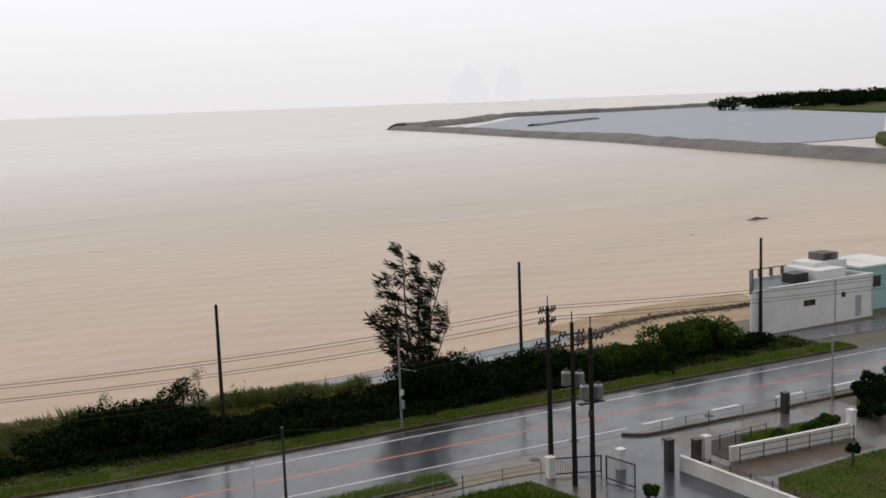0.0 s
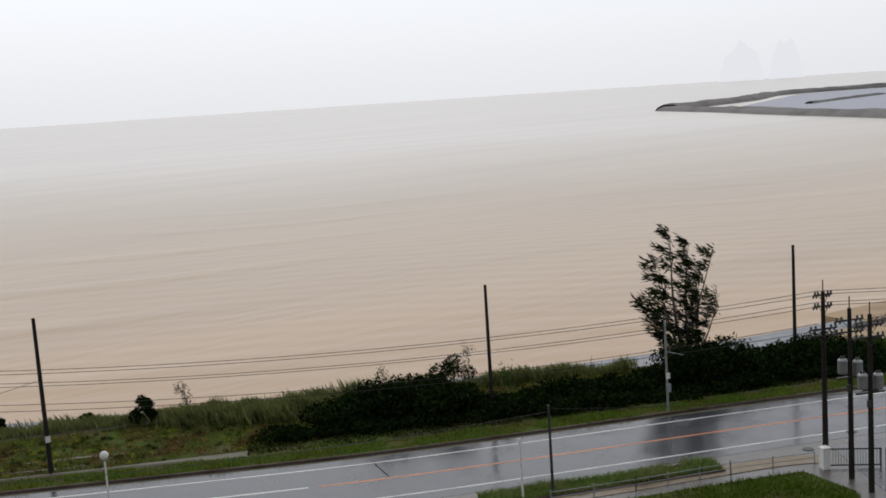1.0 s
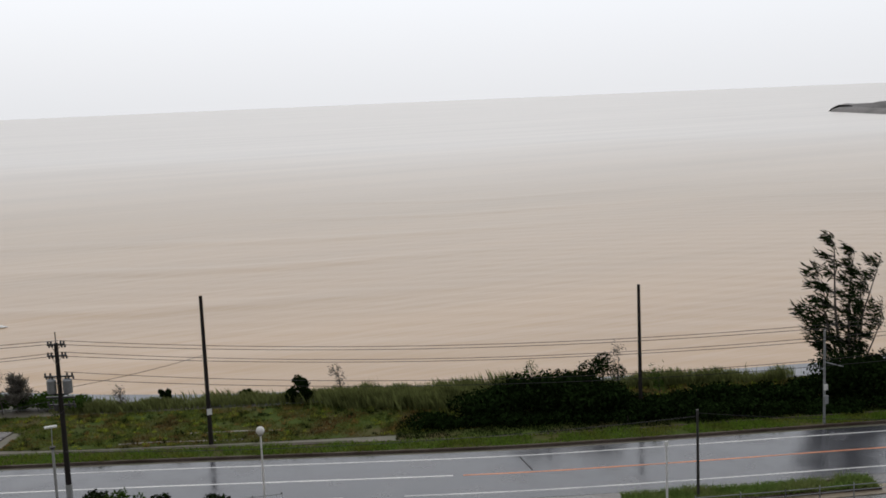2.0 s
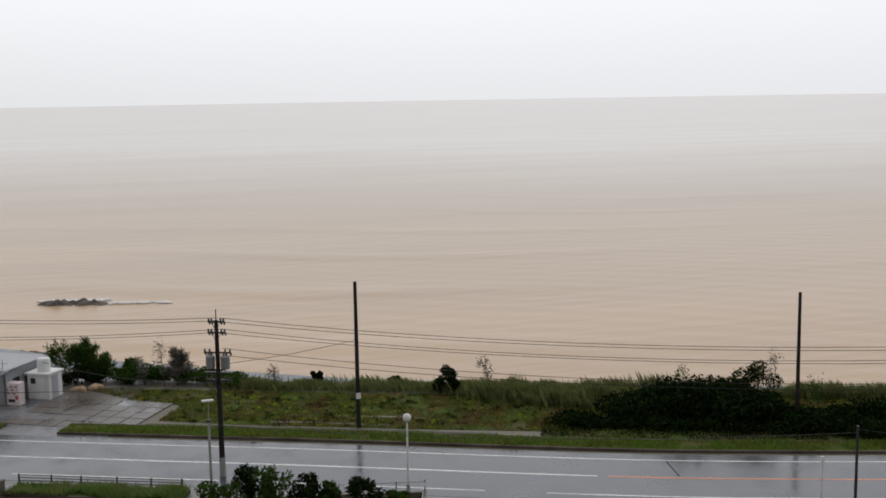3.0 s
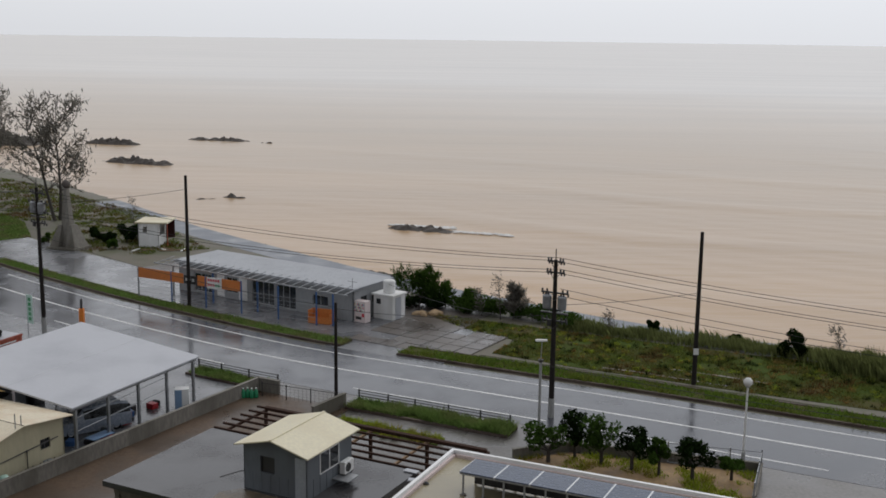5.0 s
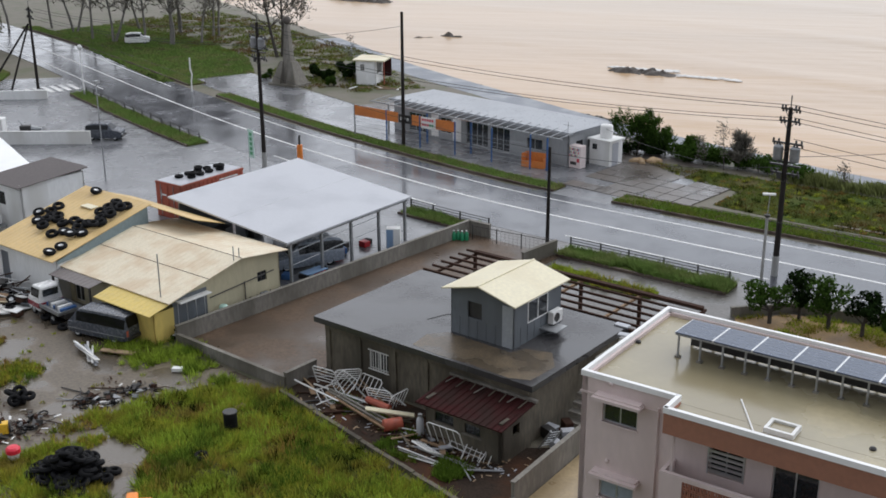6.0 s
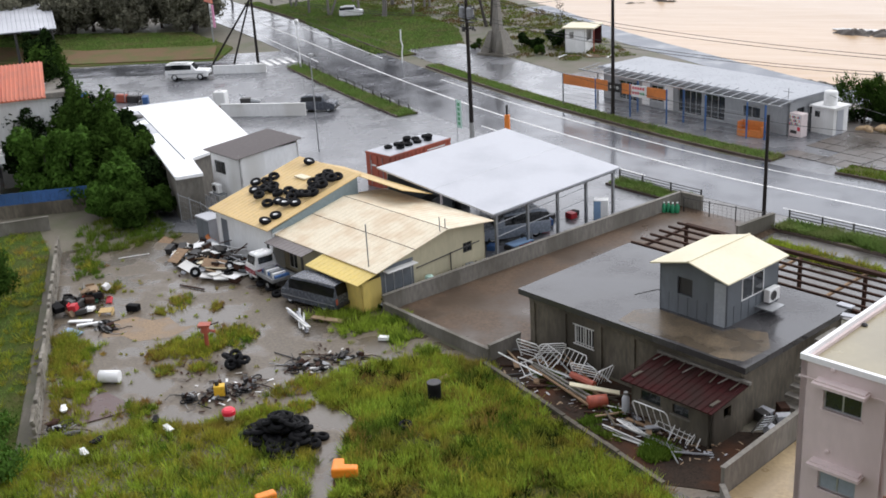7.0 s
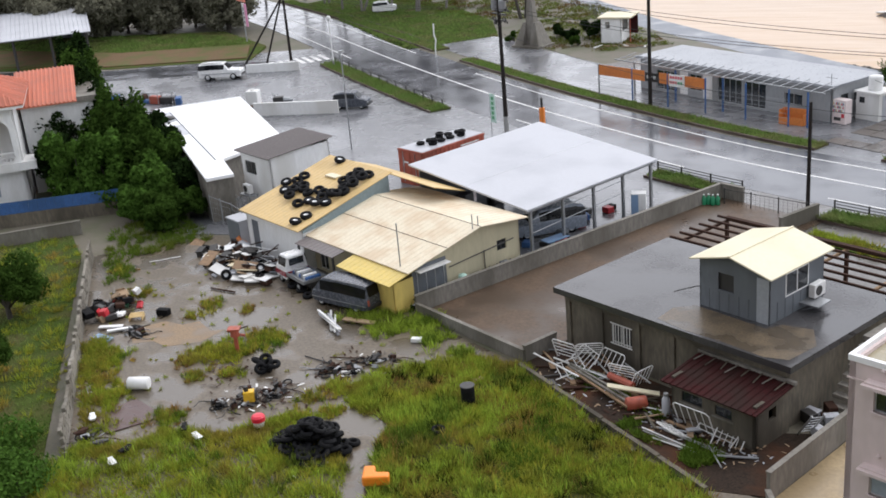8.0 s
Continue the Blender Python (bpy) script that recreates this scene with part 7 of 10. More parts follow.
def villa():
    """White flat-roofed house on the shore; its landward end is cut off at a slant."""
    ob = thing("villa", "white flat-roofed shore house with a roof terrace", "house", "", (98.4, 49.0, 0), -19.6)
    L, D, H, K = 16.8, 6.0, 4.4, 5.6
    part("wall", wall((0, 0), (L, 0), -0.3, H, 0.25, [(6.9, 8.6, 2.1, 2.75), (14.2, 15.1, 0.2, 2.4), (12.2, 12.9, 2.4, 3.0)]), "whitewash", ob)
    part("wall", wall((L, 0), (L, D), -0.3, H, 0.25), "whitewash", ob)
    part("wall", wall((L, D), (K, D), -0.3, H, 0.25), "whitewash", ob)
    part("wall", wall((K, D), (0, 0), -0.3, H, 0.25, [(2.0, 2.8, 2.0, 3.2), (5.0, 5.8, 2.0, 3.2)]), "whitewash", ob)
    part("roof_terrace", Geo().prism([(0.5, 0.2), (L - 0.2, 0.2), (L - 0.2, D - 0.2), (K + 0.1, D - 0.2)], H - 0.35, H - 0.2), "greysheet", ob)
    part("coping", Geo().box(-0.05, L + 0.05, -0.06, 0.3, H, H + 0.1), "whitewash", ob)
    rail = part("terrace_rail", Geo().rod((0.1, 0.1, H + 0.85), (K, D - 0.1, H + 0.85), 0.05).rod((K, D - 0.1, H + 0.85), (10.5, D - 0.1, H + 0.85), 0.05).rod((0.1, 0.1, H + 0.5), (K, D - 0.1, H + 0.5), 0.03), "darksteel", ob)
    for k in range(8):
        t = k / 7
        part("post", Geo().box(0.1 + K * t - 0.16, 0.1 + K * t + 0.16, D * t * 0.97, D * t * 0.97 + 0.25, H - 0.2, H + 0.8), "concrete", rail)
    for k in range(3):
        part("post", Geo().box(6.6 + 1.6 * k, 6.9 + 1.6 * k, D - 0.25, D, H - 0.2, H + 0.8), "concrete", rail)
    part("terrace_bench", Geo().box(7.2, 9.2, 1.6, 3.2, H - 0.2, H + 0.75), "darksteel", ob, "dark box on the terrace")
    part("roof_block", Geo().box(9.6, 13.4, 0.6, 5.2, H - 0.2, H + 0.95), "whitewash", ob)
    part("roof_block", Geo().box(11.0, 15.8, 2.6, 5.6, H - 0.2, H + 1.35), "whitewash", ob)
    block = part("tank_house", Geo().box(13.0, 15.2, 3.2, 5.2, H + 1.35, H + 2.1), "concrete", ob, "grey tank house")
    # dark panel on the wall, painted shade in place of a hole
    part("opening", Geo().box(13.3, 14.2, 3.17, 3.2, H + 1.5, H + 1.95), "darksteel", block)
    window(ob, (0, 0), (L, 0), 6.9, 8.6, 2.1, 2.75, 2, frame="wood")
    window(ob, (0, 0), (L, 0), 12.2, 12.9, 2.4, 3.0, 1)
    part("door", Geo().box(14.2, 15.1, 0.08, 0.14, 0.2, 2.4), "palegrey", ob)
    part("downpipe", Geo().rod((11.3, -0.06, 0), (11.3, -0.06, H), 0.05), "palegrey", ob)
    return ob


villa()
ob = thing("shore_house", "small turquoise house beside the white villa", "house", "", (115.6, 45.2, 0), -20)
part("wall", Geo().box(0, 7, 0, 6, -0.2, 4.6), mat("turquoise_render", (0.36, 0.58, 0.56), 0.7, var=0.08), ob)
part("roof", Geo().box(-0.2, 7.2, -0.2, 6.2, 4.6, 4.8), "white", ob)
part("window", Geo().box(1.5, 3.0, -0.03, 0, 2.4, 3.6), "glass", ob)
structure("villa_forecourt", Geo().prism([(97.5, 48.6), (117, 40.4), (130, 34.5), (128, 31), (96.8, 45.2)], -0.05, 0.025), "lot", "wet gravel strip in front of the villa", "forecourt")

# ---- far breakwater, lagoon and headland ----
def dyke(pts, w, h, label, seed):
    line = smooth_line(pts, 14)
    ob = thing("breakwater", label, "breakwater", "breakwaters", (0, 0, SEA_Z))
    g = Geo()
    n = len(line)
    prof = ((-0.5, -0.4), (-0.32, 0.55), (-0.15, 1.0), (0.15, 1.0), (0.32, 0.6), (0.5, -0.4))
    for i, p in enumerate(line):
        t = (Vector(line[min(n - 1, i + 1)]) - Vector(line[max(0, i - 1)])).normalized()
        for u, k in prof:
            q = 1 + 0.35 * noise.noise((p[0] * 0.05, p[1] * 0.05, u * 4 + seed))
            g.v.append((p[0] - t.y * u * w, p[1] + t.x * u * w, h * k * q))
    m = len(prof)
    for i in range(n - 1):
        g.f += [(i * m + j, i * m + m + j, i * m + m + j + 1, i * m + j + 1) for j in range(m - 1)]
    part("rubble_mound", g, mat("grey_armour_stone", (0.17, 0.16, 0.155), 0.85, var=0.3, tint=(0.12, 0.115, 0.11), bump=0.6, scale=0.15), ob)
    return ob


dyke([(664, 643), (600, 520), (551, 438), (482, 312), (416, 214), (364, 136), (330, 85), (280, 10)], 26, 3.2, "long grey rubble breakwater in the silty bay", 1)
dyke([(664, 643), (820, 700), (990, 790), (1160, 745), (1362, 700), (1500, 640)], 30, 4.5, "far grey rubble breakwater with a low road", 2)
dyke([(690, 527), (770, 552), (849, 574)], 9, 2.0, "short inner jetty of grey stone", 3)
structure("lagoon", Geo().prism([(560, 440), (690, 590), (980, 760), (1340, 690), (1040, 470), (880, 325), (510, 190), (430, 215), (495, 312)], SEA_Z - 0.4, SEA_Z + 0.35), mat("still_lagoon", (0.36, 0.38, 0.44), 0.6, var=0.05, bump=0.03, spec=0.25, scale=0.02), "still grey-blue lagoon behind the breakwater", "lagoon")
structure("headland", Geo().prism([(880, 330), (1045, 478), (1210, 545), (1500, 620), (1500, 300), (1000, 250)], SEA_Z - 1, 0.6), "lawn", "low green headland beyond the lagoon", "headland")
structure("lagoon_shore", Geo().prism([(505, 190), (470, 178), (370, 128), (330, 60), (600, 60), (640, 190)], SEA_Z - 1, 1.2), "lawn", "grassy shore of the lagoon", "shore")

# ---- trees, hedges, reeds ----
def limb(g, p, d, length, r, depth, rnd, tips, wind, bend=0.25, split=(2, 3)):
    """A tapering branch that forks; its ends are kept for the foliage."""
    n = 4
    for k in range(n):
        d = (d + Vector((rnd.gauss(0, bend * 0.4), rnd.gauss(0, bend * 0.4), rnd.gauss(0.02, bend * 0.25))) + wind * 0.07).normalized()
        q = p + d * length / n
        g.rod(p, q, r * (1 - 0.16 * k), r * (1 - 0.16 * (k + 1)), 6 if r > 0.05 else 4)
        p = q
        if depth <= 1:
            tips.append((p.copy(), d.copy()))
    if depth > 0:
        for k in range(rnd.randint(*split)):
            a = rnd.uniform(0, 6.283)
            e = (d + 0.75 * Vector((math.cos(a), math.sin(a), rnd.uniform(-0.1, 0.5)))).normalized()
            limb(g, p, e, length * rnd.uniform(0.55, 0.8), r * 0.5, depth - 1, rnd, tips, wind, bend, split)


def plume_leaves(tips, per, length, width, wind, seed, spread=0.35, droop=0.3):
    """Thin needle sprays that stream from the branch ends with the wind."""
    rng = np.random.default_rng(seed)
    P = np.repeat(np.array([tuple(t[0]) for t in tips]), per, 0)
    D = np.repeat(np.array([tuple(t[1]) for t in tips]), per, 0)
    n = len(P)
    P = P + rng.normal(0, spread, (n, 3))
    d = D * 0.5 + np.array(tuple(wind)) + rng.normal(0, 0.45, (n, 3))
    d[:, 2] -= droop * rng.random(n)
    d /= np.linalg.norm(d, axis=1)[:, None]
    s = np.cross(d, rng.normal(size=(n, 3)))
    s /= np.linalg.norm(s, axis=1)[:, None]
    L = length * rng.uniform(0.5, 1.3, (n, 1))
    w = width * rng.uniform(0.6, 1.4, (n, 1))
    v = np.stack([P, P + d * L * 0.5 + s * w, P + d * L, P + d * L * 0.5 - s * w], 1).reshape(-1, 3)
    return v, np.arange(4 * n).reshape(-1, 4)


def wind_tree(x, y, h, label, seed, wind=(-0.55, 0.1, 0.1), leaf="leaf_grey", per=26, trunk=0.22, depth=3, dense=1.0, length=0.5, trunks=1, group="casuarina trees", spread=0.35, reach=1.0, slim=0.09, bark="bark"):
    rnd = random.Random(seed)
    ob = thing("casuarina_tree", label, "tree", group, (x, y, 0))
    g, tips, w = Geo(), [], Vector(wind)
    for k in range(trunks):
        b = Vector((rnd.uniform(-0.4, 0.4) * (trunks > 1), rnd.uniform(-0.4, 0.4) * (trunks > 1), -0.2))
        d = Vector((rnd.gauss(0, 0.12) + 0.25 * (k - (trunks - 1) / 2), rnd.gauss(0, 0.1), 1)).normalized()
        p, seg = b, h * 0.13
        for i in range(6):
            q = p + d * seg
            g.rod(p, q, trunk * (1 - 0.13 * i), trunk * (1 - 0.13 * (i + 1)), 8)
            p = q
            d = (d + Vector((rnd.gauss(0, 0.06), rnd.gauss(0, 0.06), 0)) + w * 0.04).normalized()
            if i >= 1:
                for _ in range(4 if dense > 1.2 else 2 if dense > 0.8 else 1):
                    a = rnd.uniform(0, 6.283)
                    e = Vector((math.cos(a), math.sin(a), rnd.uniform(0.5, 1.1))).normalized()
                    limb(g, p, e, h * reach * rnd.uniform(0.12, 0.2) * (1.15 - 0.08 * i), trunk * 0.32, depth - 2, rnd, tips, w)
        limb(g, p, d, h * 0.16, trunk * 0.3, depth - 2, rnd, tips, w)
    part("trunk", g, bark, ob)
    v, f = plume_leaves(tips, per, length, length * slim, w, seed, spread)
    soup("crown", v, f, leaf, parent=ob, kind="")
    return ob


# the wind-bent tree in the hedge, and thin saplings
def bent_tree():
    rnd = random.Random(12)
    ob = thing("casuarina_tree", "wind-bent dark tree with ragged plumes in the hedge", "tree", "", (65.8, 62.3, 0))
    g, tips = Geo(), []
    w = Vector((-0.62, 0.35, 0.12))
    for lean, hgt, r in ((-0.2, 11.9, 0.2), (-0.06, 10.9, 0.17), (0.1, 10.2, 0.17), (-0.42, 9.8, 0.14), (0.32, 9.2, 0.14), (0.5, 6.8, 0.12), (-0.62, 7.0, 0.12)):
        p, d = Vector((0, 0, -0.2)), Vector((lean * 0.66, -lean * 0.46, 1)).normalized()
        for i in range(9):
            q = p + d * hgt / 9
            g.rod(p, q, r * (1 - 0.1 * i), r * (1 - 0.1 * (i + 1)), 7)
            p = q
            d = (d + Vector((rnd.gauss(0, 0.05), rnd.gauss(0, 0.05), 0.05))).normalized()
            if i > 1:
                for _ in range(3):
                    a = rnd.uniform(0, 6.283)
                    e = (Vector((math.cos(a), math.sin(a), 0.75)) * 0.8 + w * 0.7).normalized()
                    limb(g, p, e, rnd.uniform(0.9, 1.9) * (1.1 - 0.06 * i), r * 0.3, 0, rnd, tips, w)
        tips.append((p, d))
    part("trunk", g, "bark", ob)
    v, f = plume_leaves(tips, 6, 0.75, 0.055, w * 1.3, 5, 0.15, 0.1)
    soup("crown", v, f, "leaf_dark", parent=ob, kind="")


bent_tree()
wind_tree(-48.3, 142.0, 15.6, "tall ragged tree behind the monument", 31, (-0.2, 0.15, 0.25), "leaf_grey", per=5, trunk=0.24, depth=3, dense=1.5, length=0.8, trunks=2, spread=0.4, reach=1.4, slim=0.1)
for i, (x, y, h) in enumerate(((-62.8, 150.5, 15.5), (-66.5, 149, 17.5), (-71.4, 151, 17), (-75.5, 150, 18.5), (-80, 152, 17), (-70, 160, 19), (-78, 163, 18), (-86, 158, 18), (-92, 162, 17), (-63.5, 157.5, 16), (-98, 160, 17))):
    wind_tree(x, y, h, "tall grey casuarina in the shore grove", 40 + i, (-0.35, 0.25, 0.25), "leaf_grey", per=6, trunk=0.2, depth=3, dense=1.5, length=0.95, trunks=1 + i % 2, spread=0.45, reach=1.15, slim=0.08, bark="bark_grey")
for i, (x, y, h, leaf) in enumerate(((5.6, 94.3, 4.3, "leaf_grey"), (4.0, 95.5, 2.6, "leaf_grey"), (30.8, 83.0, 3.0, "leaf_grey"), (48.2, 69.2, 5.2, "leaf_grey"), (14.5, 90.2, 2.0, "leaf_grey"), (50.6, 66.6, 3.4, "leaf"), (-36.0, 132.0, 5.0, "leaf_grey"), (41.2, 70.5, 4.3, "leaf"))):
    wind_tree(x, y, h, "thin wind-blown sapling on the shore", 60 + i, (-0.5, 0.15, 0.1), leaf, 9, 0.06, 2, 0.5, 0.35, 1, "saplings", 0.22)

for i, (x, y, h) in enumerate(((-1.9, 98.6, 3.9), (-0.6, 98.9, 3.4), (0.7, 98.3, 2.4), (2.9, 97.0, 1.8), (7.0, 94.6, 3.0))):
    wind_tree(x, y, h, "ragged dark wind-blown shrub behind the beach shop", 80 + i, (-0.3, 0.1, 0.25), "leaf" if i < 4 else "leaf_grey", 4, 0.07, 3, 1.3, 0.42, 2, "shore shrubs", 0.1, 1.3)


def hedge(name, label, blobs, count, size, material, seed, group="shore hedges", flat=0.45):
    """Leaves over unseen stems, rooted along the ground."""
    x, y = blobs[0][0], blobs[0][1]
    ob = thing(name, label, "bush", group, (x, y, 0))
    b = [(q[0] - x, q[1] - y, *q[2:]) for q in blobs]
    g = Geo()
    for q in b[::2]:
        g.rod((q[0], q[1], -0.15), (q[0], q[1], q[2]), 0.05, 0.03, 5)
    part("stems", g, "bark", ob)
    v, f = leaf_cards(b, count, size, seed, flat)
    v[:, 2] = np.abs(v[:, 2])
    soup("foliage", v, f, material, parent=ob, kind="")
    return ob


def hedge_line(label, pts, h0, h1, w, count, size, material, seed, name="hedge"):
    r = random.Random(seed)
    line = smooth_line(pts, 0.8)
    blobs = []
    for p in line:
        swell = 0.5 + 1.1 * noise.noise((p[0] * 0.16, p[1] * 0.16, seed * 3.1))
        h = h0 + (h1 - h0) * min(1.15, max(-0.1, swell + r.uniform(-0.2, 0.25)))
        for k in range(2):
            blobs.append((p[0] + r.gauss(0, w * 0.3), p[1] + r.gauss(0, w * 0.3), h * r.uniform(0.45, 0.62), w * r.uniform(0.35, 0.7), w * r.uniform(0.35, 0.7), h * r.uniform(0.38, 0.55)))
    return hedge(name, label, blobs, count, size, material, seed)


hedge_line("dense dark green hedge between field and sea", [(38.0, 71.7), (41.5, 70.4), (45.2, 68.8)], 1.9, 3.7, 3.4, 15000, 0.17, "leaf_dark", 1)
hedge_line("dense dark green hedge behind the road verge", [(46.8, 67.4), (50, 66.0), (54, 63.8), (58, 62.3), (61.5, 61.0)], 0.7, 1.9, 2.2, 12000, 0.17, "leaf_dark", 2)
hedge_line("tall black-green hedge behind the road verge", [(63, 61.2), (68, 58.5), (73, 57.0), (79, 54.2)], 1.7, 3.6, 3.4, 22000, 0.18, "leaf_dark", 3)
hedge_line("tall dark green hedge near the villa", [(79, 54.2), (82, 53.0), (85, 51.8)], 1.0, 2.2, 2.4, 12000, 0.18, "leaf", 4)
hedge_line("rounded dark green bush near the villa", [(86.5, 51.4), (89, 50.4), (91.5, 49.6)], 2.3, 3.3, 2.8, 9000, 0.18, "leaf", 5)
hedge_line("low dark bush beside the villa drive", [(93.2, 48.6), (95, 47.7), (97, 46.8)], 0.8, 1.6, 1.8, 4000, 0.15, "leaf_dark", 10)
# near-black scrub, drawn out to fill the shaded strip behind the verge too
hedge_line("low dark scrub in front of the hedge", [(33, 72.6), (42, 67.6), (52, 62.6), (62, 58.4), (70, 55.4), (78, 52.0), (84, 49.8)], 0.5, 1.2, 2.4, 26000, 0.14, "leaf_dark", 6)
hedge_line("ragged dark bush behind the beach shop", [(-2.4, 98.6), (-1.0, 98.9), (0.8, 98.2)], 0.7, 1.7, 1.7, 3200, 0.16, "leaf_dark", 7)
hedge_line("ragged green scrub on the shore edge", [(1.5, 97.6), (4.5, 96.2), (8.5, 94.0), (11, 92.6)], 0.5, 1.5, 1.7, 6000, 0.15, "leaf", 8)
for i, (x, y, h) in enumerate(((27.4, 83.6, 2.3), (24.0, 87.5, 0.9), (46.6, 68.0, 4.2), (18, 90.5, 1.1))):
    hedge("bush", "small dark bush standing in the reeds", blob_crown(x, y, h * 0.5, h * 0.5, h * 0.5, h * 0.5, 9, 70 + i), 1800, 0.13, "leaf_dark", 80 + i, "small shore bushes")
for i, (x, y, h) in enumerate(((-35.6, 128.0, 2.2), (-33.9, 129.5, 2.8), (-37.5, 127.0, 1.4), (-36.2, 123.8, 1.1), (-39.4, 128.8, 1.6), (-44.5, 126.3, 1.2), (-35, 133.5, 1.4))):
    hedge("bush", "clipped green bush beside the monument", blob_crown(x, y, h * 0.5, h * 0.6, h * 0.6, h * 0.5, 9, 90 + i), 1700, 0.14, "leaf" if i % 2 else "leaf_dark", 95 + i, "park bushes")


def reeds(label, pts, h, w, count, seed):
    """Tall upright blades on the shore edge."""
    rng = np.random.default_rng(seed)
    line = np.array(smooth_line(pts, 0.4))
    k = rng.integers(0, len(line), count)
    p = line[k] + rng.normal(0, w * 0.4, (count, 2))
    tall = np.array([0.8 + 0.8 * noise.noise((a * 0.4, b * 0.4, seed)) for a, b in p])
    hh = h * np.clip(tall, 0.35, 1.5) * rng.uniform(0.6, 1.15, count)
    a = rng.uniform(0, 6.283, count)
    s = np.stack([-np.sin(a), np.cos(a)], 1) * 0.03
    lean = rng.normal(0, 0.16, (count, 2)) * hh[:, None] + np.array([-0.18, 0]) * hh[:, None]
    z = np.zeros((count, 1))
    v = np.stack([np.hstack([p - s, z]), np.hstack([p + s, z]), np.hstack([p + lean * 0.4 + s, hh[:, None] * 0.6]), np.hstack([p + lean, hh[:, None]])], 1).reshape(-1, 3)
    return soup("reeds", v, np.arange(4 * count).reshape(-1, 4), "reed", label, "reeds")


reeds("pale green reeds along the seawall", [(10, 93.0), (14, 90.8), (20, 88.3), (26, 85.6), (33, 82.2), (38, 79.8)], 0.8, 1.8, 12000, 1)
reeds("taller yellow-green reeds beside the hedge", [(30, 82.0), (34, 79.0), (38.5, 75.2)], 1.5, 2.2, 9000, 2)
reeds("thin reeds behind the hedge", [(38, 79.4), (46, 76.0), (56, 71.0), (64, 67.6)], 1.2, 1.3, 7000, 3)


def broad_tree(x, y, h, r, label, seed, material="leaf", count=5000, group="garden trees", trunk=None, size=0.17, low=0.45, blobs=14):
    ob = thing("tree", label, "tree", group, (x, y, 0))
    rnd = random.Random(seed)
    g, tips = Geo(), []
    t = trunk or h * 0.3
    g.rod((0, 0, -0.2), (0, 0, t), 0.05 * r + 0.06, 0.04 * r + 0.05, 8)
    crown = blob_crown(0, 0, t + (h - t) * low, r, r, (h - t) * 0.55, blobs, seed)
    for b in crown[::2]:
        g.rod((0, 0, t * 0.9), b[:3], 0.035 * r + 0.02, 0.015, 5)
    part("trunk", g, "bark", ob)
    v, f = leaf_cards(crown, count, size, seed, 0.45)
    v[:, 2] = np.maximum(v[:, 2], 0.1)
    soup("crown", v, f, material, parent=ob, kind="")
    return ob


for i, (x, y, h, r) in enumerate(((6.6, 61.9, 2.3, 1.3), (8.2, 62.6, 2.9, 0.9), (9.6, 61.7, 3.1, 1.2), (11.2, 60.9, 2.4, 1.1), (12.6, 60.2, 2.1, 0.7), (14.3, 59.5, 2.3, 1.1), (16.5, 59.6, 1.3, 0.8))):
    broad_tree(x, y, h, r, "small dark orchard tree with a forked trunk", 110 + i, "leaf_dark" if i % 2 else "leaf", 1300, "orchard trees", 0.8, 0.12, 0.5)
structure("orchard_bed", Geo().prism([(4.8, 62.3), (8.0, 63.4), (18.2, 60.6), (16.7, 56.4), (12, 57.4), (5.0, 60.2)], -0.1, 0.05), mat("ochre_wet_earth", (0.34, 0.22, 0.10), 0.7, var=0.25, tint=(0.2, 0.13, 0.07), bump=0.4), "wet ochre earth of the orchard", "bed")
grass("orchard_weeds", [(4.8, 62.3), (8.0, 63.4), (18.2, 60.6), (16.7, 56.4), (12, 57.4), (5.0, 60.2)], 4500, 0.3, "grass", "weeds under the orchard trees", 0.05, 0.6, 41)
wall_blocks("yard_wall", (4.6, 62.6), (8.0, 63.8), 0.5, 0.15, "low grey wall round the orchard", group="orchard walls")
wall_blocks("yard_wall", (8.0, 63.8), (18.5, 60.9), 0.5, 0.15, "low grey wall round the orchard", group="orchard walls")
wall_blocks("yard_wall", (18.5, 60.9), (16.8, 56.3), 0.5, 0.15, "low grey wall round the orchard", group="orchard walls")
mesh_fence([(13.5, 62.2), (18.5, 60.9), (16.8, 56.3)], 1.2, "pale wire fence round the orchard corner")

# conifer-like garden trees beside the tiled house
for i, (x, y, h, r) in enumerate(((-55.4, 65.2, 6.2, 1.9), (-53.2, 66.2, 6.3, 1.6), (-58.0, 67.6, 5.0, 2.0), (-50.8, 67.6, 6.3, 1.8), (-54.0, 69.8, 8.2, 1.8), (-58.4, 72.6, 8.3, 1.8), (-62.5, 75.8, 8.6, 1.8), (-67.2, 80.6, 9.0, 1.8), (-72.5, 86.5, 9.2, 1.7), (-78.5, 93, 9.0, 1.7), (-49.0, 66.0, 4.4, 1.5), (-56.5, 70.0, 6.5, 2.0), (-60.6, 70.5, 6.5, 2.0), (-49.4, 63.9, 2.6, 1.2), (-47.2, 64.2, 2.6, 1.2), (-46.0, 62.4, 2.2, 1.2), (-57.6, 77.0, 4.6, 1.6), (-54.2, 73.2, 4.4, 1.6), (-50.8, 69.9, 4.2, 1.5), (-47.6, 66.6, 3.6, 1.4), (-45.6, 64.4, 2.4, 1.1))):
    broad_tree(x, y, h, r, "dense upright dark green garden tree", 130 + i, "leaf_fresh" if i in (0, 1, 10, 13) else "leaf" if i in (3, 4, 7, 11, 14, 15, 18, 20) else "leaf_dark", 7500, "garden trees", 0.5, 0.2, 0.42, 26)
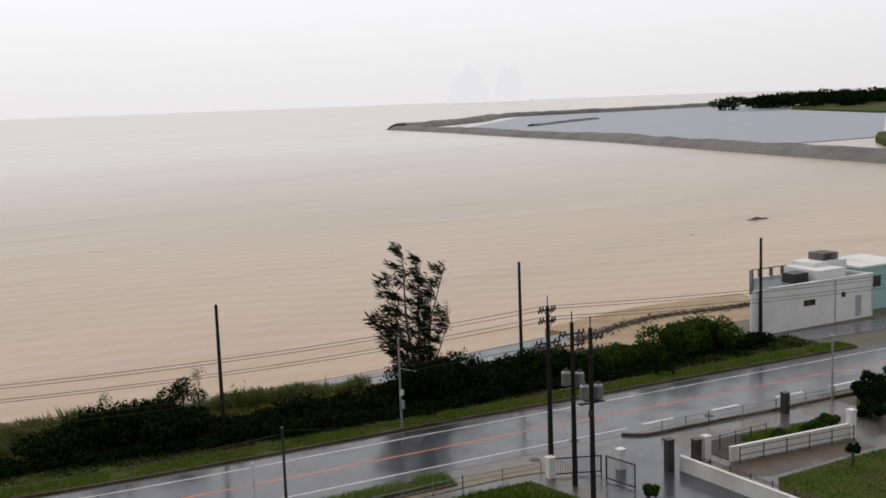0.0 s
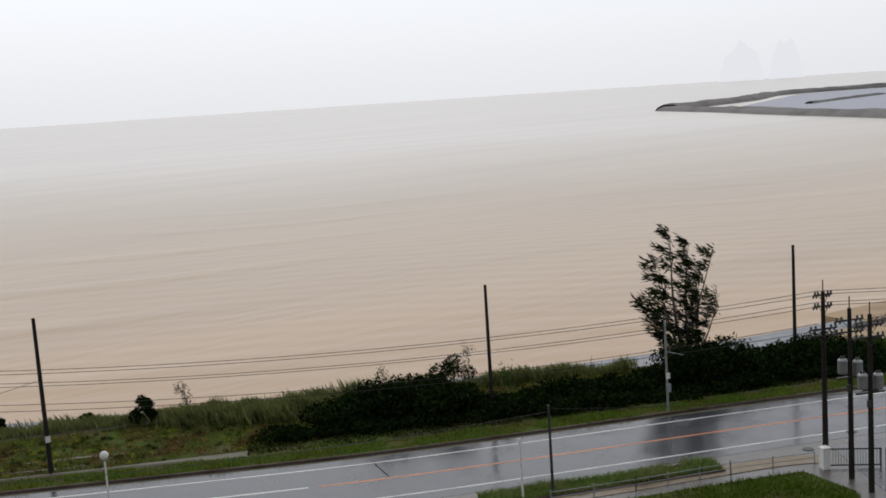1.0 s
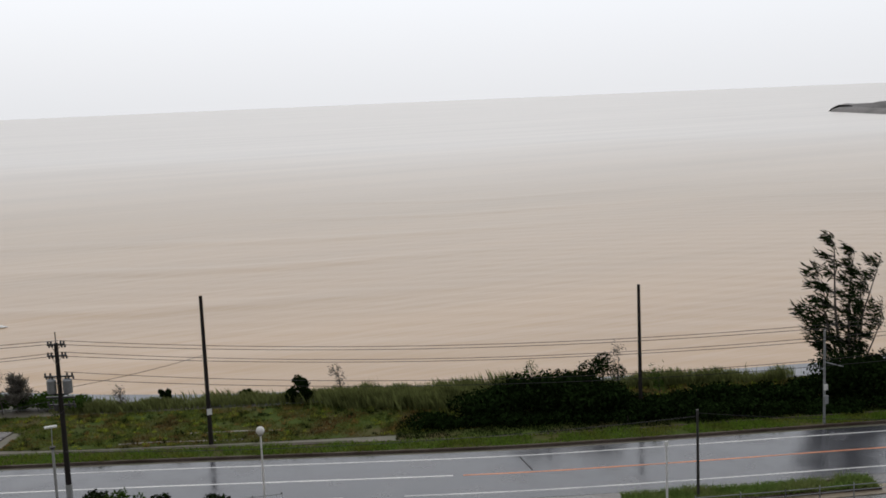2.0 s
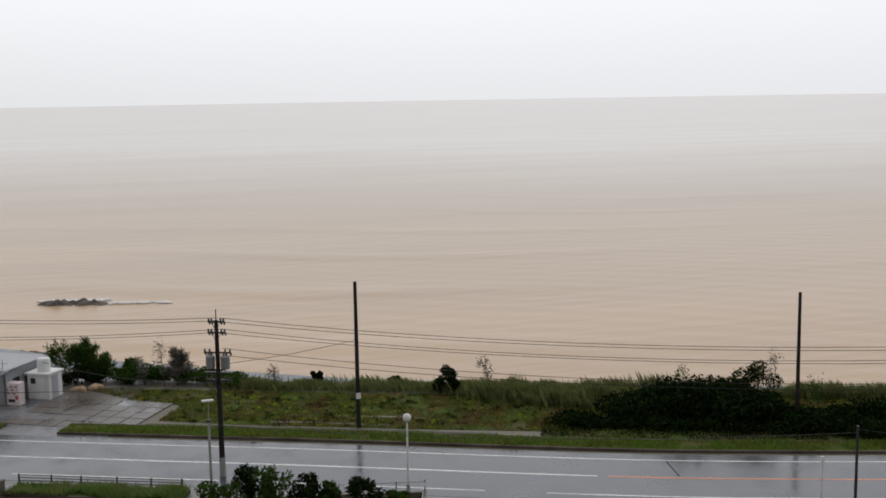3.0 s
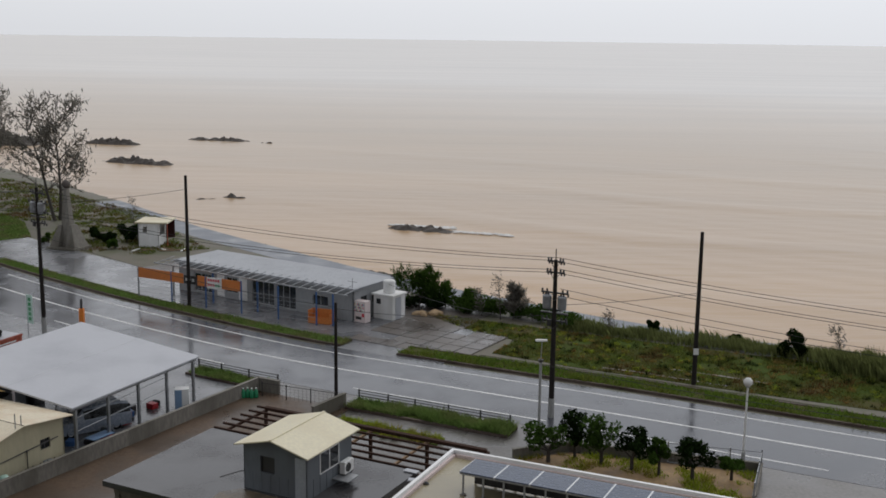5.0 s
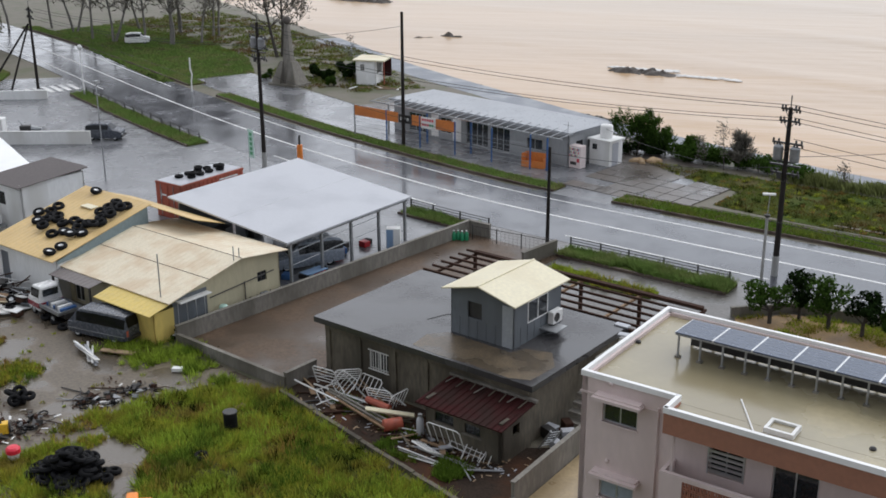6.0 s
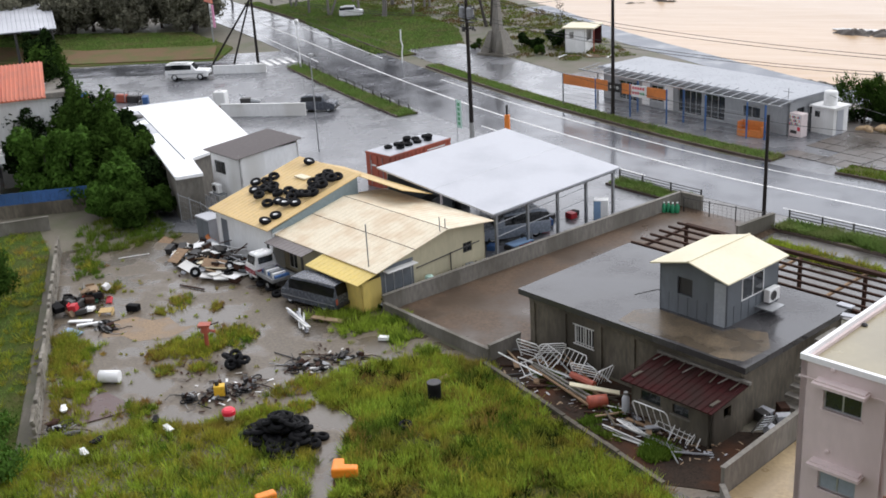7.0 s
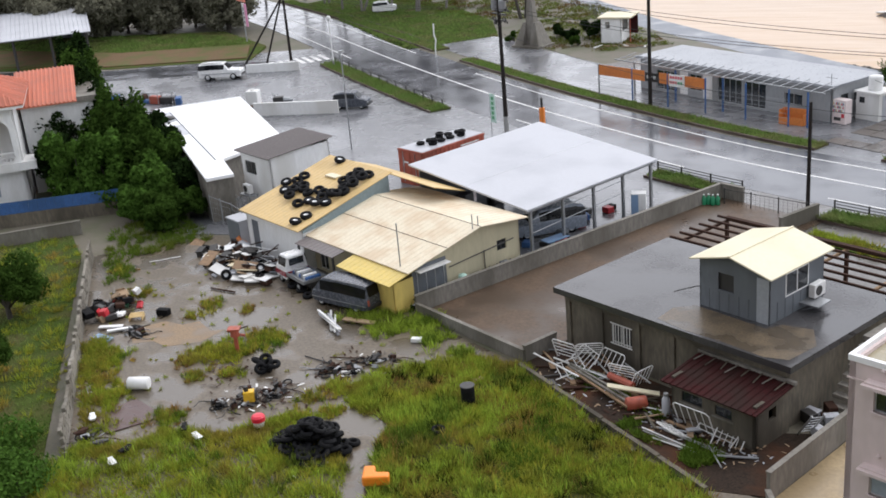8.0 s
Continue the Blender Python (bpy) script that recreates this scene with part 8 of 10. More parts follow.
for i, (x, y, h, r) in enumerate(((-46.0, 48.0, 3.9, 2.0), (-41.6, 41.2, 3.2, 1.8), (-38.2, 36.4, 1.6, 1.7))):
    broad_tree(x, y, h, r, "round dark green tree on the lawn", 150 + i, "leaf" if i < 2 else "leaf_fresh", 7000, "lawn trees", 0.7, 0.13, 0.45, 20)
hedge_line("low green shrubs at the wall's near end", [(-35.5, 36.2), (-33.8, 34.4), (-32.8, 33)], 0.7, 1.6, 2.4, 9000, 0.11, "leaf_fresh", 9, "shrub")

# wooded slope and grassed bank at the end of the side street
structure("bank_face", Geo().prism([(-120, 112), (-91, 112.2), (-74.5, 117.2), (-78, 123.5), (-94, 118.6), (-120, 121)], -0.1, 1, [0.2, 0.2, 0.2, 0.55, 0.55, 0.55]), mat("bare_brown_bank", (0.14, 0.09, 0.048), 0.8, var=0.3, tint=(0.09, 0.10, 0.03), bump=0.4, spec=0.15), "bare brown earth face of the bank", "bank")
structure("grass_bank", Geo().prism([(-128, 108.5), (-90, 111.5), (-73.5, 116.5), (-76, 124), (-88, 133), (-128, 128)], -0.1, 1, [0.05, 0.05, 0.05, 0.3, 0.45, 0.45]), "lawn", "earth bank under grass beside the side street", "bank")
grass("bank_grass", [(-120, 121), (-94, 118.4), (-78, 123.3), (-80, 127), (-88, 133), (-120, 128)], 24000, 0.5, "parkgrass", "green grass on the bank", 0.2, 0.05, 43, 0.06)
for i in range(26):
    r = random.Random(300 + i)
    x = -88 - 1.8 * i + r.uniform(-2, 2)
    y = 134 + 0.35 * (i % 5) * 4 + r.uniform(-2, 3) - 0.25 * i
    broad_tree(x, y, r.uniform(7, 12), r.uniform(3.0, 4.2), "grey-green tree in the wood above the bank", 320 + i, "leaf_wood", 6500, "wood trees", 1.2, 0.3, 0.42, 26)
far = np.random.default_rng(8)
blobs = [(1050 + far.uniform(0, 420), 440 + far.uniform(0, 150), far.uniform(3, 11), far.uniform(8, 16), far.uniform(8, 16), far.uniform(3, 7)) for _ in range(150)]
v, f = leaf_cards(blobs, 30000, 1.6, 9, 0.5)
soup("far_wood", v, f, "leaf_dark", "low dark wood on the headland", "wood")

# ---- vehicles ----
def ring_body(st):
    """A shell through cross-sections (x, sill, belt, top, half width, half width of the top)."""
    g = Geo()
    for x, zb, zm, zt, w, wt in st:
        g.v += [(x, -w * 0.96, zb), (x, -w, (zb + zm) / 2), (x, -w * 0.98, zm), (x, -wt, zt - 0.04), (x, -wt * 0.9, zt), (x, wt * 0.9, zt), (x, wt, zt - 0.04), (x, w * 0.98, zm), (x, w, (zb + zm) / 2), (x, w * 0.96, zb)]
    n = 10
    for i in range(len(st) - 1):
        g.f += [(i * n + j, (i + 1) * n + j, (i + 1) * n + (j + 1) % n, i * n + (j + 1) % n) for j in range(n)]
    g.f += [tuple(range(n)), tuple(len(g.v) - 1 - k for k in range(n))]
    return g


def vehicle(name, label, category, at, turn, st, paint, axles, r=0.32, sides=(), screens=(), lamps=True, track=None):
    """sides: station pairs with side windows; screens: station pairs with a glass slope."""
    ob = thing(name, label, category, "parked vehicles", (*at, 0.02), turn)
    body = part("body", ring_body(st), paint, ob, smooth=False, bevel=0.03)
    for a, b in sides:
        for sg in (-1, 1):
            q = []
            for s, k, e in ((st[a], 0.12, 0.06), (st[b], 0.12, -0.06), (st[b], 0.86, -0.1), (st[a], 0.86, 0.1)):
                w = s[4] * 0.98 + (s[5] - s[4] * 0.98) * k + 0.012
                q.append((s[0] + e, sg * w, s[2] + (s[3] - 0.04 - s[2]) * k))
            part("side_window", Geo().face(q if sg < 0 else q[::-1]), "car_glass", body)
    for a, b in screens:
        s, t = Vector(st[a]), Vector(st[b])
        up = Vector((-(st[b][3] - st[a][3]), 0, st[b][0] - st[a][0])).normalized() * 0.015
        if up.z < 0:
            up = -up
        q = []
        for k, sg in ((0.08, -1), (0.08, 1), (0.9, 1), (0.9, -1)):
            x, z, w = (st[a][i] + (st[b][i] - st[a][i]) * k for i in (0, 3, 5))
            q.append((x + up.x, sg * w * 0.84, z + up.z))
        part("windscreen", Geo().face(q), "car_glass", body)
    w = (track or st[1][4]) - 0.1
    for x in axles:
        for sg in (-1, 1):
            m = Matrix.Rotation(radians(90), 4, "X")
            wh = part("wheel", torus(Geo(), (x, sg * w, r), r * 0.72, r * 0.28, m, 16, 8), "rubber", ob, smooth=True)
            part("rim", Geo().spin([(r * 0.5, -0.09), (r * 0.5, 0.09), (r * 0.2, 0.07), (0.02, 0.09)] if sg < 0 else [(r * 0.02, -0.09), (r * 0.2, -0.07), (r * 0.5, -0.09), (r * 0.5, 0.09)], (x, sg * w, r), 14, m), "alu", wh)
    f, k = st[0], st[-1]
    if lamps:
        for sg in (-1, 1):
            part("headlight", Geo().box(f[0] + 0.03, f[0] - 0.03, sg * f[4] * 0.62 - 0.14, sg * f[4] * 0.62 + 0.14, f[2] - 0.22, f[2] - 0.06), "alu", ob)
            part("tail_light", Geo().box(k[0] - 0.02, k[0] + 0.03, sg * k[4] * 0.85 - 0.07, sg * k[4] * 0.85 + 0.07, k[2] - 0.3, k[2] + 0.02), "redbox", ob)
    part("bumper", Geo().box(f[0] - 0.04, f[0] + 0.08, -f[4] * 0.9, f[4] * 0.9, f[1] + 0.02, f[1] + 0.2), "darksteel", ob)
    part("bumper", Geo().box(k[0] - 0.1, k[0] + 0.04, -k[4] * 0.9, k[4] * 0.9, k[1] + 0.02, k[1] + 0.2), "darksteel", ob)
    return ob


paint = lambda n, c: mat(n, c, 0.25, var=0.06, bump=0, spec=0.6)
M.update(car_glass=mat("dark_car_glass", (0.006, 0.007, 0.008), 0.1, var=0.1, bump=0, spec=0.25), car_black=paint("dark_grey_car_paint", (0.06, 0.068, 0.085)), car_silver=paint("silver_blue_car_paint", (0.22, 0.25, 0.30)), car_white=paint("white_car_paint", (0.74, 0.74, 0.73)), car_red=paint("dark_red_car_paint", (0.22, 0.02, 0.03)))
# front is towards +x
VAN = [(2.2, 0.35, 0.85, 0.9, 0.78, 0.7), (2.05, 0.28, 0.95, 1.0, 0.83, 0.72), (1.35, 0.25, 1.0, 1.78, 0.85, 0.66), (0.2, 0.25, 1.0, 1.86, 0.85, 0.68), (-1.2, 0.25, 1.0, 1.85, 0.85, 0.68), (-2.1, 0.28, 1.0, 1.78, 0.84, 0.66), (-2.3, 0.35, 0.95, 1.05, 0.8, 0.7)]
van = vehicle("van", "dark grey old van parked among weeds by the yellow lean-to", "van", (-27.9, 53.75), 166, [tuple(0.88 * c for c in s) for s in VAN], "car_black", (1.27, -1.18), 0.29, ((2, 3), (3, 4), (4, 5)), ((1, 2), (5, 6)))
part("side_trim", Geo().box(-1.95, 1.85, -0.765, -0.75, 0.5, 0.54).box(-1.95, 1.85, 0.75, 0.765, 0.5, 0.54), "steel", van)
part("roof_gutter", Geo().box(-1.8, 1.1, -0.6, -0.58, 1.6, 1.63).box(-1.8, 1.1, 0.58, 0.6, 1.6, 1.63), "steel", van)
MINI = [(2.35, 0.3, 0.7, 0.74, 0.72, 0.6), (2.15, 0.24, 0.78, 0.84, 0.84, 0.74), (1.3, 0.22, 0.92, 0.98, 0.86, 0.74), (0.55, 0.22, 0.95, 1.68, 0.86, 0.64), (-0.6, 0.22, 0.95, 1.76, 0.86, 0.66), (-1.7, 0.22, 0.95, 1.74, 0.86, 0.65), (-2.2, 0.24, 0.95, 1.6, 0.84, 0.62), (-2.35, 0.3, 0.9, 0.96, 0.8, 0.7)]
vehicle("minivan", "silver-blue minivan parked under the carport", "minivan", (-20.9, 66.2), 218, MINI, "car_silver", (1.45, -1.35), 0.33, ((3, 4), (4, 5), (5, 6)), ((2, 3), (6, 7)))
SUV = [(2.4, 0.45, 0.95, 1.0, 0.78, 0.66), (2.25, 0.4, 1.02, 1.06, 0.88, 0.76), (1.1, 0.38, 1.1, 1.14, 0.9, 0.76), (0.5, 0.38, 1.12, 1.8, 0.9, 0.7), (-0.6, 0.38, 1.12, 1.86, 0.9, 0.72), (-1.5, 0.38, 1.12, 1.86, 0.9, 0.72), (-2.2, 0.4, 1.1, 1.8, 0.88, 0.7), (-2.35, 0.45, 1.05, 1.12, 0.86, 0.76)]
suv = vehicle("off_roader", "white off-road car with a spare wheel on its back", "car", (-70.9, 106.6), 17, SUV, "car_white", (1.5, -1.35), 0.4, ((3, 4), (4, 5), (5, 6)), ((2, 3),))
part("spare_wheel", torus(Geo(), (-2.5, 0.2, 1.05), 0.27, 0.11, Matrix.Rotation(radians(90), 4, "Y")), "rubber", suv, smooth=True)
part("roof_rail", Geo().rod((0.3, -0.66, 1.9), (-1.9, -0.66, 1.9), 0.025).rod((0.3, 0.66, 1.9), (-1.9, 0.66, 1.9), 0.025), "darksteel", suv)
part("side_stripe", Geo().box(-2.0, 1.9, -0.915, -0.9, 0.72, 0.8), "steel", suv)
KEI = [(1.65, 0.3, 0.75, 0.8, 0.68, 0.6), (1.5, 0.24, 0.85, 0.9, 0.72, 0.62), (0.95, 0.22, 0.95, 1.0, 0.73, 0.62), (0.4, 0.22, 0.95, 1.5, 0.73, 0.56), (-0.8, 0.22, 0.95, 1.54, 0.73, 0.56), (-1.5, 0.24, 0.92, 1.42, 0.72, 0.55), (-1.68, 0.3, 0.88, 0.92, 0.7, 0.6)]
vehicle("car", "small black car parked by a white block wall", "car", (-49.0, 95.2), 8, KEI, "car_black", (1.05, -1.05), 0.28, ((3, 4), (4, 5)), ((2, 3), (5, 6)))
vehicle("car", "pale car parked under the shore grove", "car", (-71.7, 149.2), 20, KEI, "car_white", (1.05, -1.05), 0.28, ((3, 4), (4, 5)), ((2, 3), (5, 6)))

CAB = [(1.7, 0.35, 0.9, 0.95, 0.68, 0.62), (1.62, 0.3, 1.0, 1.05, 0.72, 0.62), (1.25, 0.3, 1.02, 1.68, 0.72, 0.58), (0.55, 0.3, 1.02, 1.72, 0.72, 0.58), (0.45, 0.35, 1.02, 1.6, 0.7, 0.56)]
truck = vehicle("pickup_truck", "small white flatbed truck loaded with blue scrap", "truck", (-31.9, 55.85), 148, CAB, "car_white", (1.15, -0.9), 0.28, ((2, 3),), ((1, 2),), False, 0.72)
part("red_skirt", Geo().box(0.42, 1.66, -0.74, 0.74, 0.5, 0.78), "car_red", truck, "dark red lower cab")
bed = part("flatbed", Geo().box(-1.6, 0.42, -0.72, 0.72, 0.6, 0.68), "steel", truck)
for y in (-0.72, 0.69):
    part("side_board", Geo().box(-1.6, 0.42, y, y + 0.03, 0.68, 0.82), "steel", bed)
part("tail_board", Geo().box(-1.63, -1.6, -0.72, 0.72, 0.68, 0.82), "steel", bed)
part("rear_window", Geo().box(0.40, 0.43, -0.45, 0.45, 1.12, 1.5), "glass", truck)
part("chassis", Geo().box(-1.6, 1.2, -0.35, 0.35, 0.35, 0.6), "darksteel", truck)
for k in range(7):
    part("load", Geo().box(-1.4 + k * 0.24, -1.22 + k * 0.24, -0.5 + 0.1 * (k % 3), 0.4, 0.68, 0.86 + 0.08 * (k % 3)), ("bluepaint", "white", "steel")[k % 3], bed)

# ---- scrap yard ----
rng = random.Random(17)
structure("debris_ground", Geo().prism([(-16.6, 49.2), (-15.4, 51.6), (-4.6, 46.0), (-2.6, 46.4), (-4.7, 41.4), (-6.8, 41.3), (-10.0, 43.8)], -0.1, 0.035), mat("dark_littered_earth", (0.035, 0.025, 0.019), 0.9, var=0.4, spec=0.1, tint=(0.075, 0.035, 0.02), bump=0.5, scale=1.6), "dark wet earth littered with scraps", "yard")
kb = thing("garden_kerb", "low dark concrete kerb between meadow and house", "kerb", "", (-16.6, 49.0, 0), math.degrees(math.atan2(41.2 - 49.0, -6.8 + 16.6)))
for k in range(14):
    part("kerb_block", Geo().box(k * 0.9 + 0.01, k * 0.9 + 0.88, -0.1, 0.1, -0.15, 0.24 + rng.uniform(-0.04, 0.02)), "oldwall", kb)

# the heap of tyres
made = 0
for lay, (n, R, z) in enumerate(((32, 1.55, 0.12), (26, 1.3, 0.32), (20, 1.05, 0.52), (14, 0.78, 0.74), (8, 0.5, 0.96), (4, 0.25, 1.14))):
    for k in range(n):
        a, q = rng.uniform(0, 6.283), R * math.sqrt(rng.random())
        tilt = rng.uniform(-28, 28) if lay else rng.uniform(-12, 12)
        tyre(pose(-22.5 + 1.12 * q * math.cos(a), 40.2 + 0.95 * q * math.sin(a), z + rng.uniform(-0.02, 0.06), tilt, rng.uniform(-28, 28), rng.uniform(0, 180)), "old black tyre in a heap on the wet grass", "heap of tyres")
for k in range(8):
    tyre(pose(-28.2 + rng.uniform(-0.7, 0.7), 46.0 + rng.uniform(-0.5, 0.5), 0.14 + 0.16 * (k % 3), rng.uniform(-35, 35), rng.uniform(-30, 30), 0), "old black tyre lying in a puddle", "tyres in the puddle")
for x, y, tx in ((-17.9, 42.6, 8), (-24.2, 54.1, 70), (-30.6, 54.2, 8), (-31.4, 54.9, 10), (-32.2, 55.3, 6)):
    tyre(pose(x, y, 0.14 if tx < 30 else 0.3, tx, 0, 40), "old black tyre lying by itself", "loose tyres", tx > 30)

ob = thing("orange_float", "bright orange plastic corner float on the grass", "float", "", (-18.7, 38.4, 0.03), 20)
part("shell", Geo().prism([(-0.5, -0.3), (0.55, -0.3), (0.55, 0.1), (0.0, 0.15), (-0.05, 0.6), (-0.5, 0.6)], 0.08, 0.5), mat("bright_orange_plastic", (0.85, 0.25, 0.02), 0.4, var=0.06), ob, bevel=0.08)
ob = thing("orange_float", "bright orange plastic float half hidden in grass", "float", "", (-20.8, 35.9, 0.03), 50)
part("shell", Geo().prism([(-0.4, -0.2), (0.4, -0.2), (0.4, 0.2), (-0.4, 0.2)], 0.08, 0.4), mat("bright_orange_float", (0.85, 0.25, 0.02), 0.4, var=0.06), ob, bevel=0.08)
ob = thing("drum", "black plastic drum standing in the grass", "drum", "", (-17.6, 45.2, 0.03))
part("shell", Geo().spin([(0.27, 0), (0.3, 0.05), (0.3, 0.25), (0.31, 0.28), (0.3, 0.31), (0.3, 0.6), (0.31, 0.63), (0.3, 0.66), (0.3, 0.82), (0.27, 0.86)], n=18), "rubber", ob, smooth=True)
part("rim", Geo().spin([(0.28, 0.84), (0.32, 0.86), (0.32, 0.9), (0.26, 0.9)], n=18), "darksteel", ob)
ob = thing("drum", "white plastic drum lying in the wet weeds", "drum", "", (-33.2, 42.8, 0.3), 15)
part("shell", Geo().spin([(0.25, -0.5), (0.3, -0.48), (0.3, 0.48), (0.25, 0.5), (0.02, 0.5)], n=18, m=Matrix.Rotation(radians(90), 4, "Y")), "white", ob, smooth=True)
ob = thing("bucket", "red and white plastic canister in the weeds", "canister", "", (-25.6, 41.1, 0.02))
part("lower_shell", Geo().spin([(0.2, 0), (0.24, 0.02), (0.25, 0.3)], n=14), "white", ob)
part("upper_shell", Geo().spin([(0.25, 0.3), (0.3, 0.32), (0.3, 0.5), (0.22, 0.58), (0.02, 0.6)], n=14), mat("red_plastic", (0.7, 0.02, 0.05), 0.4, var=0.06), ob)
ob = thing("engine_block", "yellow engine standing among scrap in a puddle", "engine", "", (-27.2, 42.9, 0.02), 30)
part("block", Geo().box(-0.25, 0.25, -0.2, 0.2, 0.1, 0.6), mat("yellow_machine_paint", (0.75, 0.45, 0.03), 0.45, var=0.15), ob, bevel=0.04)
part("cylinder", Geo().rod((-0.1, 0, 0.6), (-0.1, 0, 0.82), 0.1), "darksteel", ob)
part("flywheel", Geo().spin([(0.25, -0.04), (0.25, 0.04), (0.03, 0.05)], (0.3, 0, 0.35), 14, Matrix.Rotation(radians(90), 4, "Y")), "darksteel", ob)
part("skid", Geo().box(-0.4, 0.4, -0.25, -0.18, 0, 0.1).box(-0.4, 0.4, 0.18, 0.25, 0, 0.1), "darksteel", ob)
ob = thing("hand_pump", "rusty red cast-iron pump standing in the weeds", "pump", "", (-30.7, 47.3, 0.0), 20)
part("column", Geo().rod((0, 0, 0), (0, 0, 0.9), 0.12, 0.1).rod((0, 0, 0.9), (0, 0, 1.25), 0.24, 0.2), "redbox", ob)
part("spout", Geo().rod((0, 0, 1.0), (0.5, 0, 0.9), 0.07), "redbox", ob)
part("lever", Geo().rod((-0.3, 0, 1.1), (0.7, 0.1, 1.35), 0.035), "rust", ob)
part("cap", Geo().box(-0.3, 0.3, -0.25, 0.25, 1.25, 1.33), "redbox", ob)
ob = thing("floor_sheet", "wet purple-brown sheet lying in the yard", "sheet", "", (-32.2, 40.4, 0.03), -25)
part("sheet", Geo().prism([(-1.3, -1.1), (0.9, -1.3), (1.4, 0.6), (1.0, 1.2), (-1.0, 1.1)], 0, 0.03), mat("purple_brown_sheet", (0.085, 0.045, 0.04), 0.35, var=0.15), ob)

M.update(cardboard=mat("sodden_cardboard", (0.33, 0.23, 0.14), 0.8, var=0.2, rand=0.2), plast_g=mat("green_plastic", (0.02, 0.22, 0.10), 0.45, var=0.1), plast_b=mat("pale_blue_plastic", (0.22, 0.33, 0.5), 0.4, var=0.1), plast_r=mat("red_scrap_paint", (0.5, 0.03, 0.04), 0.45, var=0.15))


def board(x, y, z, L, w, material, label, turn, tilt=0.0, roll_=0.0, th=0.04, group="scrap boards", name="scrap_board"):
    ob = thing(name, label, "board", group, (x, y, z))
    ob.matrix_basis = pose(x, y, z, tilt, roll_, turn)
    part("panel", Geo().box(-L / 2, L / 2, -w / 2, w / 2, 0, th), material, ob)
    part("batten", Geo().box(-L / 2, L / 2, -w / 2, -w / 2 + 0.05, th, th + 0.03), material, ob)
    return ob


def pipe(x, y, z, L, r, material, label, turn, tilt=0.0, group="scrap pipes"):
    ob = thing("scrap_pipe", label, "pipe", group, (x, y, z))
    ob.matrix_basis = pose(x, y, z, 0, -tilt, turn)
    part("tube", Geo().rod((-L / 2, 0, r), (L / 2, 0, r), r, n=8), material, ob)
    return ob


# big scrap pile by the workshop
for k in range(120):
    u, w = rng.gauss(0, 1.8), rng.gauss(0, 0.8)
    x, y = -37.2 + u * 0.9 - w * 0.3, 58.0 - u * 0.35 + w
    h = max(0.06, 0.7 - 0.16 * abs(u) - 0.2 * abs(w)) * rng.uniform(0.3, 1.2)
    if k % 3 == 0 or k % 6 == 2:
        board(x, y, h, rng.uniform(0.7, 1.5), rng.uniform(0.3, 0.75), ("white", "palegrey", "white", "wood", "greysheet", "cardboard")[k % 11 % 6], "pale board thrown on the scrap pile", rng.uniform(0, 180), rng.uniform(-25, 25), rng.uniform(-20, 20))
    elif k % 6 == 1:
        tyre(pose(x, y, h + 0.12, rng.uniform(-50, 50), rng.uniform(-30, 30), 0), "old tyre on the scrap pile", "tyres on the scrap pile", k % 4 == 3)
    else:
        ob = thing("scrap_box", "battered scrap metal box on the pile", "scrap", "scrap boxes", (x, y, h))
        ob.matrix_basis = pose(x, y, h, rng.uniform(-20, 20), rng.uniform(-20, 20), rng.uniform(0, 180))
        part("shell", Geo().box(-0.3, 0.3, -0.22, 0.22, 0, 0.32), ("palegrey", "darksteel", "greysheet", "rust")[k // 3 % 4], ob, bevel=0.03)
        part("lid", Geo().box(-0.32, 0.32, -0.24, 0.24, 0.32, 0.36), ("steel", "white", "darksteel")[k % 3], ob)
for k in range(12):
    pipe(-36.6 + rng.gauss(0, 1.4), 58.4 + rng.gauss(0, 0.8), 0.3 + rng.uniform(0, 0.5), rng.uniform(1.2, 2.6), 0.035, ("steel", "white", "rust")[k % 3], "bent scrap pipe on the pile", rng.uniform(0, 180), rng.uniform(-20, 20))
pq = random.Random(55)
for k in range(26):
    u = pq.uniform(-2.6, 2.2)
    board(-37.2 + 0.92 * u + pq.gauss(0, 0.2), 57.2 - 0.42 * u + pq.gauss(0, 0.55), 0.08 + pq.uniform(0, 0.55), pq.uniform(0.5, 1.5), pq.uniform(0.25, 0.8), ("cream", "white", "cardboard", "palegrey", "wood", "cream", "rust")[k % 7], "torn pale panel spilling from the scrap pile", pq.uniform(0, 180), pq.uniform(-22, 22), pq.uniform(-16, 16), 0.03, "spilled panels")
board(-38.9, 60.7, 0.5, 1.2, 0.6, "orange", "orange sheet leaning against the locker", 100, 55)
for x, y, t in ((-35.6, 55.7, 20), (-34.7, 55.6, 35), (-34.5, 56.1, 60)):
    board(x, y, 0.15, 1.5, 0.9, "white", "large pale panel lying beside the truck", t, rng.uniform(-12, 12), 8)
tyre(pose(-36.8, 55.6, 0.3, 70, 0, 30), "alloy wheel standing in the puddle", "loose tyres", True)

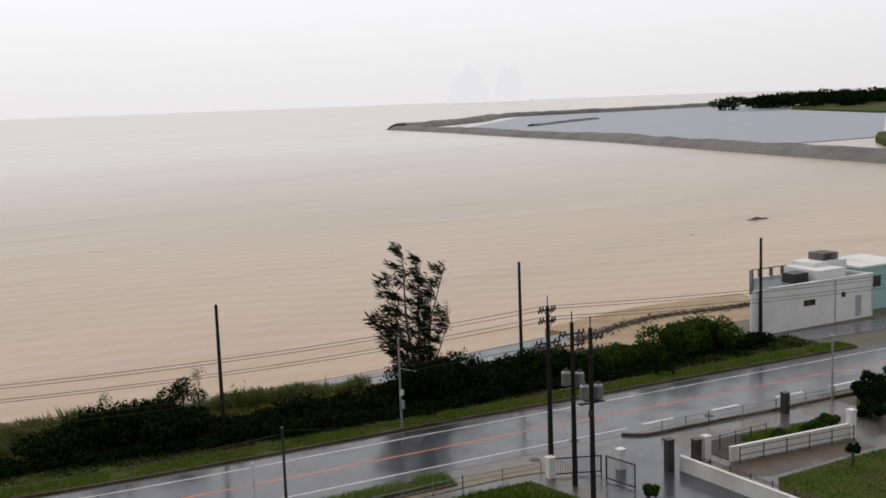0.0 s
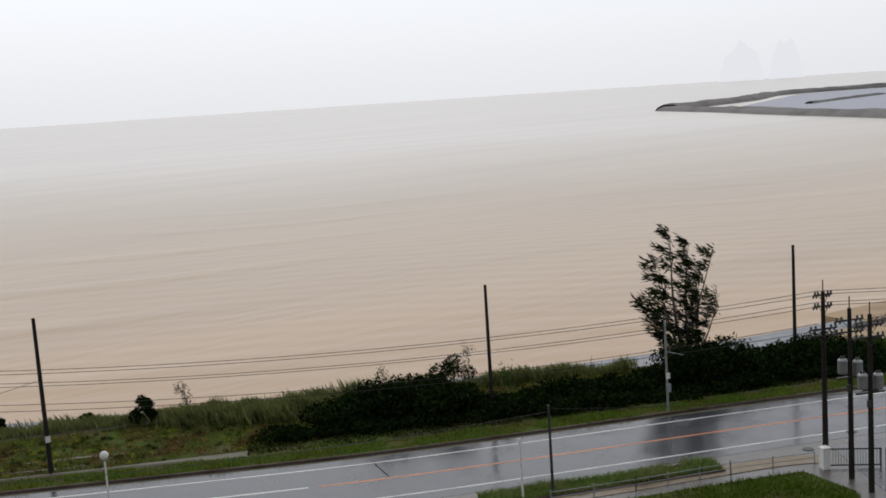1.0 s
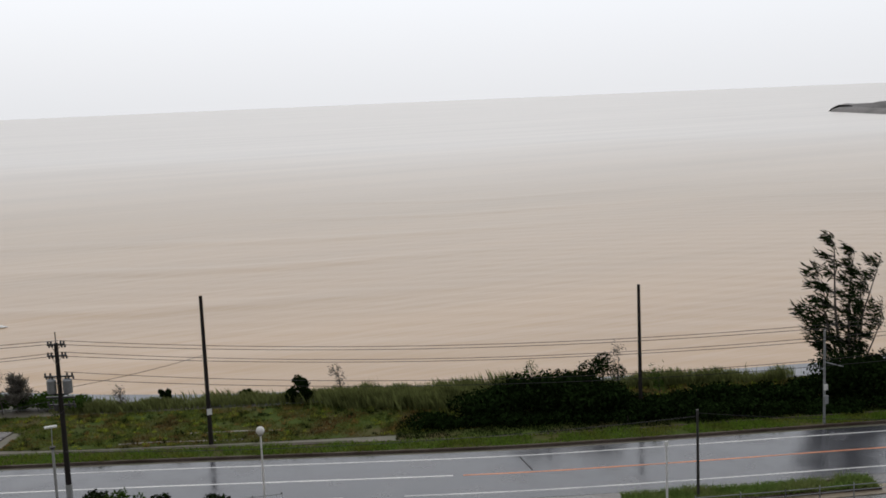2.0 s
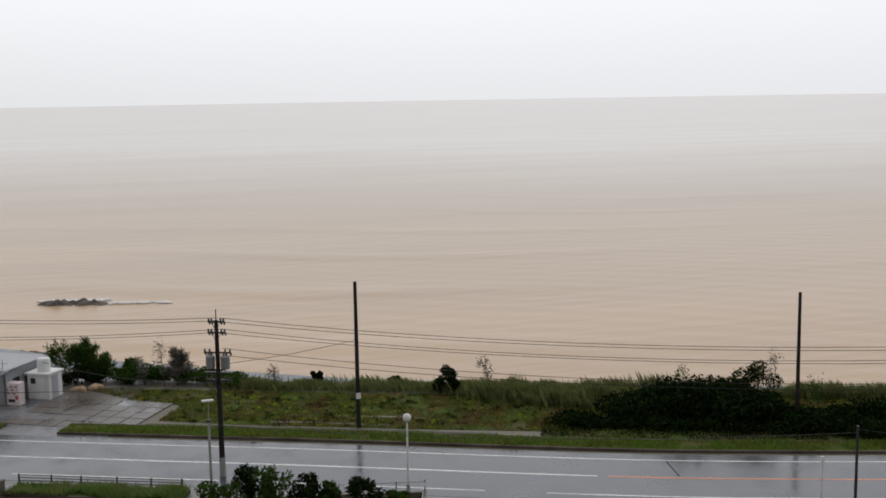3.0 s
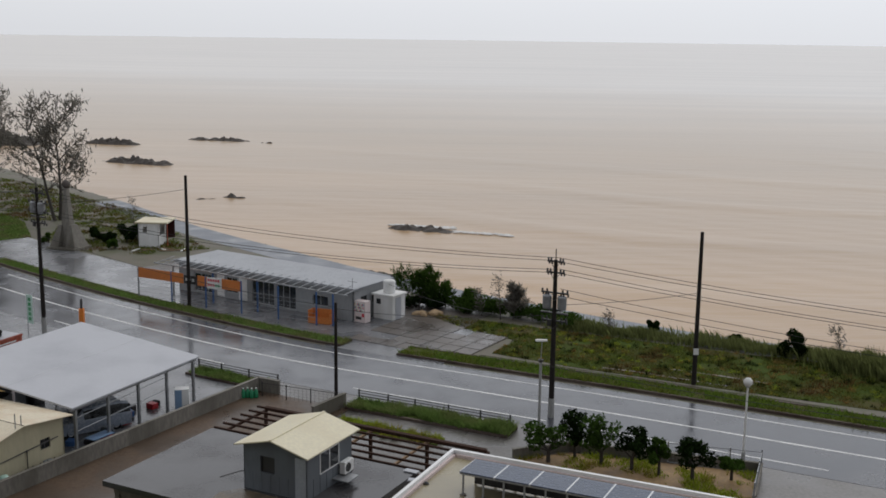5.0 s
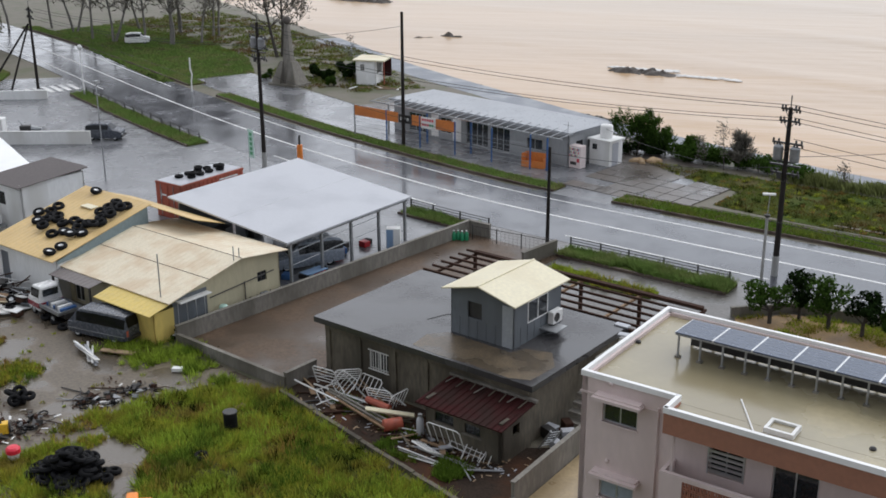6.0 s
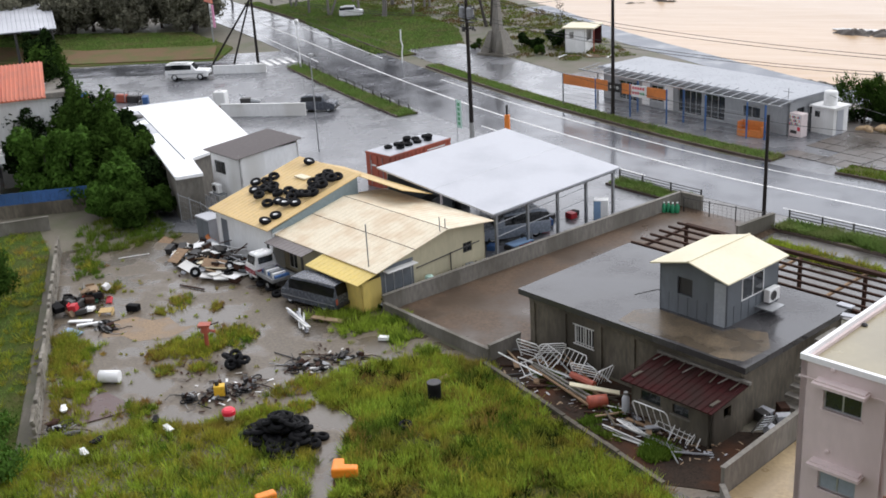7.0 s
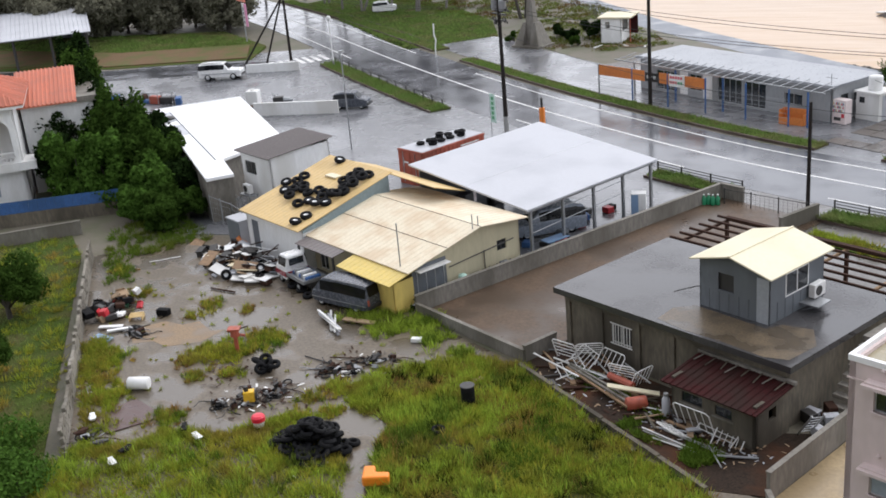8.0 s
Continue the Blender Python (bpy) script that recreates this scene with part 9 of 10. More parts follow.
# clutter along the block wall
for k in range(26):
    x, y = -40.6 + rng.gauss(0, 0.55), 50.4 + rng.gauss(0, 0.9)
    m_ = ("darksteel", "plast_r", "rubber", "rust", "plast_g", "darksteel", "cardboard", "rubber", "white")[k % 9]
    ob = thing("scrap_box", "jumbled household scrap against the block wall", "scrap", "wall-side scrap", (x, y, 0))
    ob.matrix_basis = pose(x, y, rng.uniform(0.0, 0.35), rng.uniform(-25, 25), rng.uniform(-25, 25), rng.uniform(0, 180))
    a, b_, c_ = rng.uniform(0.15, 0.4), rng.uniform(0.12, 0.3), rng.uniform(0.15, 0.4)
    part("shell", Geo().box(-a, a, -b_, b_, 0, c_), m_, ob, bevel=0.04)
    part("flap", Geo().box(-a, a * 0.6, b_, b_ + 0.02, c_ * 0.3, c_ * 1.3), m_, ob)
board(-41.6, 51.2, 0.0, 0.9, 1.5, "concrete", "grey slab leaning against the block wall", -52, 68)
board(-41.0, 50.2, 0.0, 0.5, 1.6, "concrete", "grey slab leaning against the block wall", -52, 72)
board(-38.8, 46.9, 0.05, 1.2, 0.7, "plast_b", "pale blue-grey sheet lying in mud", -12, 6)
board(-39.2, 48.2, 0.12, 1.3, 0.3, "white", "white plank lying in mud", 20, 5)
board(-38.6, 48.0, 0.1, 1.1, 0.25, "white", "white plank lying in mud", 35, 5)
ob = thing("crate", "orange slatted crate in the mud", "crate", "", (-38.6, 49.6, 0.02), 25)
for k in range(5):
    part("slat", Geo().box(-0.35, 0.35, -0.3 + k * 0.14, -0.22 + k * 0.14, 0.2, 0.24), "ochre", ob)
part("end", Geo().box(-0.36, -0.32, -0.3, 0.36, 0, 0.24), "ochre", ob)
part("end", Geo().box(0.32, 0.36, -0.3, 0.36, 0, 0.24), "ochre", ob)
ob = thing("crate", "black plastic box in the mud", "crate", "", (-37.4, 50.4, 0.02), 5)
part("shell", Geo().box(-0.35, 0.35, -0.2, 0.2, 0, 0.35), "rubber", ob, bevel=0.03)

# white boards by the van, pipes and small scraps in the puddles
for k in range(9):
    board(-27.5 + rng.uniform(-0.35, 0.35), 51.3 + rng.uniform(-0.3, 0.3), 0.04 + 0.035 * k, rng.uniform(1.9, 3.1), rng.uniform(0.08, 0.16), ("white", "palegrey", "white")[k % 3], "white lath in a loose bundle by the van", -50 + rng.uniform(-16, 16), rng.uniform(-5, 5), rng.uniform(-4, 4))
board(-26.2, 51.7, 0.15, 1.9, 0.35, "cardboard", "pale plank lying behind the van", -5, 6)
pipe(-22.4, 46.9, 0.03, 2.0, 0.04, "pole_grey", "grey pipe lying in the puddle", 35)
pipe(-24.5, 48.0, 0.03, 2.6, 0.03, "rust", "rusty rod lying in the puddle", 10)
pipe(-26.2, 47.4, 0.03, 1.8, 0.03, "darksteel", "dark rod lying in the puddle", -15)
pipe(-36.0, 54.0, 0.03, 1.8, 0.05, "rust", "rusty pipe lying on wet ground", -8)
pipe(-42.6, 57.6, 0.03, 1.9, 0.03, "white", "white pole lying on wet ground", 40)
board(-24.1, 46.7, 0.03, 0.9, 0.2, "white", "white plank at the puddle's edge", 25)
board(-22.4, 50.4, 0.05, 0.5, 0.35, "white", "white polystyrene block in the weeds", 10, th=0.15)
board(-18.0, 47.3, 0.05, 0.5, 0.3, "cardboard", "sodden tan box lid in the grass", 50, th=0.08)
for x, y, m_, lab in ((-27.6, 39.4, "white", "crumpled white sack in the weeds"), (-29.9, 36.7, "white", "white polystyrene box in the weeds"), (-31.4, 37.9, "darksteel", "dark scrap in the weeds"), (-30.0, 37.7, "rubber", "dark scrap in the weeds"), (-28.6, 39.9, "rubber", "black crate in the weeds"), (-33.3, 39.6, "white", "white slab at the wall's foot"), (-32.9, 38.4, "rust", "rusty scrap at the wall's foot")):
    ob = thing("scrap_piece", lab, "scrap", "scraps in the weeds", (x, y, 0.15), rng.uniform(0, 180))
    part("lump", Geo().spin([(0.02, 0), (0.2, 0.02), (0.24, 0.1), (0.14, 0.17), (0.02, 0.2)], n=7, m=Matrix.Diagonal((1.3, 0.75, 1, 1))), m_, ob)
    part("flap", Geo().box(-0.35, 0.3, -0.12, 0.1, 0.14, 0.17), m_, ob)
n = 320
sp = np.random.default_rng(6)
cen = np.array([(-27.0, 43.0), (-24.6, 47.5), (-26.0, 43.6), (-36.5, 57), (-29.5, 45), (-12, 47), (-9.5, 45.5), (-22.5, 39.0)])
c = cen[sp.integers(0, len(cen), n)] + sp.normal(0, 0.9, (n, 2))
ang = sp.uniform(0, 6.283, n)
L_ = sp.uniform(0.04, 0.18, n)[:, None]
d = np.stack([np.cos(ang), np.sin(ang)], 1) * L_
e = np.stack([-np.sin(ang), np.cos(ang)], 1) * sp.uniform(0.02, 0.06, (n, 1))
z = np.full((n, 1), 0.05)
v = np.stack([np.hstack([c - d - e, z]), np.hstack([c + d - e, z + 0.03]), np.hstack([c + d + e, z + 0.05]), np.hstack([c - d + e, z])], 1).reshape(-1, 3)
soup("litter", v[:n * 3 + 160], np.arange(n * 3 + 160).reshape(-1, 4), "rust", "small dark litter and scraps on the wet ground", "litter")
soup("litter", v[n * 3 + 160:], np.arange(n - 160).reshape(-1, 4), "white", "small pale litter and scraps on the wet ground", "litter")


def scrap_tangle(x, y, r, seed, label, colours):
    """Bent rods, wheels and small parts thrown together."""
    q = random.Random(seed)
    ob = thing("scrap_tangle", label, "scrap", "scrap tangles", (x, y, 0.015))
    for k in range(7):
        a, u, w = q.uniform(0, 6.283), q.gauss(0, r * 0.5), q.gauss(0, r * 0.35)
        pts, p = [], Vector((u, w, q.uniform(0.03, 0.1)))
        for _ in range(6):
            pts.append(tuple(p))
            a += q.gauss(0, 0.55)
            p = p + Vector((math.cos(a), math.sin(a), q.gauss(0, 0.12))) * q.uniform(0.12, 0.3)
            p.z = max(0.03, p.z)
        part("bent_rod", Geo().tube(pts, q.uniform(0.012, 0.03), 5), colours[k % len(colours)], ob)
    for k in range(8):
        m = pose(q.gauss(0, r * 0.6), q.gauss(0, r * 0.4), 0.06, q.uniform(-25, 25), q.uniform(-25, 25), q.uniform(0, 180))
        w = q.uniform(0.06, 0.2)
        part("metal_piece", Geo().box(-w, w, -w * 0.5, w * 0.5, -0.03, q.uniform(0.04, 0.18), m), colours[(k + 2) % len(colours)], ob)
    for k in range(2):
        part("wheel", torus(Geo(), (q.gauss(0, r * 0.6), q.gauss(0, r * 0.5), 0.06), 0.2, 0.03, Matrix.Rotation(q.uniform(-0.3, 0.3), 4, "X"), 16, 5), "rubber", ob)
    return ob


for k, (x, y, r) in enumerate(((-27.5, 43.0, 0.9), (-28.2, 42.3, 0.7), (-26.4, 44.3, 0.8), (-26.9, 43.6, 0.6), (-24.6, 46.8, 1.0), (-23.7, 47.4, 1.0), (-23.2, 48.2, 0.7), (-25.3, 46.6, 0.7), (-40.6, 50.2, 0.9), (-40.3, 49.4, 0.7), (-37.1, 47.7, 0.5), (-37.6, 48.2, 0.5), (-32.6, 38.3, 0.6), (-37.8, 57.0, 1.2), (-39.2, 57.8, 1.0), (-35.9, 58.6, 1.1), (-36.6, 56.6, 1.1), (-38.6, 59.4, 1.1))):
    scrap_tangle(x, y, r, 400 + k, "tangle of bent rods, wheels and machine scrap" if k < 13 else "tangle of metal scrap at the pile's edge", ("darksteel", "rust", "darksteel", "rubber", "rust", "steel", "darksteel") if k < 13 else ("white", "steel", "rust", "palegrey", "darksteel"))
dl = np.random.default_rng(12)
for mat_, n_, lab in (("cardboard", 150, "brown sodden litter on the dark earth"), ("palegrey", 90, "pale chips and litter on the dark earth")):
    f_ = dl.random((n_, 1))
    c = np.array([(-15.6, 49.0)]) * (1 - f_) + np.array([(-5.6, 43.2)]) * f_ + dl.normal(0, 0.7, (n_, 2)) + np.array([0.3, 0.5])
    ang = dl.uniform(0, 6.283, n_)
    d = np.stack([np.cos(ang), np.sin(ang)], 1) * dl.uniform(0.03, 0.16, (n_, 1))
    e = np.stack([-np.sin(ang), np.cos(ang)], 1) * dl.uniform(0.02, 0.05, (n_, 1))
    z = np.full((n_, 1), 0.05)
    v = np.stack([np.hstack([c - d - e, z]), np.hstack([c + d - e, z + 0.03]), np.hstack([c + d + e, z + 0.04]), np.hstack([c - d + e, z])], 1).reshape(-1, 3)
    soup("litter", v, np.arange(4 * n_).reshape(-1, 4), mat_, lab, "litter")


# white tube frames heaped against the grey house
def tube_frame(x, y, z, w, h, turn, tilt, seed, bars=4):
    ob = thing("tube_frame", "white steel tube frame thrown against the grey house", "frame", "tube frames", (x, y, z))
    ob.matrix_basis = pose(x, y, z, tilt, 0, turn)
    c = 0.12
    loop = [(-w / 2, 0, 0), (-w / 2, 0, h - c), (-w / 2 + c, 0, h), (w / 2 - c, 0, h), (w / 2, 0, h - c), (w / 2, 0, 0)]
    part("loop", Geo().tube(loop, 0.028, 6), "white", ob)
    for k in range(bars):
        t = (k + 1) / (bars + 1)
        if seed % 2:
            part("bar", Geo().rod((-w / 2 + w * t, 0, 0.1), (-w / 2 + w * t, 0, h), 0.018, n=5), "white", ob)
        else:
            part("bar", Geo().rod((-w / 2, 0, h * t), (w / 2, 0, h * t), 0.018, n=5), "white", ob)
    return ob


for k, (x, y, z, w, h, tu, ti) in enumerate(((-14.6, 50.1, 0.1, 1.3, 1.1, -20, 20), (-14.0, 49.4, 0.15, 1.5, 1.0, -45, -50), (-13.6, 50.0, 0.5, 1.2, 1.0, 20, 35), (-12.6, 49.1, 0.3, 1.4, 0.9, -30, -40), (-11.6, 48.6, 0.25, 1.2, 1.0, -10, 30), (-11.0, 48.3, 0.1, 1.1, 1.1, 60, 25), (-14.9, 48.6, 0.1, 1.3, 1.4, -60, -75),
                                            (-7.9, 45.4, 0.1, 1.7, 1.2, -25, 22), (-7.2, 44.7, 0.1, 1.8, 1.1, -30, -60), (-6.6, 44.2, 0.12, 1.2, 1.0, -10, -70), (-8.4, 45.0, 0.1, 1.2, 1.0, -40, 60))):
    tube_frame(x, y, z, w, h, tu, ti, k)
for k in range(8):
    pipe(-13.4 + rng.gauss(0, 1.0), 48.8 + rng.gauss(0, 0.5), 0.1 + 0.06 * k, rng.uniform(2.2, 3.6), 0.04, ("wood", "pole_grey", "white")[k % 3], "long pole in the heap by the grey house", -38 + rng.uniform(-14, 14), rng.uniform(-5, 5))
for k in range(3):
    board(-12.6 + 0.1 * k, 47.5 + 0.14 * k, 0.28 + 0.05 * k, 4.4, 0.13, "concrete" if k else "wood", "long grey plank lying over the heap", -38 + 1.5 * k, 0, 1.5)
for k in range(5):
    pipe(-7.6 + rng.gauss(0, 0.6), 44.2 + rng.gauss(0, 0.3), 0.08, rng.uniform(1.8, 3.0), 0.03, "white" if k % 2 else "pole_grey", "thin pole lying on dark earth", -28 + rng.uniform(-10, 10))
board(-10.9, 47.2, 0.5, 2.2, 0.3, "cream", "cream plank lying over the heap", 12, 8, 10)
pipe(-11.6, 47.9, 0.35, 1.4, 0.16, "redbox", "short rusty red pipe in the heap", -30)
ob = thing("gas_cylinder", "pale grey gas cylinder beside the shed", "gas cylinder", "", (-9.3, 46.2, 0.03))
part("bottle", Geo().spin([(0.14, 0), (0.17, 0.05), (0.17, 0.75), (0.1, 0.9), (0.05, 0.93)], n=14), "palegrey", ob, smooth=True)
part("collar", Geo().spin([(0.09, 0.93), (0.1, 1.05), (0.08, 1.05)], n=10), "steel", ob)
ob = thing("ladder", "pale metal ladder leaning by the outdoor stair", "ladder", "", (-3.9, 46.3, 0.03))
ob.matrix_basis = pose(-3.9, 46.2, 0.05, 40, 0, 30)
for x in (-0.25, 0.25):
    part("rail", Geo().box(x - 0.025, x + 0.025, -0.03, 0.03, 0, 1.8), "alu", ob)
for k in range(6):
    part("rung", Geo().rod((-0.25, 0, 0.2 + 0.28 * k), (0.25, 0, 0.2 + 0.28 * k), 0.02, n=6), "alu", ob)
for k in range(10):
    x, y = -3.4 + rng.gauss(0, 0.5), 47.0 + rng.gauss(0, 0.7)
    ob = thing("scrap_box", "dark household scrap under the outdoor stair", "scrap", "stair-side scrap", (x, y, 0.03), rng.uniform(0, 180))
    part("shell", Geo().box(-0.3, 0.3, -0.2, 0.2, 0, rng.uniform(0.2, 0.6)), ("rust", "palegrey", "darksteel", "greysheet")[k % 4], ob, bevel=0.03)

# beside the workshop wall
ob = thing("water_heater", "pale green cylinder beside the workshop wall", "tank", "", (-22.4, 56.6, 0.03))
part("tank", Geo().spin([(0.22, 0), (0.24, 0.03), (0.24, 0.95), (0.2, 1.02), (0.02, 1.04)], n=16), mat("pale_green_enamel", (0.38, 0.56, 0.48), 0.4, var=0.06), ob, smooth=True)
aircon("air_conditioner", -20.6, 60.4, 0.03, TURN + 90)
for k in range(5):
    x, y = -21.9 + 0.22 * k, 57.6 + 0.45 * k
    ob = thing("scrap_box", "dark machine box beside the workshop wall", "machine", "wall-side machines", (x, y, 0.03), TURN + rng.uniform(-10, 10))
    part("shell", Geo().box(-0.22, 0.22, -0.25, 0.25, 0, rng.uniform(0.35, 0.85)), ("darksteel", "greysheet", "rubber")[k % 3], ob, bevel=0.03)
    part("pipe", Geo().rod((0, 0, 0.3), (0.1, 0.3, 0.9), 0.03), "darksteel", ob)
# under the carport
ob = thing("cabinet", "white cabinet standing under the carport edge", "cabinet", "", (-16.2, 70.2, 0.03), 10)
part("body", Geo().box(-0.45, 0.45, -0.35, 0.35, 0, 1.45), "white", ob)
part("door", Geo().box(-0.43, 0.0, -0.37, -0.35, 0.05, 1.4), "plast_b", ob)
for k in range(14):
    x, y = -19.9 + 0.35 * k * 0.45 + rng.uniform(-1.6, 0.1), 63.6 + 0.55 * k + rng.uniform(-0.3, 0.3)
    ob = thing("scrap_box", "tools and boxes stacked under the carport", "scrap", "carport clutter", (x, y, 0.03), rng.uniform(0, 180))
    part("shell", Geo().box(-0.3, 0.3, -0.25, 0.25, 0, rng.uniform(0.2, 0.6)), ("bluepaint", "darksteel", "plast_r", "rubber", "greysheet")[k % 5], ob, bevel=0.03)
board(-19.7, 64.2, 0.45, 1.6, 0.8, "plast_b", "blue sheet under the carport", 60)
for k in range(12):
    x, y = -27.6 + rng.uniform(-1.5, 2.0), 66.5 + rng.uniform(-2, 7)
    ob = thing("shelf_stack", "dark stacked goods at the back of the carport", "goods", "carport stock", (x, y, 0.03), rng.uniform(0, 180))
    part("crate", Geo().box(-0.5, 0.5, -0.4, 0.4, 0, rng.uniform(0.6, 1.9)), ("darksteel", "greysheet", "rubber")[k % 3], ob, bevel=0.04)
for k in range(4):
    ob = thing("green_bottle", "green plastic cylinder by the yard wall", "bottle", "green bottles", (-12.7 + 0.28 * k, 72.6 + 0.1 * (k % 2), 0.06))
    part("shell", Geo().spin([(0.14, 0), (0.15, 0.03), (0.15, 0.42), (0.06, 0.55), (0.05, 0.62)], n=12), "plast_g", ob, smooth=True)
    part("cap", Geo().spin([(0.06, 0.62), (0.06, 0.68), (0.01, 0.69)], n=8), "white", ob)

# far lot
wall_blocks("block_wall", (-57.4, 91.6), (-49.4, 93.2), 1.15, 0.18, "low white block wall in the car lot", "white", group="white walls")
wall_blocks("block_wall", (-69.6, 109.5), (-63.8, 111.1), 0.9, 0.2, "low white wall at the street corner", "white", group="white walls")
ob = thing("water_tank", "white plastic tank in a steel cage", "tank", "", (-59.8, 95.4, 0.03), 10)
part("tank", Geo().box(-0.6, 0.6, -0.55, 0.55, 0.15, 1.5), "white", ob, bevel=0.1)
part("lid", Geo().spin([(0.2, 1.5), (0.2, 1.6), (0.02, 1.62)], n=12), "white", ob)
part("pallet", Geo().box(-0.62, 0.62, -0.57, 0.57, 0, 0.14), "wood", ob)
ob = thing("engine_block", "greasy engine lying in the car lot", "engine", "", (-57.4, 96.0, 0.03), 20)
part("block", Geo().box(-0.5, 0.5, -0.35, 0.35, 0.0, 0.75), "darksteel", ob, bevel=0.06)
part("gearbox", Geo().rod((0.5, 0, 0.45), (1.4, 0, 0.35), 0.3, 0.15), "steel", ob)
part("pipe", Geo().rod((-0.3, 0.3, 0.7), (-0.7, 0.5, 1.1), 0.06), "steel", ob)
for k in range(9):
    x, y = -76.5 + 1.0 * k + rng.uniform(-0.4, 0.4), 95.6 + rng.uniform(-0.6, 0.8)
    ob = thing("car_part", "stripped car parts standing in the lot", "scrap", "stripped car parts", (x, y, 0.03), rng.uniform(0, 180))
    part("panel", Geo().box(-0.6, 0.6, -0.3, 0.3, 0, rng.uniform(0.3, 1.0)), ("bluepaint", "redbox", "darksteel", "rust")[k % 4], ob, bevel=0.1)
    part("frame", Geo().rod((-0.6, 0.3, 0.1), (-0.6, 0.3, 1.1), 0.04).rod((0.6, 0.3, 0.1), (0.6, 0.3, 1.1), 0.04).rod((-0.6, 0.3, 1.1), (0.6, 0.3, 1.1), 0.04), "steel", ob)

# shop signs
sg = thing("shop_sign", "white and green vertical shop banner", "sign", "", (-32.6, 88.6, 0), -35)
part("pole", Geo().rod((-0.35, 0, 0), (-0.35, 0, 3.1), 0.03), "steel", sg)
bn = part("banner", Geo().box(-0.35, 0.4, -0.02, 0.02, 0.7, 3.05), mat("pale_green_cloth", (0.55, 0.72, 0.64), 0.6, var=0.05), sg)
for k in range(5):
    part("sign_mark", Geo().box(-0.16, 0.2, -0.028, -0.022, 0.95 + 0.4 * k, 1.22 + 0.4 * k), greenm, bn)
sg = thing("roadside_sign", "tall pink and white roadside sign", "sign", "", (-79.6, 125.8, 0), -38)
part("post", Geo().rod((-0.7, 0, 0), (-0.7, 0, 6.2), 0.09), "steel", sg)
pn = part("panel", Geo().box(-0.6, 0.1, -0.06, 0.06, 2.4, 5.2), "white", sg, "white panel with dark bars of writing")
for k in range(4):
    part("sign_mark", Geo().box(-0.45, -0.05, -0.07, -0.062, 2.7 + 0.55 * k, 3.05 + 0.55 * k), "greysheet", pn)
part("panel", Geo().box(0.1, 0.75, -0.06, 0.06, 2.4, 5.2), mat("pink_sign_face", (0.72, 0.30, 0.48), 0.5, var=0.06), sg, "pink panel")
hd = part("head_panel", Geo().box(-2.3, 0.6, -0.08, 0.08, 5.4, 6.7), mat("salmon_sign_face", (0.75, 0.25, 0.18), 0.5, var=0.08), sg, "salmon panel with pale bars of writing")
part("sign_mark", Geo().box(-1.9, 0.2, -0.09, -0.082, 5.8, 6.3), "white", hd)

# ---- driveway, gates and lawn at the road's far end ----
wall_blocks("garden_wall", (60.9, 35.2), (57.6, 24.6), 0.95, 0.2, "long white garden wall beside the drive", "white", group="white garden walls")
wall_blocks("garden_wall", (64.2, 33.5), (73.4, 29.4), 0.95, 0.2, "long white garden wall above the drive", "white", group="white garden walls")
for x, y, h, m_, lab in ((60.5, 35.8, 2.0, "darksteel", "black square gate pillar"), (63.6, 34.9, 1.6, "white", "white square gate pillar"), (62.9, 35.2, 1.5, "darksteel", "black square gate pillar"), (73.5, 29.3, 1.9, "white", "white square end pillar"), (55.0, 41.1, 1.3, "white", "white square gate pillar"), (58.9, 38.4, 1.3, "white", "white square gate pillar"), (76.4, 35.4, 1.5, "darksteel", "dark square post on the kerb")):
    ob = thing("gate_pillar", lab + " at the driveway", "pillar", "gate pillars", (x, y, 0), -22)
    part("shaft", Geo().box(-0.24, 0.24, -0.24, 0.24, -0.1, h), m_, ob)
    part("cap", Geo().box(-0.28, 0.28, -0.28, 0.28, h, h + 0.08), m_, ob)


def bar_gate(p, q, h, label):
    ob = thing("gate", label, "gate", "driveway gates", (*p, 0.05), math.degrees(math.atan2(q[1] - p[1], q[0] - p[0])))
    L = math.hypot(q[0] - p[0], q[1] - p[1])
    part("gate_frame", Geo().box(0, L, -0.03, 0.03, 0.1, 0.18).box(0, 0.08, -0.03, 0.03, -0.05, 0.1).box(L - 0.08, L, -0.03, 0.03, -0.05, 0.1).box(0, L, -0.03, 0.03, h - 0.08, h).box(0, 0.08, -0.03, 0.03, 0.18, h - 0.08).box(L - 0.08, L, -0.03, 0.03, 0.18, h - 0.08), "darksteel", ob)
    for k in range(int(L / 0.16)):
        part("bar", Geo().rod((0.12 + k * 0.16, 0, 0.18), (0.12 + k * 0.16, 0, h - 0.08), 0.014, n=4), "darksteel", ob)


bar_gate((55.2, 41.0), (57.5, 38.9), 1.2, "dark barred gate standing open by the poles")
bar_gate((56.6, 38.0), (56.2, 35.6), 1.6, "tall dark barred gate leaf by the service poles")
mesh_fence([(67.0, 40.2), (70.8, 38.6), (76.4, 36.1), (82.0, 34.0)], 0.9, "thin wire fence along the curved kerb", posts=2.6)
mesh_fence([(64.4, 32.9), (73.0, 28.9)], 1.0, "dark rail fence inside the white wall", material="darksteel", netting=False, rails=(0.5, 0.95))
mesh_fence([(61.2, 34.6), (58.2, 25.0)], 1.2, "dark rail fence on the white wall", material="darksteel", netting=False, rails=(0.85, 0.95))
cv = smooth_line([(64.9, 42.2), (65.6, 41.0), (66.8, 40.3), (70.8, 38.7), (76.4, 36.3), (82.0, 34.2), (88, 31.6)], 0.6)
structure("kerb", ribbon(offset(cv, 0.12), offset(cv, -0.12), 0.2, 0.35), "kerb", "curved stained kerb at the drive mouth", "kerb")
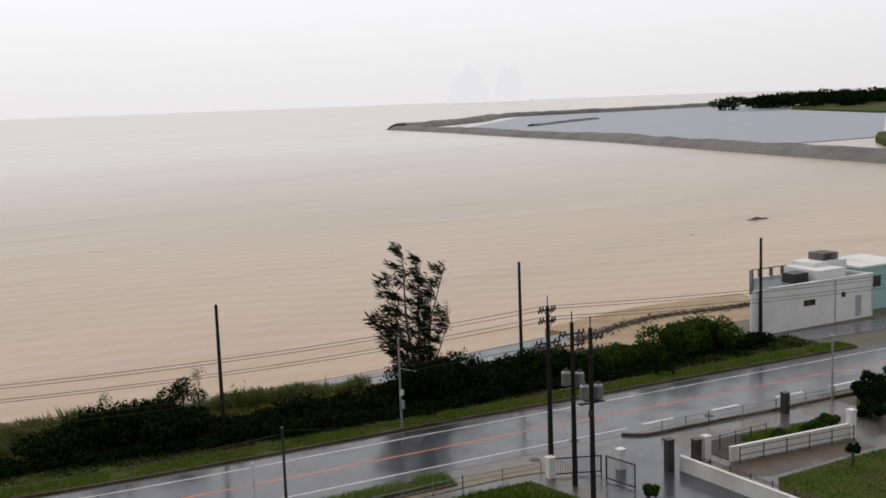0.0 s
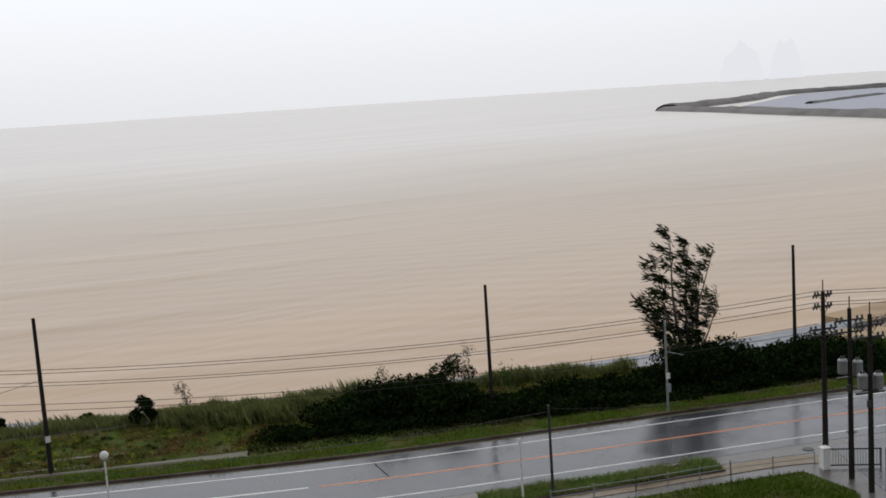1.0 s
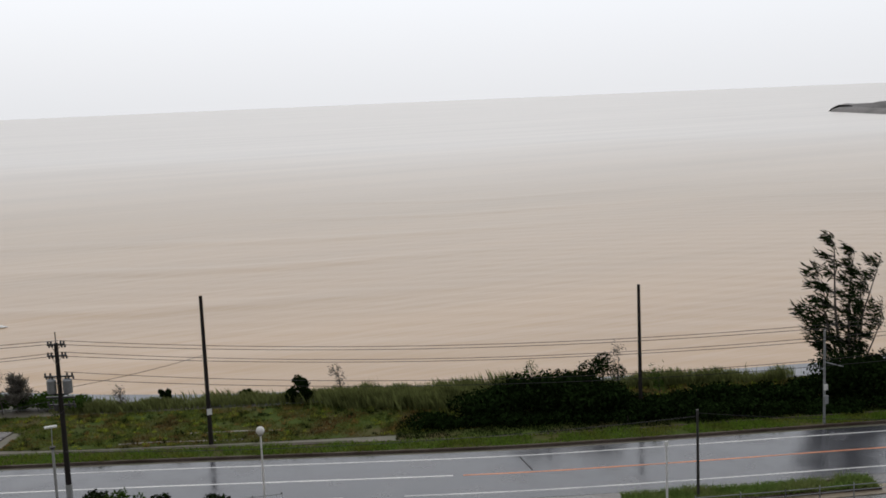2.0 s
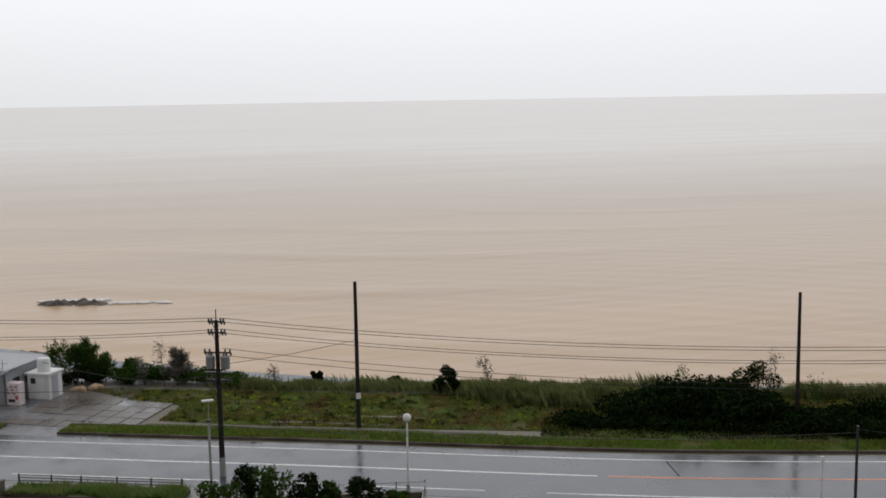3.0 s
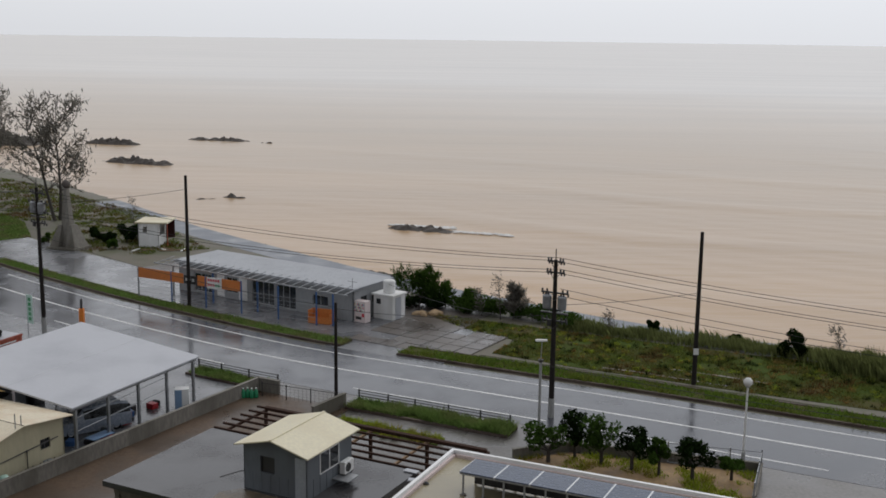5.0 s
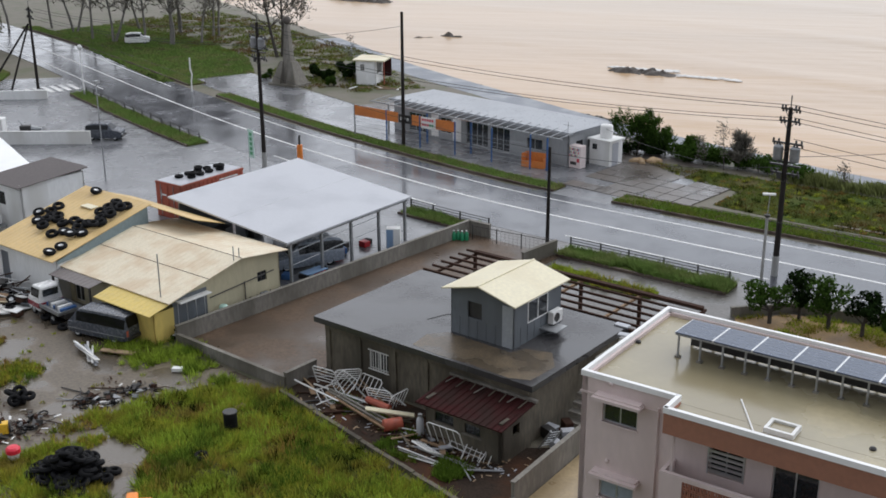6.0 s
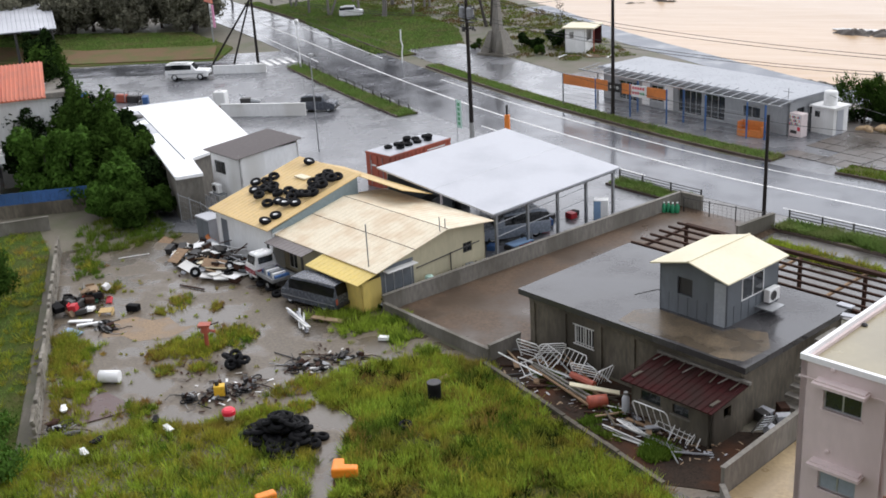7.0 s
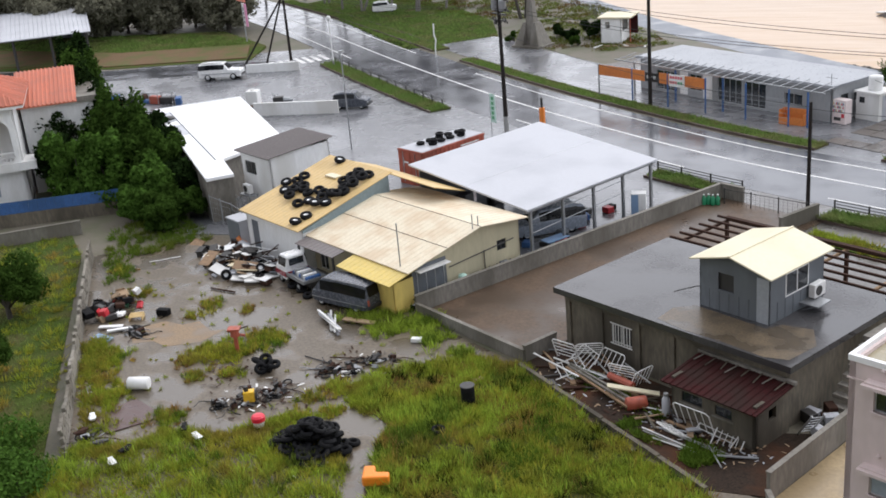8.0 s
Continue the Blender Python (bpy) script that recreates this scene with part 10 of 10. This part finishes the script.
structure("drive", Geo().prism([(58.5, 43.2), (64.8, 41.4), (66.3, 39.8), (63.8, 35.6), (61.0, 35.2), (57.7, 25.0), (52, 26), (54.2, 36.5)], -0.05, 0.03), "asphalt", "wet dark asphalt drive between the gates", "driveway")
structure("ramp", Geo().prism([(63.9, 33.2), (73.2, 29.0), (72.4, 27.2), (63.2, 30.2), (60.9, 33.5)], -0.05, 0.03), "yardslab", "dark wet ramp behind the white wall", "ramp")
structure("planting_bed", Geo().prism([(64.4, 33.8), (73.4, 29.8), (75.6, 33.0), (70, 35.6), (65.6, 37.2)], -0.05, 0.06), mat("dark_bed_earth", (0.05, 0.035, 0.025), 0.8, var=0.3, bump=0.4), "dark earth bed behind the white wall", "bed")
grass("bed_plants", [(67.5, 33.2), (73.6, 30.4), (75.4, 32.8), (69, 35.4)], 3500, 0.45, "tuft", "dark green bed plants behind the wall", 0.06, 0.2, 57, 0.04)
mesh_fence([(64.6, 35.6), (70.2, 33.9)], 1.0, "dark mesh fence in front of the bed", material="darksteel", posts=1.4)
LAWN = [(63.0, 29.6), (68.8, 27.8), (72.6, 26.4), (80, 23), (76, 12), (58.2, 18), (58.6, 25), (61, 28.6)]
structure("lawn", Geo().prism(LAWN, -0.1, 0.08), "lawn", "ground of the garden lawn", "lawn")
grass("lawn_grass", LAWN, 16000, 0.14, "deep", "short bright green garden lawn", 0.08, 0.0, 51, 0.03)
DARK = [(39, 47.0), (47, 44.2), (53.6, 41.6), (53.0, 37.5), (46, 30), (34, 36), (36, 46)]
structure("corner_lawn", Geo().prism(DARK, -0.1, 0.07), "lawn", "ground of the corner lawn", "lawn")
grass("corner_grass", DARK, 22000, 0.32, "deep", "deep green grass beside the service poles", 0.07, 0.0, 52, 0.03)
pth = smooth_line([(38.5, 49.2), (44, 47.2), (50, 45.2), (54.2, 43.6), (56.4, 42.2)], 1)
structure("footpath", ribbon(offset(pth, 0.75), offset(pth, -0.75), 0.06, 0.2), mat("tan_wet_path", (0.20, 0.155, 0.10), 0.6, wet=0.3, var=0.2), "wet tan footpath beside the grass", "path")
mesh_fence([(39.2, 48.2), (44.2, 46.3), (50.2, 44.3), (55.2, 42.0)], 0.8, "thin wire fence along the footpath", posts=2.4, netting=False, rails=(0.55, 0.95))
for i, (x, y, h, r) in enumerate(((81.8, 31.2, 2.0, 1.6), (84.4, 31.5, 2.4, 1.7), (87.5, 30.8, 2.6, 1.8), (78.6, 29.8, 1.4, 1.4), (72.6, 31.6, 0.9, 0.9), (70.2, 32.6, 0.8, 0.9), (75.0, 31.4, 1.0, 1.1), (55.8, 34.2, 0.9, 0.5))):
    hedge("bush", "rounded dark green garden shrub", blob_crown(x, y, h * 0.5, r, r * 0.8, h * 0.5, 12, 200 + i), 2600, 0.13, "leaf_dark" if i < 4 else "leaf", 210 + i, "garden shrubs")
broad_tree(67.6, 26.8, 1.7, 0.5, "small clipped young tree on the lawn", 220, "leaf_dark", 900, "lawn saplings", 1.0, 0.1)
mh = Geo().spin([(0.35, 0), (0.35, 0.02), (0.3, 0.025), (0.02, 0.02)], n=16).mesh("cover")
for x, y in ((62.0, 44.2), (57.2, 44.0), (72.6, 39.6)):
    ob = thing("manhole_cover", "dark iron manhole cover in the wet road", "manhole", "manhole covers", (x, y, 0.034))
    part("cover", mh, "darksteel", ob)

# ---- ghostly far islands, their haze painted as a glow ----
haze = bpy.data.materials.new("island_haze_glow")
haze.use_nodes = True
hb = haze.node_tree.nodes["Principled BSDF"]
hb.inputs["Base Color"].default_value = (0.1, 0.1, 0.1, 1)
# emission near the sky's colour stands in for haze over the islands
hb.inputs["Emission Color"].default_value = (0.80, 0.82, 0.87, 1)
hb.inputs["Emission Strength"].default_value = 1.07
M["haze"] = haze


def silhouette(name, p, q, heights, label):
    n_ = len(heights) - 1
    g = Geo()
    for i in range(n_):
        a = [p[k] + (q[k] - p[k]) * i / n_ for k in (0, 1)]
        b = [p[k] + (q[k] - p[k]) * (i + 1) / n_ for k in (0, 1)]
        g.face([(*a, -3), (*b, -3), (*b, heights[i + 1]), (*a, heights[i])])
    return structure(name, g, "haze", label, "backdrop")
silhouette("far_island", (2990, 2660), (3090, 2540), (0, 88, 100, 140, 112, 95, 0), "glowing pale island cutout, rain haze put into its colour")
silhouette("far_island", (3095, 2530), (3170, 2440), (0, 90, 130, 116, 134, 90, 0), "glowing pale island cutout, rain haze put into its colour")

# loose wreckage in front of the grey house
wr = random.Random(77)
for k in range(46):
    a = wr.random()
    x, y = -15.2 + 9.6 * a + wr.gauss(0, 0.5), 48.9 - 5.2 * a + wr.gauss(0, 0.75) + 0.4
    if k % 4 == 3:
        pipe(x, y, 0.05 + wr.uniform(0, 0.2), wr.uniform(0.8, 2.2), 0.03, ("rust", "steel", "white", "darksteel")[k // 4 % 4], "thin scrap pipe among the wreckage", wr.uniform(-70, 10), wr.uniform(-4, 8), "wreckage pipes")
    else:
        board(x, y, 0.04 + wr.uniform(0, 0.15), wr.uniform(0.5, 1.9), wr.uniform(0.08, 0.3), ("wood", "rust", "cardboard", "wood", "darksteel", "palegrey", "oldwall")[k % 7], "broken plank among the wreckage", wr.uniform(-80, 40), wr.uniform(-8, 8), wr.uniform(-6, 6), 0.03, "wreckage planks")
drum = thing("drum", "rusty red drum lying in the wreckage", "drum", "", (-10.6, 46.5, 0.3), 30)
part("shell", Geo().spin([(0.02, -0.42), (0.26, -0.42), (0.28, -0.4), (0.28, 0.4), (0.26, 0.42), (0.02, 0.42)], n=16, m=Matrix.Rotation(radians(90), 4, "Y")), "redbox", drum, smooth=True)
grass("weeds", [(-16, 49.6), (-11, 44.9), (-7.5, 42.6), (-6.2, 43.6), (-10.5, 47), (-14.8, 50.4)], 3500, 0.35, "tuft", "green weeds among the wreckage", 0.035, 0.8, 61, 0.035)

structure("sand_patch", Geo().prism([(-38.0, 48.4), (-36.8, 49.7), (-35.6, 49.5), (-34.9, 50.1), (-33.6, 49.2), (-32.9, 49.5), (-33.3, 47.9), (-34.8, 47.0), (-35.9, 47.4), (-36.8, 46.9)], -0.05, 0.017), mat("wet_tan_silt", (0.24, 0.165, 0.095), 0.6, wet=0.3, var=0.3, scale=2.0, tint=(0.16, 0.12, 0.085), bump=0.3), "patch of wet tan silt in the yard", "silt")

# assumed, unseen tower at the viewpoint, added to shade surfaces that face it
structure("wall_behind", Geo().box(-32, 16, -16, -4, -0.2, 42), "oldwall", "unseen concrete block added behind the viewpoint to block sky light", "wall")
